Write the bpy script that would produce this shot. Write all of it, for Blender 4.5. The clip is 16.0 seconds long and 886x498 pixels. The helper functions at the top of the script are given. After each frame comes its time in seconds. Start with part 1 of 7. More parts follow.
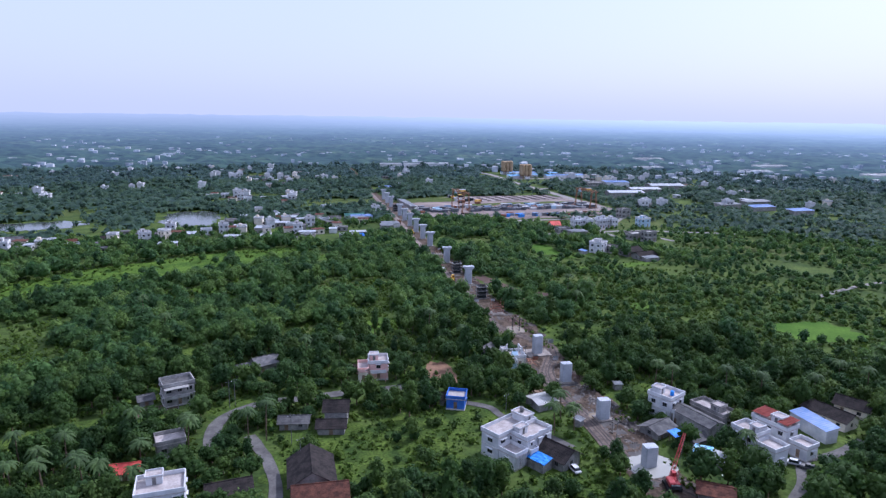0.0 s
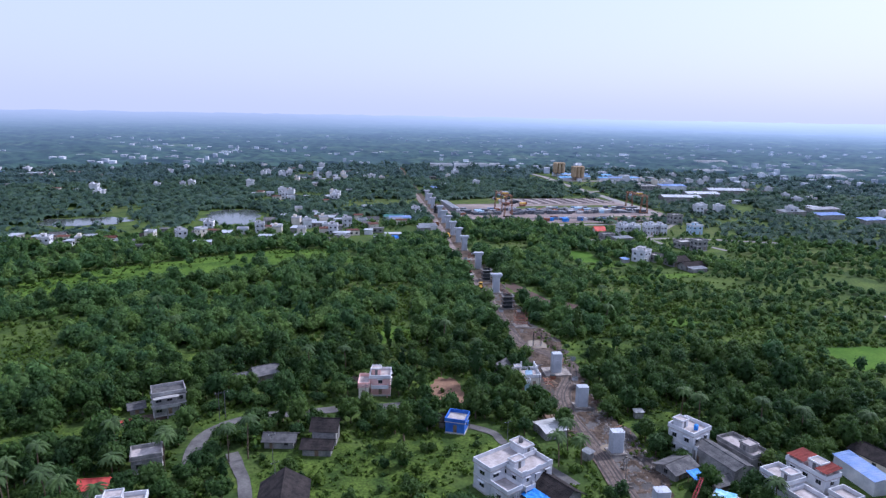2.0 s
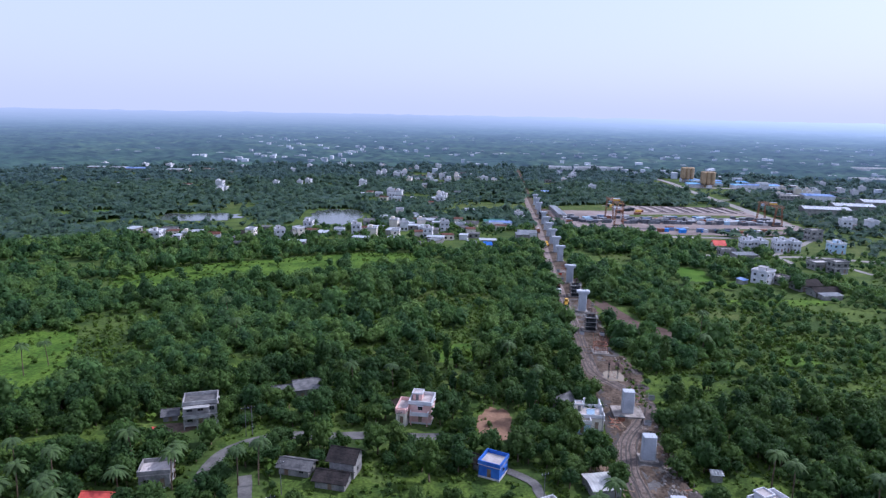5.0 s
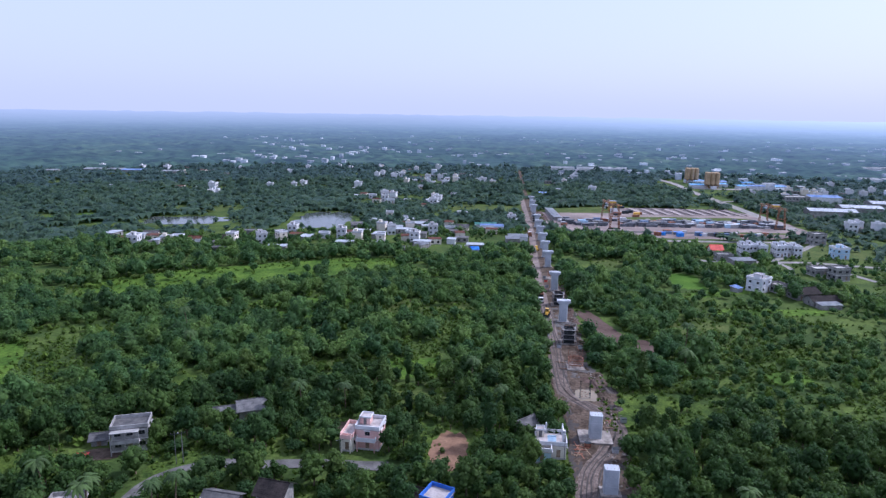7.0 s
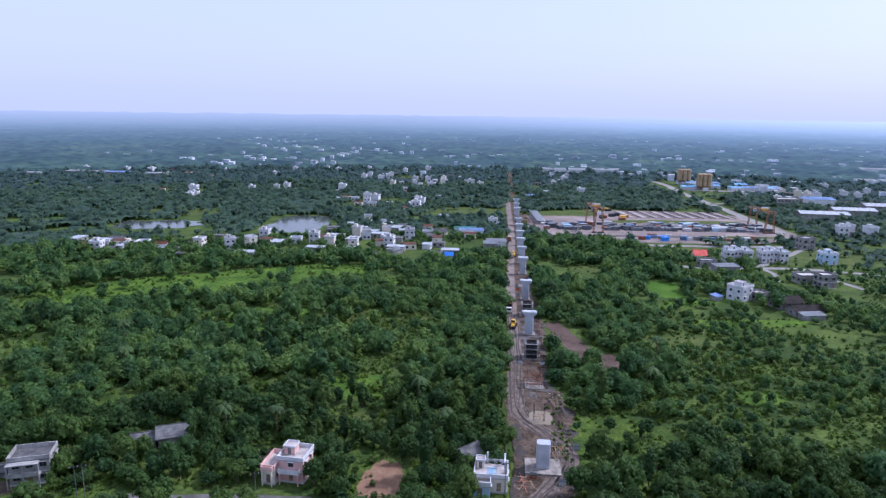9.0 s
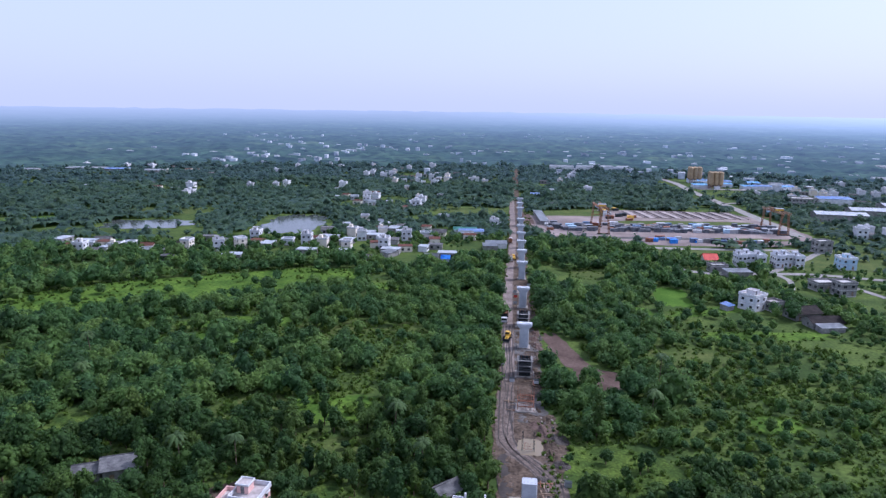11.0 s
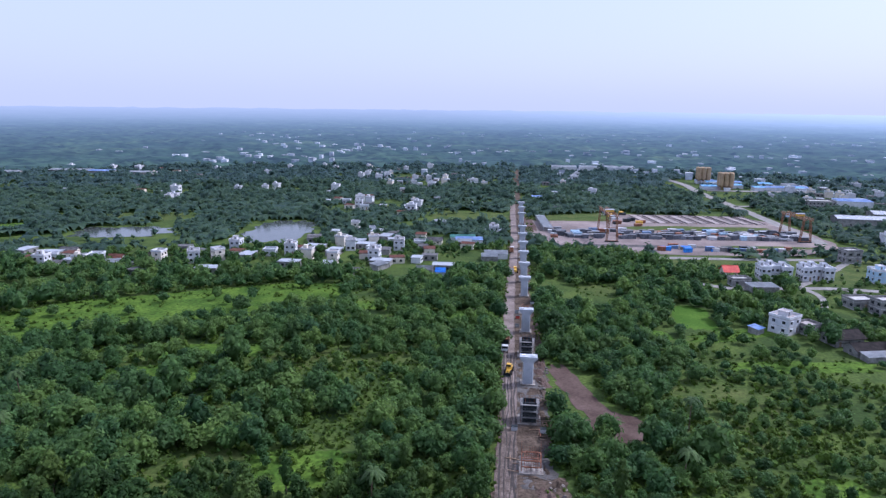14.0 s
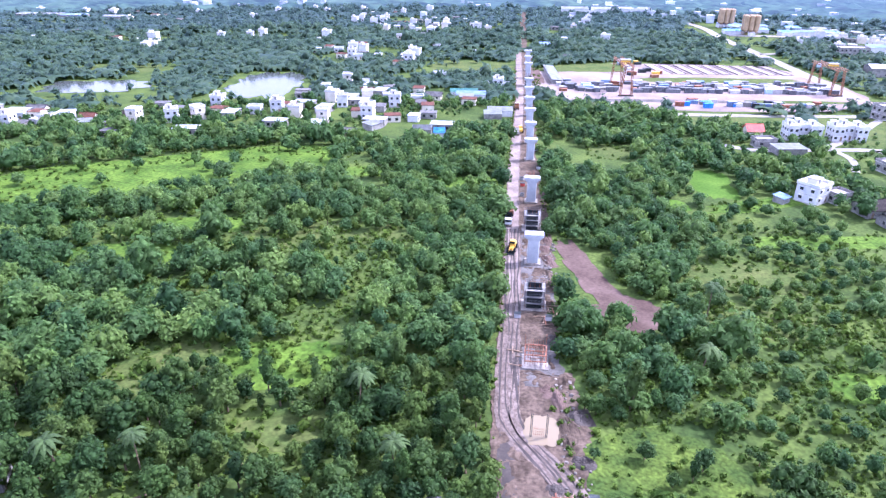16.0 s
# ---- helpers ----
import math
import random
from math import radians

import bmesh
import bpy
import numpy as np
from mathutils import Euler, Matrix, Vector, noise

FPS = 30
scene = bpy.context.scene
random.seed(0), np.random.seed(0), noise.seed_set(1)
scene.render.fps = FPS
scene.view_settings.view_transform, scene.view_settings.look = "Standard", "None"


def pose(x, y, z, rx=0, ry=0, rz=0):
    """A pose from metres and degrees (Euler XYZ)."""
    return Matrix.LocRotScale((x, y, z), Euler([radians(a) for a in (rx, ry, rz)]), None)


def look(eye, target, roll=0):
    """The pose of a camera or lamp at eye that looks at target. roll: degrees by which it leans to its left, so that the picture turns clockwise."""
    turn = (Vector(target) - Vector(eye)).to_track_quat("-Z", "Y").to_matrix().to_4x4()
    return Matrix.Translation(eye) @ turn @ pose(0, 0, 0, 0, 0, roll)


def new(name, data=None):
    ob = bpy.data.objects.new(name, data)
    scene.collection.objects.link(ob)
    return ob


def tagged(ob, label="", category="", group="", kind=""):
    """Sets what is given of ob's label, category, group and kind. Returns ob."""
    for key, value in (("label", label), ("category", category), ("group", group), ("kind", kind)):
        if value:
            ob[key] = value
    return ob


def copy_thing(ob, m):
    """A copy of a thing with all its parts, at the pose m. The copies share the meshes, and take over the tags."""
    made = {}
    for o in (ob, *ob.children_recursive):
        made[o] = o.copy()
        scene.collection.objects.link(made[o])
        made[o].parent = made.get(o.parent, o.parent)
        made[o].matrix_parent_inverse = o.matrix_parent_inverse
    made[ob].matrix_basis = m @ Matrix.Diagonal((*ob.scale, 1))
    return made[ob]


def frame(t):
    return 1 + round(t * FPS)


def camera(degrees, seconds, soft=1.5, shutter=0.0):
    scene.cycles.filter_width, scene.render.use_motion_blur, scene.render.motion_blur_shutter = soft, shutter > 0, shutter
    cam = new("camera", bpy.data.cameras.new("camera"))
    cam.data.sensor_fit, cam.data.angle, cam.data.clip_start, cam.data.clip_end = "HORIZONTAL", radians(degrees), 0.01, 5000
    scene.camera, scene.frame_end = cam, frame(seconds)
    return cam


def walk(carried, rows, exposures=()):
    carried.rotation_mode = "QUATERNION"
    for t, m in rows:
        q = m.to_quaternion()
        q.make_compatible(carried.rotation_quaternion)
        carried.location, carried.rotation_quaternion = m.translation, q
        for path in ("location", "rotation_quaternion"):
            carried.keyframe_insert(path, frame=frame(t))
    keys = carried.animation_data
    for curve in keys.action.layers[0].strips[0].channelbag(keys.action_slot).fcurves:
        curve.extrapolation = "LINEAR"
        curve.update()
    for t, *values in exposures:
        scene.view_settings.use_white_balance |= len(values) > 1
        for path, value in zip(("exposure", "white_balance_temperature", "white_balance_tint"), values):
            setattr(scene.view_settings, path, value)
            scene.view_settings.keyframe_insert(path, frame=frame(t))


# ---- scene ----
cam = camera(68.8, 16.0, soft=1.35)
METRES, EYE, TILT, LEAN, TURN = 168.0, 83.0, 0.0, 0.0, 0.0
ROWS = [
    (0.0, 0.0, 0.0, 0.0, 0.16, -11.65, -0.79),
    (0.5, 0.0226, 0.0216, 0.0004, 0.72, -11.69, -0.82),
    (1.0, 0.0453, 0.0431, 0.0008, 0.9, -11.7, -0.83),
    (1.5, 0.0667, 0.065, 0.0013, 3.16, -11.71, -0.93),
    (2.0, 0.0878, 0.0873, 0.0019, 5.48, -11.76, -1.01),
    (2.5, 0.1077, 0.1102, 0.0016, 7.66, -11.76, -1.06),
    (3.0, 0.1264, 0.1334, 0.002, 9.63, -11.8, -1.08),
    (3.5, 0.1437, 0.1563, 0.0021, 11.69, -11.83, -1.09),
    (4.0, 0.1609, 0.1806, 0.0022, 14.18, -11.86, -1.1),
    (4.5, 0.1777, 0.2048, 0.0024, 15.91, -11.86, -1.08),
    (5, 0.1937, 0.2301, 0.0029, 17.0, -11.87, -1.03),
    (5.5, 0.2094, 0.2563, 0.0034, 17.6, -11.88, -0.96),
    (6, 0.2251, 0.2832, 0.0039, 17.85, -11.89, -0.9),
    (6.5, 0.2411, 0.3105, 0.0044, 17.9, -11.89, -0.88),
    (7.0, 0.2573, 0.338, 0.0048, 17.93, -11.88, -0.84),
    (7.5, 0.2737, 0.3655, 0.0052, 17.94, -11.85, -0.81),
    (8.0, 0.2904, 0.3933, 0.0058, 17.93, -11.84, -0.77),
    (8.5, 0.3071, 0.4212, 0.0064, 17.95, -11.83, -0.74),
    (9.0, 0.3233, 0.449, 0.0068, 17.99, -11.83, -0.74),
    (9.5, 0.3353, 0.4771, 0.0073, 18.09, -11.87, -0.74),
    (10, 0.3398, 0.5058, 0.0077, 18.34, -11.97, -0.75),
    (10.5, 0.3386, 0.5352, 0.0081, 18.64, -12.09, -0.75),
    (11, 0.3336, 0.5653, 0.0084, 18.89, -12.19, -0.76),
    (11.5, 0.3268, 0.5964, 0.0087, 18.99, -12.23, -0.76),
    (12.0, 0.32, 0.6279, 0.009, 18.94, -12.26, -0.73),
    (12.5, 0.3126, 0.6595, 0.0092, 18.91, -12.27, -0.7),
    (13.0, 0.3045, 0.6913, 0.0092, 18.89, -12.28, -0.68),
    (13.5, 0.2961, 0.7232, 0.0094, 18.89, -12.3, -0.64),
    (14.0, 0.2876, 0.755, 0.0094, 18.9, -12.32, -0.6),
    (14.5, 0.2789, 0.7868, 0.0095, 18.92, -12.35, -0.56),
    (15.0, 0.2704, 0.8182, 0.0082, 18.94, -15.53, -0.52),
    (15.5, 0.2615, 0.8496, 0.0073, 18.98, -20.45, -0.46),
    (16.0, 0.2524, 0.8819, 0.0082, 19.02, -25.55, -0.4),
]
PATH_ROWS = [(t, pose(0, 0, EYE, TILT, LEAN, TURN) @ pose(METRES * x, METRES * y, METRES * z, 90 + pitch, roll, yaw)) for t, x, y, z, yaw, pitch, roll in ROWS]
walk(cam, PATH_ROWS, [(0.0, 0.06, 5230, 26), (14.5, 0.06, 5230, 26), (15.0, 0.14, 5230, 27), (15.5, 0.76, 5210, 31), (16.0, 1.60, 5160, 39)])

# ---- plan: the viaduct's line ----
LINE_TURN = radians(12.55)
LINE_U = Vector((-math.sin(LINE_TURN), math.cos(LINE_TURN)))
LINE_V = Vector((math.cos(LINE_TURN), math.sin(LINE_TURN)))
LINE_0 = Vector((45.5, 168.5))


def on_line(s, v, z=0.0):
    """World place s metres along the viaduct's line and v metres to its right."""
    p = LINE_0 + LINE_U * s + LINE_V * v
    return Vector((p.x, p.y, z))


# ---- sky and sun ----
SUN_UP = radians(47)
SUN_DIR = Vector(((LINE_V * 0.90 + LINE_U * 0.44).normalized().x, (LINE_V * 0.90 + LINE_U * 0.44).normalized().y, math.tan(SUN_UP))).normalized()
world = bpy.data.worlds.new("hazy_sky")
scene.world = world
world.use_nodes = True
wn = world.node_tree
for n in list(wn.nodes):
    wn.nodes.remove(n)
sky = wn.nodes.new("ShaderNodeTexSky")
sky.sky_type, sky.sun_disc = "NISHITA", False
sky.sun_elevation, sky.sun_rotation = SUN_UP, math.atan2(SUN_DIR.x, SUN_DIR.y)
sky.air_density, sky.dust_density, sky.ozone_density = 1.0, 4.0, 1.5
bg = wn.nodes.new("ShaderNodeBackground")
bg.inputs["Strength"].default_value = 0.105
veil = wn.nodes.new("ShaderNodeMix")
veil.data_type = "RGBA"
veil.inputs[0].default_value = 0.60
veil.inputs[7].default_value = (9.42, 10.02, 10.95, 1)
wout = wn.nodes.new("ShaderNodeOutputWorld")
wn.links.new(sky.outputs[0], veil.inputs[6])
wn.links.new(veil.outputs[2], bg.inputs["Color"])
wn.links.new(bg.outputs[0], wout.inputs[0])

sun = new("sun", bpy.data.lights.new("sun", "SUN"))
sun.data.energy, sun.data.angle, sun.data.color = 3.6, radians(1.5), (1.0, 0.94, 0.82)
sun.matrix_world = look((0, 0, 400), Vector((0, 0, 400)) - SUN_DIR)


# ---- materials ----
def surface(name, c1, c2, scale=0.5, rough=0.85, metal=0.0, fine=8.0, bump=0.15, spread=0.18, per_object=0.0, low=0.35, high=0.65):
    """A weathered surface: two colours in patches, a fine grain over them and a slight relief."""
    m = bpy.data.materials.new(name)
    m.use_nodes = True
    nt = m.node_tree
    b = nt.nodes["Principled BSDF"]
    b.inputs["Roughness"].default_value, b.inputs["Metallic"].default_value = rough, metal
    b.inputs["Specular IOR Level"].default_value = 0.1 if rough > 0.83 else 0.4
    geo = nt.nodes.new("ShaderNodeNewGeometry")
    big, small = nt.nodes.new("ShaderNodeTexNoise"), nt.nodes.new("ShaderNodeTexNoise")
    big.inputs["Scale"].default_value, big.inputs["Detail"].default_value = scale, 5
    small.inputs["Scale"].default_value, small.inputs["Detail"].default_value = fine, 3
    for n in (big, small):
        nt.links.new(geo.outputs["Position"], n.inputs["Vector"])
    ramp = nt.nodes.new("ShaderNodeValToRGB")
    ramp.color_ramp.elements[0].position, ramp.color_ramp.elements[0].color = low, (*c1, 1)
    ramp.color_ramp.elements[1].position, ramp.color_ramp.elements[1].color = high, (*c2, 1)
    nt.links.new(big.outputs["Fac"], ramp.inputs[0])
    hsv = nt.nodes.new("ShaderNodeHueSaturation")
    span = nt.nodes.new("ShaderNodeMapRange")
    span.inputs[1].default_value, span.inputs[2].default_value = 0.25, 0.75
    span.inputs[3].default_value, span.inputs[4].default_value = 1 - spread, 1 + spread
    nt.links.new(small.outputs["Fac"], span.inputs[0])
    value = span.outputs[0]
    if per_object:
        info = nt.nodes.new("ShaderNodeObjectInfo")
        lift = nt.nodes.new("ShaderNodeMapRange")
        lift.inputs[3].default_value, lift.inputs[4].default_value = 1 - per_object, 1 + per_object
        nt.links.new(info.outputs["Random"], lift.inputs[0])
        mul = nt.nodes.new("ShaderNodeMath")
        mul.operation = "MULTIPLY"
        nt.links.new(value, mul.inputs[0])
        nt.links.new(lift.outputs[0], mul.inputs[1])
        value = mul.outputs[0]
    nt.links.new(value, hsv.inputs["Value"])
    nt.links.new(ramp.outputs[0], hsv.inputs["Color"])
    nt.links.new(hsv.outputs[0], b.inputs["Base Color"])
    if bump:
        bm_ = nt.nodes.new("ShaderNodeBump")
        bm_.inputs["Strength"].default_value, bm_.inputs["Distance"].default_value = bump, 0.05
        nt.links.new(small.outputs["Fac"], bm_.inputs["Height"])
        nt.links.new(bm_.outputs[0], b.inputs["Normal"])
    return m


def foliage(name, stops, gloss=0.3, sheen=0.0, through_light=0.36, index=1.5, grain=1.3):
    """Leaves: each plant has a tint of its own, with lighter and darker sprays in it."""
    m = bpy.data.materials.new(name)
    m.use_nodes = True
    nt = m.node_tree
    b = nt.nodes["Principled BSDF"]
    b.inputs["Roughness"].default_value = 0.65
    b.inputs["Specular IOR Level"].default_value = gloss
    b.inputs["Sheen Weight"].default_value, b.inputs["Sheen Roughness"].default_value = sheen, 0.5
    # blue sheen tint and bluish gloss tint: both imitate haze over the woods
    b.inputs["Sheen Tint"].default_value = (0.34, 0.52, 1.0, 1)
    b.inputs["IOR"].default_value, b.inputs["Specular Tint"].default_value = index, (0.8, 0.9, 1.0, 1)
    tint = nt.nodes.new("ShaderNodeAttribute")
    tint.attribute_name = "tint"
    info = nt.nodes.new("ShaderNodeObjectInfo")
    add = nt.nodes.new("ShaderNodeMath")
    add.operation = "ADD"
    nt.links.new(tint.outputs["Fac"], add.inputs[0])
    nt.links.new(info.outputs["Random"], add.inputs[1])
    wrap = nt.nodes.new("ShaderNodeMath")
    wrap.operation = "FRACT"
    nt.links.new(add.outputs[0], wrap.inputs[0])
    ramp = nt.nodes.new("ShaderNodeValToRGB")
    els = ramp.color_ramp.elements
    while len(els) < len(stops):
        els.new(0.5)
    for e, (at, c) in zip(els, stops):
        e.position, e.color = at, (*c, 1)
    nt.links.new(wrap.outputs[0], ramp.inputs[0])
    geo = nt.nodes.new("ShaderNodeNewGeometry")
    ns = nt.nodes.new("ShaderNodeTexNoise")
    ns.inputs["Scale"].default_value, ns.inputs["Detail"].default_value = 1.3, 5
    ns.inputs["Roughness"].default_value = 0.72
    nt.links.new(geo.outputs["Position"], ns.inputs["Vector"])
    mix = nt.nodes.new("ShaderNodeMath")
    mix.operation = "MULTIPLY_ADD"
    mix.inputs[1].default_value, mix.inputs[2].default_value = 0.4 * grain, 0.80 - 0.5 * grain
    nt.links.new(geo.outputs["Random Per Island"], mix.inputs[0])
    tot = nt.nodes.new("ShaderNodeMath")
    tot.operation = "MULTIPLY_ADD"
    tot.inputs[1].default_value = grain
    nt.links.new(ns.outputs["Fac"], tot.inputs[0])
    nt.links.new(mix.outputs[0], tot.inputs[2])
    hsv = nt.nodes.new("ShaderNodeHueSaturation")
    nt.links.new(tot.outputs[0], hsv.inputs["Value"])
    nt.links.new(ramp.outputs[0], hsv.inputs["Color"])
    nt.links.new(hsv.outputs[0], b.inputs["Base Color"])
    spray = nt.nodes.new("ShaderNodeTexNoise")
    spray.inputs["Scale"].default_value, spray.inputs["Detail"].default_value = 3.4, 4
    nt.links.new(geo.outputs["Position"], spray.inputs["Vector"])
    bp = nt.nodes.new("ShaderNodeBump")
    bp.inputs["Strength"].default_value, bp.inputs["Distance"].default_value = 0.6, 0.3
    nt.links.new(spray.outputs["Fac"], bp.inputs["Height"])
    nt.links.new(bp.outputs[0], b.inputs["Normal"])
    tr = nt.nodes.new("ShaderNodeBsdfTranslucent")
    nt.links.new(hsv.outputs[0], tr.inputs["Color"])
    ms = nt.nodes.new("ShaderNodeMixShader")
    ms.inputs[0].default_value = through_light
    nt.links.new(b.outputs[0], ms.inputs[1])
    nt.links.new(tr.outputs[0], ms.inputs[2])
    nt.links.new(ms.outputs[0], nt.nodes["Material Output"].inputs[0])
    return m


GREENS = [(0.0, (0.026, 0.060, 0.018)), (0.15, (0.064, 0.118, 0.026)), (0.35, (0.036, 0.078, 0.024)), (0.55, (0.088, 0.142, 0.030)),
          (0.7, (0.044, 0.092, 0.030)), (0.88, (0.116, 0.170, 0.036)), (1.0, (0.026, 0.060, 0.018))]
leaf_mat = foliage("tree_leaves", [(at, (r * 0.90, g * 0.95, b * 0.84)) for at, (r, g, b) in GREENS], gloss=0.24, through_light=0.47, grain=1.5)
# near leaf tints lightened: extra light for the mid woods, put into the colour
lightened_leaf_mat = foliage("lightened_mid_leaves", [(at, (0.006 + r * 1.14, 0.012 + g * 1.24, 0.008 + b * 1.1)) for at, (r, g, b) in GREENS], gloss=0.26, through_light=0.5, grain=1.4)
# leaf tints paled and blued by distance: haze painted into base colour and sheen
hazed_leaf_mat = foliage("hazed_far_leaves", [(at, (0.052 + r * 0.50, 0.082 + g * 0.54, 0.068 + b * 0.6)) for at, (r, g, b) in GREENS], gloss=0.15, sheen=0.14, through_light=0.58, grain=1.0)
last_hazed_leaf_mat = foliage("hazed_farthest_leaves", [(at, (0.056 + r * 0.40, 0.086 + g * 0.45, 0.092 + b * 0.6)) for at, (r, g, b) in GREENS], gloss=0.15, sheen=0.18, through_light=0.58, grain=1.0)
shrub_mat = foliage("shrub_leaves", [(0.0, (0.048, 0.094, 0.014)), (0.5, (0.090, 0.146, 0.018)), (1.0, (0.057, 0.096, 0.016))], gloss=0.12)
palm_mat = foliage("palm_leaves", [(0.0, (0.05, 0.09, 0.025)), (0.5, (0.08, 0.13, 0.035)), (1.0, (0.05, 0.09, 0.025))])
bark_mat = surface("bark", (0.10, 0.075, 0.05), (0.17, 0.13, 0.09), 1.5, 0.95)
ground_mat = surface("undergrowth", (0.036, 0.064, 0.016), (0.084, 0.122, 0.026), 0.06, 0.95, fine=0.9, spread=0.45, low=0.38, high=0.66, bump=0.6)
field_mat = surface("field_grass", (0.042, 0.088, 0.011), (0.088, 0.152, 0.019), 0.11, 0.95, fine=0.8, spread=0.55, bump=0.6)
bright_mat = surface("paddy_grass", (0.050, 0.112, 0.012), (0.078, 0.152, 0.018), 0.09, 0.95, fine=1.0, spread=0.25, bump=0.5)
lawn_mat = surface("rough_lawn", (0.030, 0.057, 0.012), (0.080, 0.122, 0.020), 0.16, 0.95, fine=1.4, spread=0.6, bump=0.8)
olive_mat = surface("dry_scrub_grass", (0.048, 0.080, 0.018), (0.088, 0.110, 0.030), 0.12, 0.95, fine=1.0, spread=0.4, bump=0.6)
earth_mat = surface("bare_earth", (0.056, 0.042, 0.031), (0.122, 0.092, 0.069), 0.22, 0.95, fine=1.2, spread=0.45, bump=0.8)
rut_mat = surface("wheel_rut_mud", (0.028, 0.022, 0.018), (0.052, 0.041, 0.034), 0.4, 0.7, fine=2.5, spread=0.25)
ridge_mat = surface("dry_mud_ridge", (0.095, 0.074, 0.060), (0.19, 0.150, 0.124), 0.9, 0.95, fine=2.5, spread=0.2)
track_mat = surface("trodden_track_mud", (0.095, 0.076, 0.064), (0.185, 0.150, 0.128), 0.45, 0.95, fine=1.6, spread=0.4, bump=0.6)
gravel_mat = surface("grey_gravel", (0.070, 0.066, 0.062), (0.135, 0.128, 0.122), 0.25, 0.95, fine=3.0, spread=0.3)
brown_mat = surface("brown_ploughed_soil", (0.070, 0.047, 0.038), (0.130, 0.092, 0.076), 0.12, 0.95, fine=1.2, spread=0.25)
clay_mat = surface("orange_clay", (0.17, 0.10, 0.065), (0.25, 0.155, 0.10), 0.3, 0.95, fine=1.5)
dust_mat = surface("pale_yard_dust", (0.17, 0.140, 0.128), (0.29, 0.238, 0.218), 0.04, 0.95, fine=0.8, spread=0.2)
asphalt_mat = surface("worn_lane_asphalt", (0.085, 0.082, 0.08), (0.15, 0.145, 0.138), 0.3, 0.9, fine=2.0)
haul_mat = surface("pale_haul_dust", (0.16, 0.13, 0.115), (0.26, 0.215, 0.19), 0.2, 0.95, fine=1.5, spread=0.3)
road_mat = surface("grey_lane", (0.20, 0.19, 0.18), (0.30, 0.285, 0.265), 0.3, 0.9, fine=2.0)
concrete_mat = surface("pier_concrete", (0.34, 0.37, 0.41), (0.45, 0.475, 0.51), 0.35, 0.75, fine=3.0, spread=0.08)
mud_slab_mat = surface("muddy_footing", (0.17, 0.15, 0.13), (0.34, 0.31, 0.28), 0.7, 0.9, fine=3.0, spread=0.2)
pale_roof_mat = surface("pale_corrugated_roof", (0.62, 0.62, 0.60), (0.76, 0.76, 0.74), 0.5, 0.6, fine=3.0, spread=0.08)
slab_mat = surface("weathered_slab", (0.40, 0.39, 0.37), (0.56, 0.54, 0.51), 0.5, 0.9, fine=3.0)
white_mat = surface("white_wall_paint", (0.48, 0.50, 0.53), (0.66, 0.66, 0.67), 0.4, 0.8, fine=2.0, spread=0.07, per_object=0.06)
terrace_mat = surface("pale_terrace_tiles", (0.31, 0.28, 0.265), (0.45, 0.41, 0.39), 0.5, 0.85, fine=2.0, spread=0.12)
cream_mat = surface("cream_wall_paint", (0.62, 0.56, 0.46), (0.74, 0.69, 0.60), 0.4, 0.85, fine=2.0, spread=0.08)
pink_mat = surface("pink_wall_paint", (0.60, 0.36, 0.32), (0.70, 0.48, 0.43), 0.4, 0.85, fine=2.0, spread=0.08)
blue_mat = surface("blue_wall_paint", (0.025, 0.10, 0.42), (0.05, 0.16, 0.52), 0.4, 0.8, fine=2.0, spread=0.1)
pale_blue_mat = surface("pale_blue_paint", (0.36, 0.52, 0.66), (0.48, 0.62, 0.72), 0.4, 0.85, fine=2.0, spread=0.08)
grey_wall_mat = surface("bare_plaster", (0.17, 0.168, 0.165), (0.31, 0.30, 0.285), 0.5, 0.9, fine=2.0, spread=0.15, per_object=0.12)
dark_roof_mat = surface("dark_tile_roof", (0.020, 0.018, 0.018), (0.045, 0.038, 0.035), 0.6, 0.9, fine=3.0, spread=0.3)
grey_roof_mat = surface("asbestos_roof", (0.075, 0.075, 0.078), (0.15, 0.148, 0.145), 0.6, 0.9, fine=3.0, spread=0.2, per_object=0.2)
rust_roof_mat = surface("worn_red_tiles", (0.070, 0.036, 0.028), (0.15, 0.065, 0.045), 0.8, 0.9, fine=3.0, spread=0.25)
red_mat = surface("red_sheet_roof", (0.50, 0.06, 0.05), (0.62, 0.10, 0.07), 0.5, 0.7, fine=3.0, spread=0.12)
sheet_mat = surface("pale_metal_sheet", (0.32, 0.35, 0.38), (0.46, 0.48, 0.50), 0.4, 0.45, 0.3, fine=3.0, spread=0.1, per_object=0.1)
blue_sheet_mat = surface("blue_metal_sheet", (0.22, 0.36, 0.66), (0.36, 0.48, 0.74), 0.4, 0.5, 0.2, fine=3.0, spread=0.1)
green_sheet_mat = surface("green_metal_sheet", (0.05, 0.22, 0.18), (0.10, 0.30, 0.24), 0.4, 0.55, fine=3.0, spread=0.1)
tarp_mat = surface("blue_tarpaulin", (0.02, 0.16, 0.62), (0.06, 0.30, 0.75), 0.7, 0.65, fine=2.0, bump=0.5, spread=0.25)
light_tarp_mat = surface("light_blue_tarpaulin", (0.16, 0.46, 0.78), (0.42, 0.66, 0.85), 0.6, 0.7, fine=2.0, bump=0.5, spread=0.2)
teal_tarp_mat = surface("teal_shade_net", (0.02, 0.42, 0.40), (0.06, 0.55, 0.50), 0.7, 0.6, fine=2.0, spread=0.2)
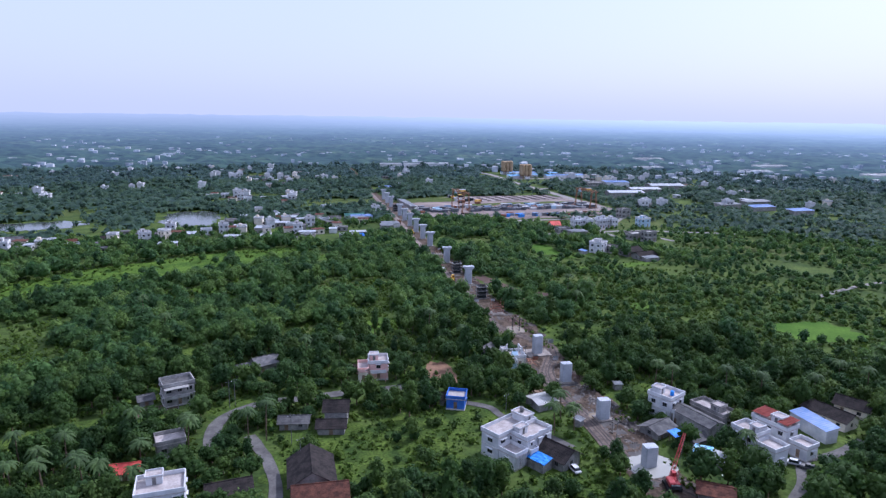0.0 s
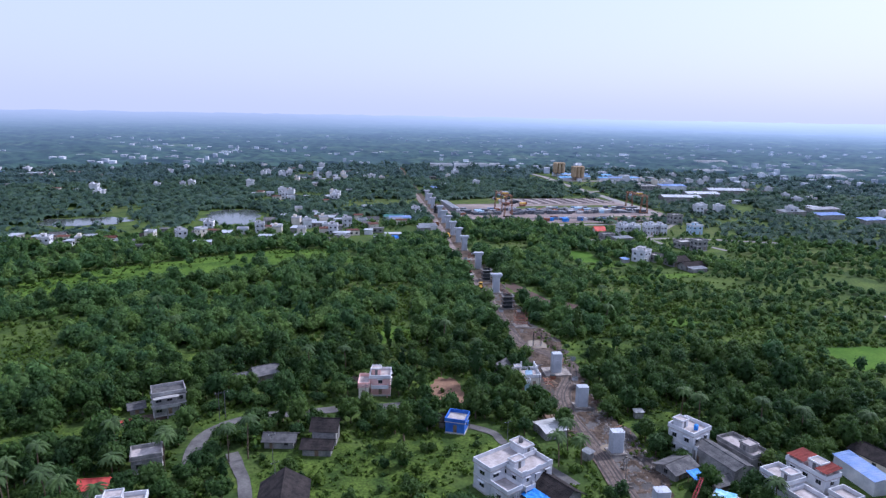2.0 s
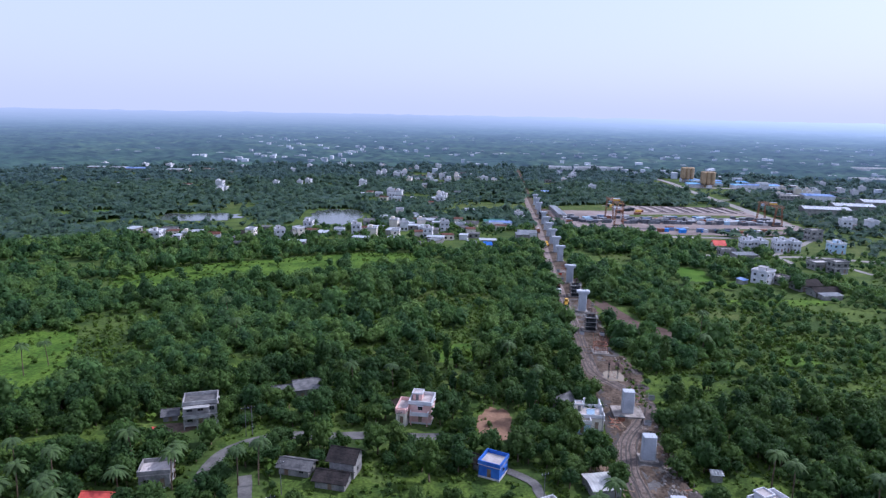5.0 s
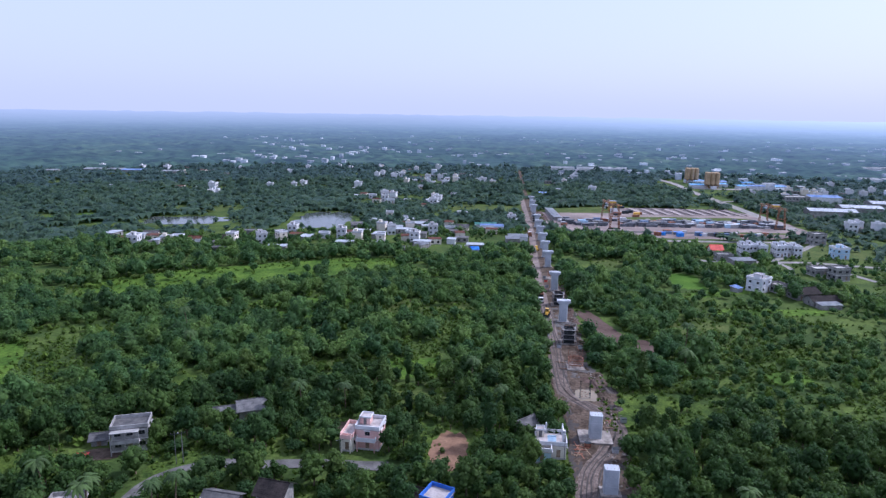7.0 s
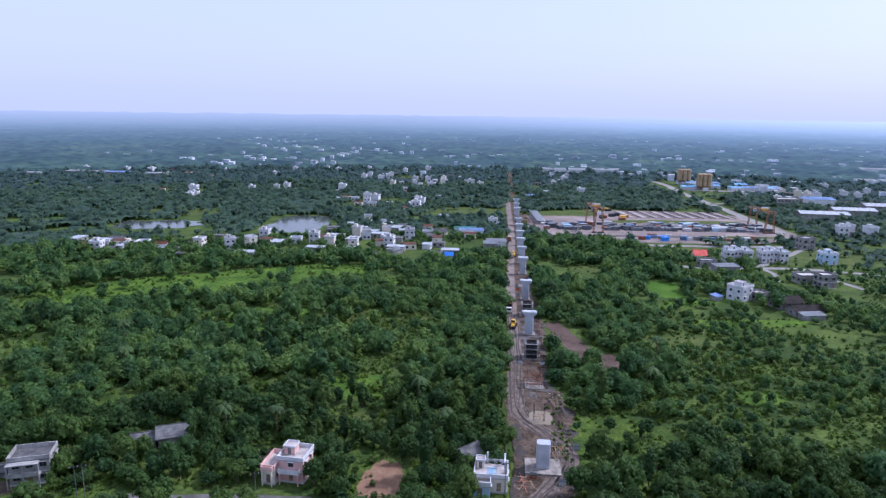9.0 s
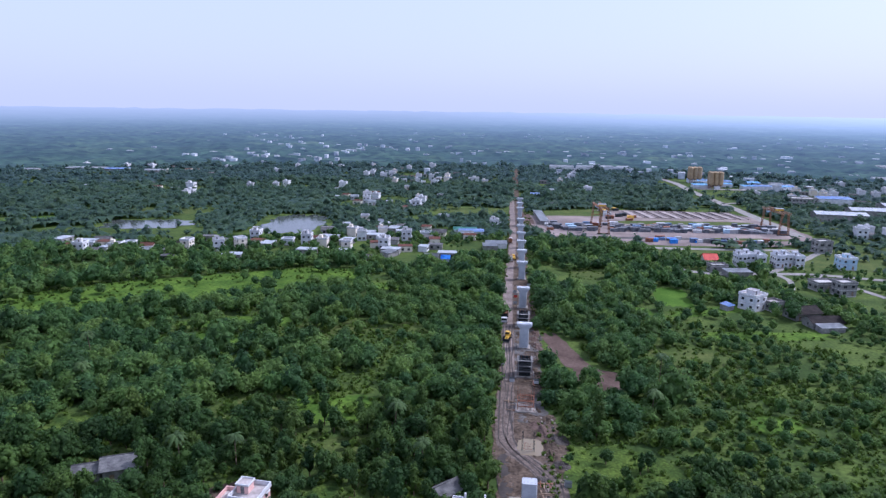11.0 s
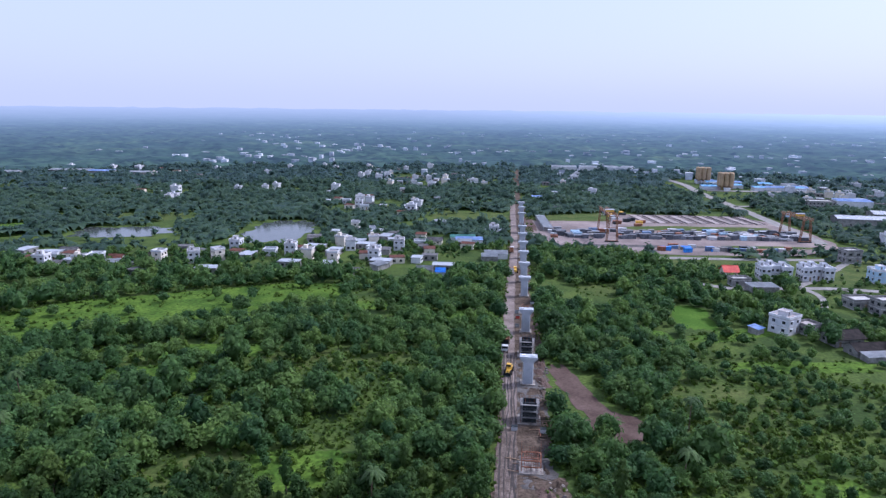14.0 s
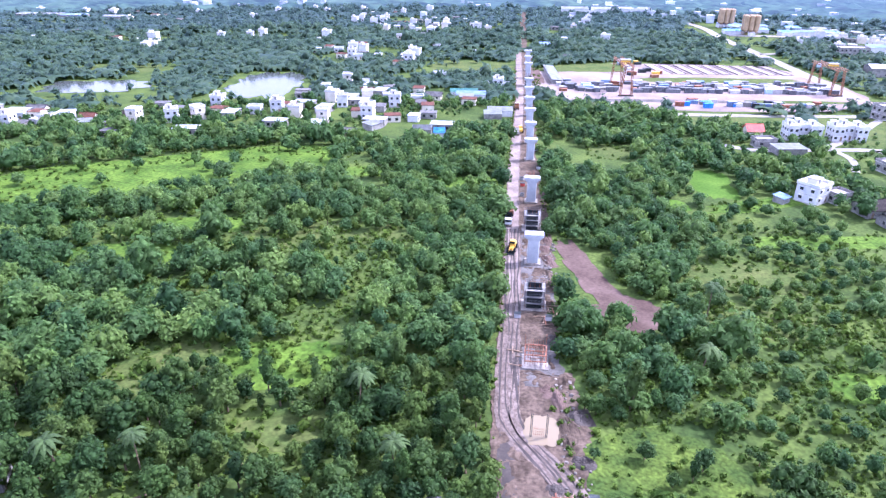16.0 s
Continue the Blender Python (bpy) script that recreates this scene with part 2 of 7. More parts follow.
yard_blue_mat = surface("dusty_blue_container", (0.10, 0.17, 0.30), (0.17, 0.25, 0.38), 0.4, 0.7, fine=2.0, spread=0.15, per_object=0.3)
yard_steel_mat = surface("dusty_grey_steel", (0.085, 0.095, 0.11), (0.17, 0.18, 0.20), 0.5, 0.75, 0.1, fine=3.0, spread=0.2, per_object=0.35)
dark_steel_mat = surface("dark_shutter_steel", (0.02, 0.028, 0.032), (0.05, 0.06, 0.065), 0.8, 0.6, 0.5, fine=4.0, spread=0.3)
rust_steel_mat = surface("rusty_steel", (0.19, 0.075, 0.045), (0.34, 0.16, 0.10), 1.0, 0.8, 0.3, fine=5.0, spread=0.3)
crane_red_mat = surface("red_crane_paint", (0.30, 0.025, 0.03), (0.42, 0.05, 0.05), 0.8, 0.5, fine=4.0)
orange_mat = surface("orange_gantry_paint", (0.20, 0.092, 0.045), (0.29, 0.14, 0.065), 0.5, 0.55, fine=3.0, spread=0.15)
plant_mat = surface("dull_yellow_silo", (0.33, 0.24, 0.14), (0.43, 0.31, 0.18), 0.3, 0.7, fine=2.0, spread=0.12)
yellow_mat = surface("yellow_plant_paint", (0.66, 0.40, 0.05), (0.78, 0.50, 0.08), 0.5, 0.5, fine=3.0, spread=0.12)
tyre_mat = surface("black_rubber", (0.015, 0.015, 0.016), (0.03, 0.03, 0.03), 1.0, 0.85)
timber_mat = surface("old_timber", (0.17, 0.12, 0.08), (0.30, 0.22, 0.16), 1.0, 0.9, fine=4.0, per_object=0.3)
rubble_mat = surface("grey_rubble", (0.09, 0.08, 0.07), (0.24, 0.215, 0.19), 0.8, 0.95, fine=3.0, spread=0.3, per_object=0.3)
frame_mat = surface("grey_window_frame", (0.10, 0.10, 0.10), (0.17, 0.17, 0.17), 1.0, 0.6)
block_mat = surface("cast_concrete_block", (0.40, 0.41, 0.42), (0.56, 0.56, 0.56), 0.3, 0.9, fine=2.0, per_object=0.25)


def simple(name, c, rough, metal=0.0, spec=0.5):
    m = bpy.data.materials.new(name)
    m.use_nodes = True
    b = m.node_tree.nodes["Principled BSDF"]
    b.inputs["Base Color"].default_value = (*c, 1)
    b.inputs["Roughness"].default_value, b.inputs["Metallic"].default_value = rough, metal
    b.inputs["Specular IOR Level"].default_value = spec
    return m


def water(name, c, ripple, size):
    m = simple(name, c, 0.08)
    nt = m.node_tree
    geo = nt.nodes.new("ShaderNodeNewGeometry")
    ns = nt.nodes.new("ShaderNodeTexNoise")
    ns.inputs["Scale"].default_value, ns.inputs["Detail"].default_value = size, 3
    bp = nt.nodes.new("ShaderNodeBump")
    bp.inputs["Strength"].default_value, bp.inputs["Distance"].default_value = ripple, 0.1
    nt.links.new(geo.outputs["Position"], ns.inputs["Vector"])
    nt.links.new(ns.outputs["Fac"], bp.inputs["Height"])
    nt.links.new(bp.outputs[0], nt.nodes["Principled BSDF"].inputs["Normal"])
    return m


glass_mat = simple("dark_window_glass", (0.02, 0.025, 0.03), 0.12)
pond_mat = water("pond_water", (0.07, 0.08, 0.075), 0.5, 0.8)
pond_mat.node_tree.nodes["Principled BSDF"].inputs["Specular IOR Level"].default_value = 0.32
puddle_mat = water("muddy_water", (0.21, 0.165, 0.10), 0.05, 1.5)
pool_mat = water("still_milky_water", (0.34, 0.34, 0.30), 0.02, 1.5)


# ---- mesh helpers ----
def box(bm, x0, x1, y0, y1, z0, z1, m=None):
    vs = [bm.verts.new((x, y, z)) for z in (z0, z1) for y in (y0, y1) for x in (x0, x1)]
    for f in ((0, 2, 3, 1), (4, 5, 7, 6), (0, 1, 5, 4), (2, 6, 7, 3), (0, 4, 6, 2), (1, 3, 7, 5)):
        bm.faces.new([vs[i] for i in f])
    if m is not None:
        bmesh.ops.transform(bm, matrix=m, verts=vs)
    return vs


def bar(bm, a, b, r, sides=4):
    """A bar of thickness 2 r from a to b."""
    a, b = Vector(a), Vector(b)
    m = (b - a).to_track_quat("Z", "Y").to_matrix()
    rings = []
    for p in (a, b):
        rings.append([bm.verts.new(p + m @ Vector((r * math.cos(2 * math.pi * (i + 0.5) / sides), r * math.sin(2 * math.pi * (i + 0.5) / sides), 0))) for i in range(sides)])
    for i in range(sides):
        j = (i + 1) % sides
        bm.faces.new((rings[0][i], rings[0][j], rings[1][j], rings[1][i]))
    bm.faces.new(rings[0][::-1])
    bm.faces.new(rings[1])


def tube(bm, x, y, z0, z1, r0, r1=None, sides=12):
    """An upright tapered cylinder."""
    r1 = r0 if r1 is None else r1
    rings = [[bm.verts.new((x + r * math.cos(2 * math.pi * i / sides), y + r * math.sin(2 * math.pi * i / sides), z)) for i in range(sides)] for z, r in ((z0, r0), (z1, r1))]
    for i in range(sides):
        j = (i + 1) % sides
        bm.faces.new((rings[0][i], rings[0][j], rings[1][j], rings[1][i]))
    bm.faces.new(rings[0][::-1])
    bm.faces.new(rings[1])


def mesh_of(name, bm, material):
    me = bpy.data.meshes.new(name)
    bm.to_mesh(me)
    bm.free()
    me.materials.append(material)
    return me


def part(name, bm, material, parent, label=""):
    """Links a bmesh as one mesh object under a thing or a part."""
    ob = new(name, mesh_of(name, bm, material))
    ob.parent = parent
    return tagged(ob, label)


def box_part(name, parent, material, x0, x1, y0, y1, z0, z1, label=""):
    bm = bmesh.new()
    box(bm, x0, x1, y0, y1, z0, z1)
    return part(name, bm, material, parent, label)


def thing(name, label, category, m, group=""):
    ob = new(name)
    ob.empty_display_size = 0.5
    ob.matrix_basis = m
    return tagged(ob, label, category, group)


def sheet(name, verts, faces, material, label, category, kind="structure"):
    me = bpy.data.meshes.new(name)
    me.from_pydata([tuple(v) for v in verts], [], faces)
    me.materials.append(material)
    return tagged(new(name, me), label, category, kind=kind)


def blob(name, material, cx, cy, a, b, turn, z, label, category, rough_edge=0.16, n=72, seed=1.0):
    """A flat patch with an uneven round-cornered outline."""
    ca, sa = math.cos(radians(turn)), math.sin(radians(turn))
    ring = []
    for i in range(n):
        w = 2 * math.pi * i / n
        c, s = math.cos(w), math.sin(w)
        k = (abs(c) ** 3.2 + abs(s) ** 3.2) ** (-1 / 3.2)
        k *= 1 + rough_edge * noise.noise((2.2 * c + seed, 2.2 * s + seed, seed)) + 0.5 * rough_edge * noise.noise((7 * c, 7 * s + seed, seed))
        x, y = a * k * c, b * k * s
        ring.append((cx + ca * x - sa * y, cy + sa * x + ca * y, z))
    return sheet(name, [(cx, cy, z)] + ring, [(0, i + 1, (i + 1) % n + 1) for i in range(n)], material, label, category)


def ribbon(name, points, width, material, z, label, category, parent=None, ragged=0.0, seed=0.0):
    """A strip along a smooth line through the points (x, y)."""
    pts = [Vector(p) for p in points]
    line = []
    for i in range(len(pts) - 1):
        p0, p1, p2, p3 = pts[max(i - 1, 0)], pts[i], pts[i + 1], pts[min(i + 2, len(pts) - 1)]
        steps = max(3, int((p2 - p1).length / 2.0))
        for k in range(steps):
            q = k / steps
            line.append(0.5 * ((2 * p1) + (p2 - p0) * q + (2 * p0 - 5 * p1 + 4 * p2 - p3) * q * q + (3 * p1 - p0 - 3 * p2 + p3) * q ** 3))
    line.append(pts[-1])
    verts, faces = [], []
    for i, p in enumerate(line):
        d = (line[min(i + 1, len(line) - 1)] - line[max(i - 1, 0)]).normalized()
        side = Vector((d.y, -d.x))
        for k in (-1, 1):
            w = width / 2 * (1 + ragged * noise.noise((p.x * 0.13 + k * 9, p.y * 0.13, seed)) + 0.6 * ragged * noise.noise((p.x * 0.5 + k * 9, p.y * 0.5, seed)))
            verts.append((p.x + k * side.x * w, p.y + k * side.y * w, z))
        if i:
            j = 2 * i
            faces.append((j - 2, j - 1, j + 1, j))
    ob = sheet(name, verts, faces, material, label, category)
    if parent:
        ob.parent = parent
    return ob

# ---- ground and its patches ----
def near_far_grid():
    """One sheet of ground that reaches the horizon, finer close by."""
    lines = [-4900, -3600, -2500, -1700, -1100] + list(range(-800, 801, 80)) + [1100, 1700, 2500, 3600, 4900]
    verts, n = [], len(lines)
    for j in lines:
        for i in lines:
            far = max(0.0, math.hypot(i, j) - 420)
            verts.append((i, j + 200, 0.0 if far <= 0 else 0.6 * noise.noise((i * 0.004, j * 0.004, 2.0)) * min(far / 300, 1) - 0.3 * min(far / 300, 1)))
    return verts, [(a, a + 1, a + n + 1, a + n) for r in range(n - 1) for a in range(r * n, r * n + n - 1)]


sheet("ground", *near_far_grid(), ground_mat, "green undergrowth and scrub on flat land", "ground")

# cx, cy, half length, half width, turn, share of trees left standing
CLEARINGS = {
    "field": (field_mat, "open bright green grass field between the trees", [
        (-147, 337, 80, 26, 43, 0.10), (-158, 191, 33, 15, 129, 0.0), (-388, 441, 26, 14, 63, 0.1), (-193, 283, 13, 8, 10, 0.0), (-101, 279, 19, 9, 25, 0.05), (-99, 303, 22, 7, 24, 0.05),
        (-28, 248, 13, 9, 20, 0.2), (80, 388, 20, 5, 37, 0.1), (97, 360, 25, 5, 20, 0.3), (91, 281, 9, 5, 20, 0.1), (-25, 373, 12, 8, 20, 0.1), (-70, 372, 14, 6, 20, 0.1)]),
    "meadow": (olive_mat, "open olive green meadow beside the village", [
        (78, 513, 33, 12, 21, 0.03), (-94, 612, 29, 34, 15, 0.06), (152, 522, 36, 28, 20, 0.2), (-590, 715, 70, 16, 35, 0.1),
        (23, 434, 10, 9, 20, 0.0), (-330, 520, 30, 22, 30, 0.3), (210, 420, 50, 26, 10, 0.7)]),
    "lawn": (lawn_mat, "rough green grass plot among the houses", [
        (-60, 172, 8, 5, 53, 0.0), (-96, 157, 22, 6, 28, 0.05), (2, 166, 19, 7, 10, 0.08), (37, 136, 11, 8, 0, 0.3),
        (62, 187, 12, 6, 15, 0.1), (-9, 204, 4, 9, 13, 0.05), (-87, 215, 9, 6, 0, 0.0), (-18, 148, 25, 17, 0, 0.14), (52, 241, 16, 12, 19, 0.16)]),
    "paddy": (bright_mat, "small vivid green paddy plot", [
        (64, 405, 8, 16, 8, 0.0), (50, 376, 6, 6, 20, 0.0), (151, 248, 17, 12, 8, 0.0)]),
    "scrubland": (olive_mat, "olive dry grass with scattered bushes", [
        (73, 315, 18, 20, 0, 0.55), (-51, 238, 13, 8, 60, 0.2), (-17, 229, 9, 5, 41, 0.15), (-54, 313, 28, 9, 25, 0.35), (-70, 262, 12, 6, 20, 0.3), (67, 328, 12, 6, 20, 0.05)]),
}
EMPTY = []
for i, (kind_, (mat_, label_, rows_)) in enumerate(CLEARINGS.items()):
    for j, (cx, cy, a, b, turn, left) in enumerate(rows_):
        blob(kind_, mat_, cx, cy, a, b, turn, 0.03 + 0.008 * j + 0.002 * i, label_, "field", 0.3, seed=3.1 * i + 1.7 * j)
        EMPTY.append((cx, cy, a, b, turn, left))
blob("bare_plot", brown_mat, 29.5, 313, 22, 4.2, -60, 0.12, "bare reddish brown soil strip beside the works", "bare soil", 0.35, seed=5)
blob("bare_plot", brown_mat, 43.5, 295.5, 8.5, 7.5, -40, 0.115, "bare reddish brown soil strip beside the works", "bare soil", 0.35, seed=15)
blob("clay_plot", clay_mat, -0.4, 200.3, 4.6, 9.6, 13, 0.12, "small orange clay clearing", "bare soil", 0.25, seed=6)
blob("house_yard", earth_mat, -81, 170, 6, 3, 30, 0.12, "trodden earth yard beside a grey house", "bare soil", 0.3, seed=8)
blob("house_yard", earth_mat, -32, 203, 5, 2.2, 50, 0.12, "trodden earth drive of a pink house", "bare soil", 0.3, seed=9)
EMPTY += [(-82, 166, 9, 7, 30, 0.05), (28.5, 312, 25, 8.5, -60, 0.0), (43.5, 296, 10, 9, -40, 0.0), (-0.4, 199.5, 5.4, 11.5, 13, 0.0), (-81, 170, 6, 3, 30, 0.0), (-32, 203, 4, 2, 50, 0)]
for cx, cy, a, b, turn, seed in ((-200, 507, 21, 42, 19, 2), (-297, 465, 30, 19, 28, 4), (-560, 1410, 62, 30, 30, 7)):
    blob("pond", pond_mat, cx, cy, a, b, turn, 0.10 if cy < 900 else 1.2, "still grey pond reflecting the hazy sky", "pond", 0.4, seed=seed)
    EMPTY.append((cx, cy, a + 3, b + 3, turn, 0.0))
EMPTY += [(-186, 468, 34, 16, 25, 0.12), (-270, 443, 36, 14, 30, 0.12), (-130, 560, 30, 20, 20, 0.3), (108, 845, 30, 30, 10, 0.1), (-535, 1370, 75, 50, 30, 0.0), (138, 650, 62, 13, 103, 0.12), (100, 790, 90, 15, 106, 0.12), (76, 905, 60, 22, 105, 0.08), (-72, 735, 18, 22, 12, 0.05), (-350, 700, 60, 14, 20, 0.15), (-420, 640, 30, 24, 20, 0.2), (-330, 420, 40, 16, 45, 0.15)]

# casting yard: origin, its two directions
YARD = pose(-13, 513, 0, 0, 0, 17)
yard_c = YARD @ Vector((92, 70, 0))
blob("casting_yard", dust_mat, yard_c.x, yard_c.y, 100, 76, 17, 0.11, "pale dusty ground of a concrete casting yard", "yard", 0.06, seed=11)
EMPTY.append((yard_c.x, yard_c.y, 101, 77, 17, 0.0))
for p, q, a, b, mat_ in ((30, 128, 38, 20, olive_mat), (118, 83, 55, 9, olive_mat), (60, 18, 50, 4, gravel_mat), (140, 20, 30, 4, olive_mat)):
    c = YARD @ Vector((p, q, 0))
    blob("yard_grass", mat_, c.x, c.y, a, b, 17, 0.16, "weedy strip inside the casting yard", "grass strip", 0.2, seed=p)

# works strip under the viaduct
def track_v(s):
    """The haul track's offset from the viaduct's line at s."""
    for (s0, v0), (s1, v1) in zip(TRACK, TRACK[1:]):
        if s0 <= s <= s1:
            return v0 + (v1 - v0) * (s - s0) / (s1 - s0)
    return TRACK[-1][1]


TRACK = [(-75, 18), (-48, 9), (-35, 3.9), (-25, -4.5), (-14, -4.8), (4, -4.5), (19, -5.8), (35, -3.5), (46, 3.2), (58, 7.0), (66, 4.5), (72, 0.0), (80, -5.4), (98, -6.0), (120, -5.6), (155, -5.8), (203, -6.6), (277, -6.2), (332, -5.0), (374, -5.0), (450, -6.0), (551, -7.0), (700, -7.0)]


def churned_earth(s0, s1, step=0.65):
    """Bare earth along the works: low heaps, clods and hollows, flat under the track, the pools and the footings."""
    verts, faces, rows = [], [], int((s1 - s0) / step)
    for i in range(rows + 1):
        s = s0 + step * i
        left = (-7.0 if s < 70 else -8.6) + 1.2 * noise.noise((s * 0.11, 1.0, 0)) + 0.8 * noise.noise((s * 0.5, 1.0, 0))
        right = (6.4 if s < 14 else 4.6 if s < 38 else 7.0 if s < 45 else 8.6 if s < 96 else 4.2 if s < 132 else 5.4) + 2.6 * noise.noise((s * 0.12, 5.0, 0)) + 1.0 * noise.noise((s * 0.5, 5.0, 0))
        for j in range(27):
            v = left + (right - left) * j / 26
            n = noise.noise((s * 0.30, v * 0.45, 3.0)) + 0.6 * noise.noise((s * 0.9, v * 1.1, 5.0)) + 0.35 * noise.noise((s * 2.3, v * 2.3, 8.0))
            calm = min(1.0, max(0.0, (abs(v - track_v(s)) - 2.0) / 1.5))
            if 72 < s < 84.5 and -4 < v < 5 or -33 < s < -18 and -5.5 < v < 6.5:
                calm = 0.0
            if abs(v) < 3.2 and min(abs(s - q) for q in (0, 26.4, 52, 101, 125.5, 150.3, 175, 199)) < 3.6:
                calm = 0.15
            p = on_line(s, v, 0.10 + calm * max(0.0, 0.42 * n + 0.12))
            verts.append(p)
        if i:
            a = 27 * i
            faces += [(a - 27 + j, a - 26 + j, a + j + 1, a + j) for j in range(26)]
    return verts, faces


sheet("works_strip", *churned_earth(-75, 205), earth_mat, "churned bare earth strip along the viaduct works", "earth")
for s0, s1, w, mat_, name_, z_, text in ((128, 172, 9.5, gravel_mat, "gravel_pad", 0.17, "grey gravel pad round the piers"),
                                          (92, 108, 9.0, gravel_mat, "gravel_pad", 0.17, "grey gravel pad round the piers"),
                                          (-34, 8, 8.0, gravel_mat, "gravel_pad", 0.17, "grey broken stone ground by the crane"),
                                          (8, 26, 7.0, gravel_mat, "gravel_pad", 0.172, "grey broken stone ground between the piers")):
    v_ = -1.2 if w > 14 else (0.5 if w < 11 else -1.5)
    n_ = max(3, int((s1 - s0) / 15))
    ribbon(name_, [on_line(s0 + (s1 - s0) * k / n_, v_).xy for k in range(n_ + 1)], w, mat_, z_, text, "earth", ragged=0.45, seed=s0)
ribbon("works_strip", [on_line(s, -2.4).xy for s in range(195, 521, 25)], 12, earth_mat, 0.125, "churned bare earth strip along the viaduct works", "earth", ragged=0.4)
ribbon("works_strip", [on_line(s, -3.5).xy for s in range(515, 1316, 50)], 7, earth_mat, 0.12, "churned bare earth strip along the viaduct works", "earth", ragged=0.5)
track = ribbon("dirt_track", [on_line(s, v).xy for s, v in TRACK], 4.8, track_mat, 0.20, "rutted dirt haul track along the piers", "track", ragged=0.25, seed=4)
for off, w, m_ in ((-1.7, 0.55, rut_mat), (-1.1, 0.30, ridge_mat), (0.5, 0.55, rut_mat), (1.05, 0.32, ridge_mat), (-0.35, 0.34, rut_mat), (0.05, 0.18, ridge_mat), (1.8, 0.5, rut_mat), (-2.3, 0.26, ridge_mat), (2.3, 0.26, ridge_mat)):
    pts = []
    for k in range(60):
        s = -74 + 4.2 * k
        slope_ = (track_v(s + 3) - track_v(s - 3)) / 6
        mid_ = (track_v(s - 3) + track_v(s) + track_v(s + 3)) / 3
        wander = off + 0.7 * noise.noise((s * 0.07, off * 3, 2.0)) + 0.25 * noise.noise((s * 0.31, off * 5, 6.0))
        pts.append(on_line(s - wander * slope_ / math.hypot(1, slope_), mid_ + wander / math.hypot(1, slope_)).xy)
    ribbon("wheel_rut", pts, w, m_, 0.225 if m_ is rut_mat else 0.235, "", "", parent=track, ragged=0.9, seed=off)
ribbon("dirt_track", [on_line(s, v).xy for s, v in TRACK if s > 118], 4.0, haul_mat, 0.21, "pale dusty haul track along the piers", "track", ragged=0.25, seed=6)
ribbon("dirt_track", [on_line(s, v).xy for s, v in ((30, -6), (42, -6.4), (54, -5.0), (66, -5.5), (80, -5.8))], 3.0, rut_mat, 0.195, "rutted dirt haul track along the piers", "track", ragged=0.5, seed=3)

# lanes
WIDE_LANE = 9.0
LANES = [([(-12, 188), (-30.4, 183.2), (-41, 179), (-52, 175.5), (-60, 166), (-60, 157), (-57, 149)], 4.0),
         ([(-50, 156), (-46.6, 151), (-41.5, 143), (-36.2, 129), (-34, 110)], 3.0),
         ([(2, 180), (14, 175), (17, 170), (27, 160), (34, 152)], 2.4),
         ([(70, 120), (84, 136), (90, 147), (99, 150), (112, 158)], 2.6),
         ([(62, 466), (84, 460), (106, 468), (136, 478), (170, 478), (230, 470)], 5.0),
         ([(112, 470), (130, 500), (150, 540)], 4.0), ([(136, 478), (146, 462), (160, 440)], 4.0), ([(118, 470), (122, 458), (120, 440)], 3.0),
         ([(150, 598), (128, 690), (110, 760), (86, 850), (70, 930), (40, 1010)], 9.0), ([(110, 760), (190, 800), (260, 830)], 6.0),
         ([(92, 880), (140, 890), (190, 900)], 12.0), ([(-6, 508), (60, 520), (160, 552)], 6.0), ([(180, 300), (230, 330), (300, 345), (380, 390)], 3.0)]
for i, (pts, w) in enumerate(LANES):
    ribbon("lane", pts, w, asphalt_mat if i < 4 else road_mat, 0.19, "narrow pale grey village lane", "lane", ragged=0.15)
# rain-fed pools round the footings
def pool(s, v, a, b, mat_, text, seed):
    p = on_line(s, v)
    blob("pool", mat_, p.x, p.y, a, b, 12, 0.24, text, "pool", 0.16, seed=seed)


pool(78.6, 0.9, 3.3, 4.3, puddle_mat, "muddy beige pool round a pile cap", 2)
pool(-25.5, 0.6, 5.8, 5.2, pool_mat, "still pool mirroring the sky round a pier", 3)
pool(2, -0.5, 2.6, 2.0, puddle_mat, "muddy puddle beside a pier footing", 6)

# gardens and lanes of the villages: fewer and lower trees
GARDENS = [(-240, 480, 95, 50, 25), (-165, 432, 135, 34, 18), (-85, 470, 55, 60, 10), (-180, 640, 60, 60, 0), (-235, 850, 110, 90, 0), (130, 470, 60, 50, 20), (240, 860, 120, 90, 0), (110, 900, 80, 50, 15)]

# ---- distance: far woods and towns towards the horizon, haze painted on as a glow ----
FAR_FROM = Vector((30, 90))


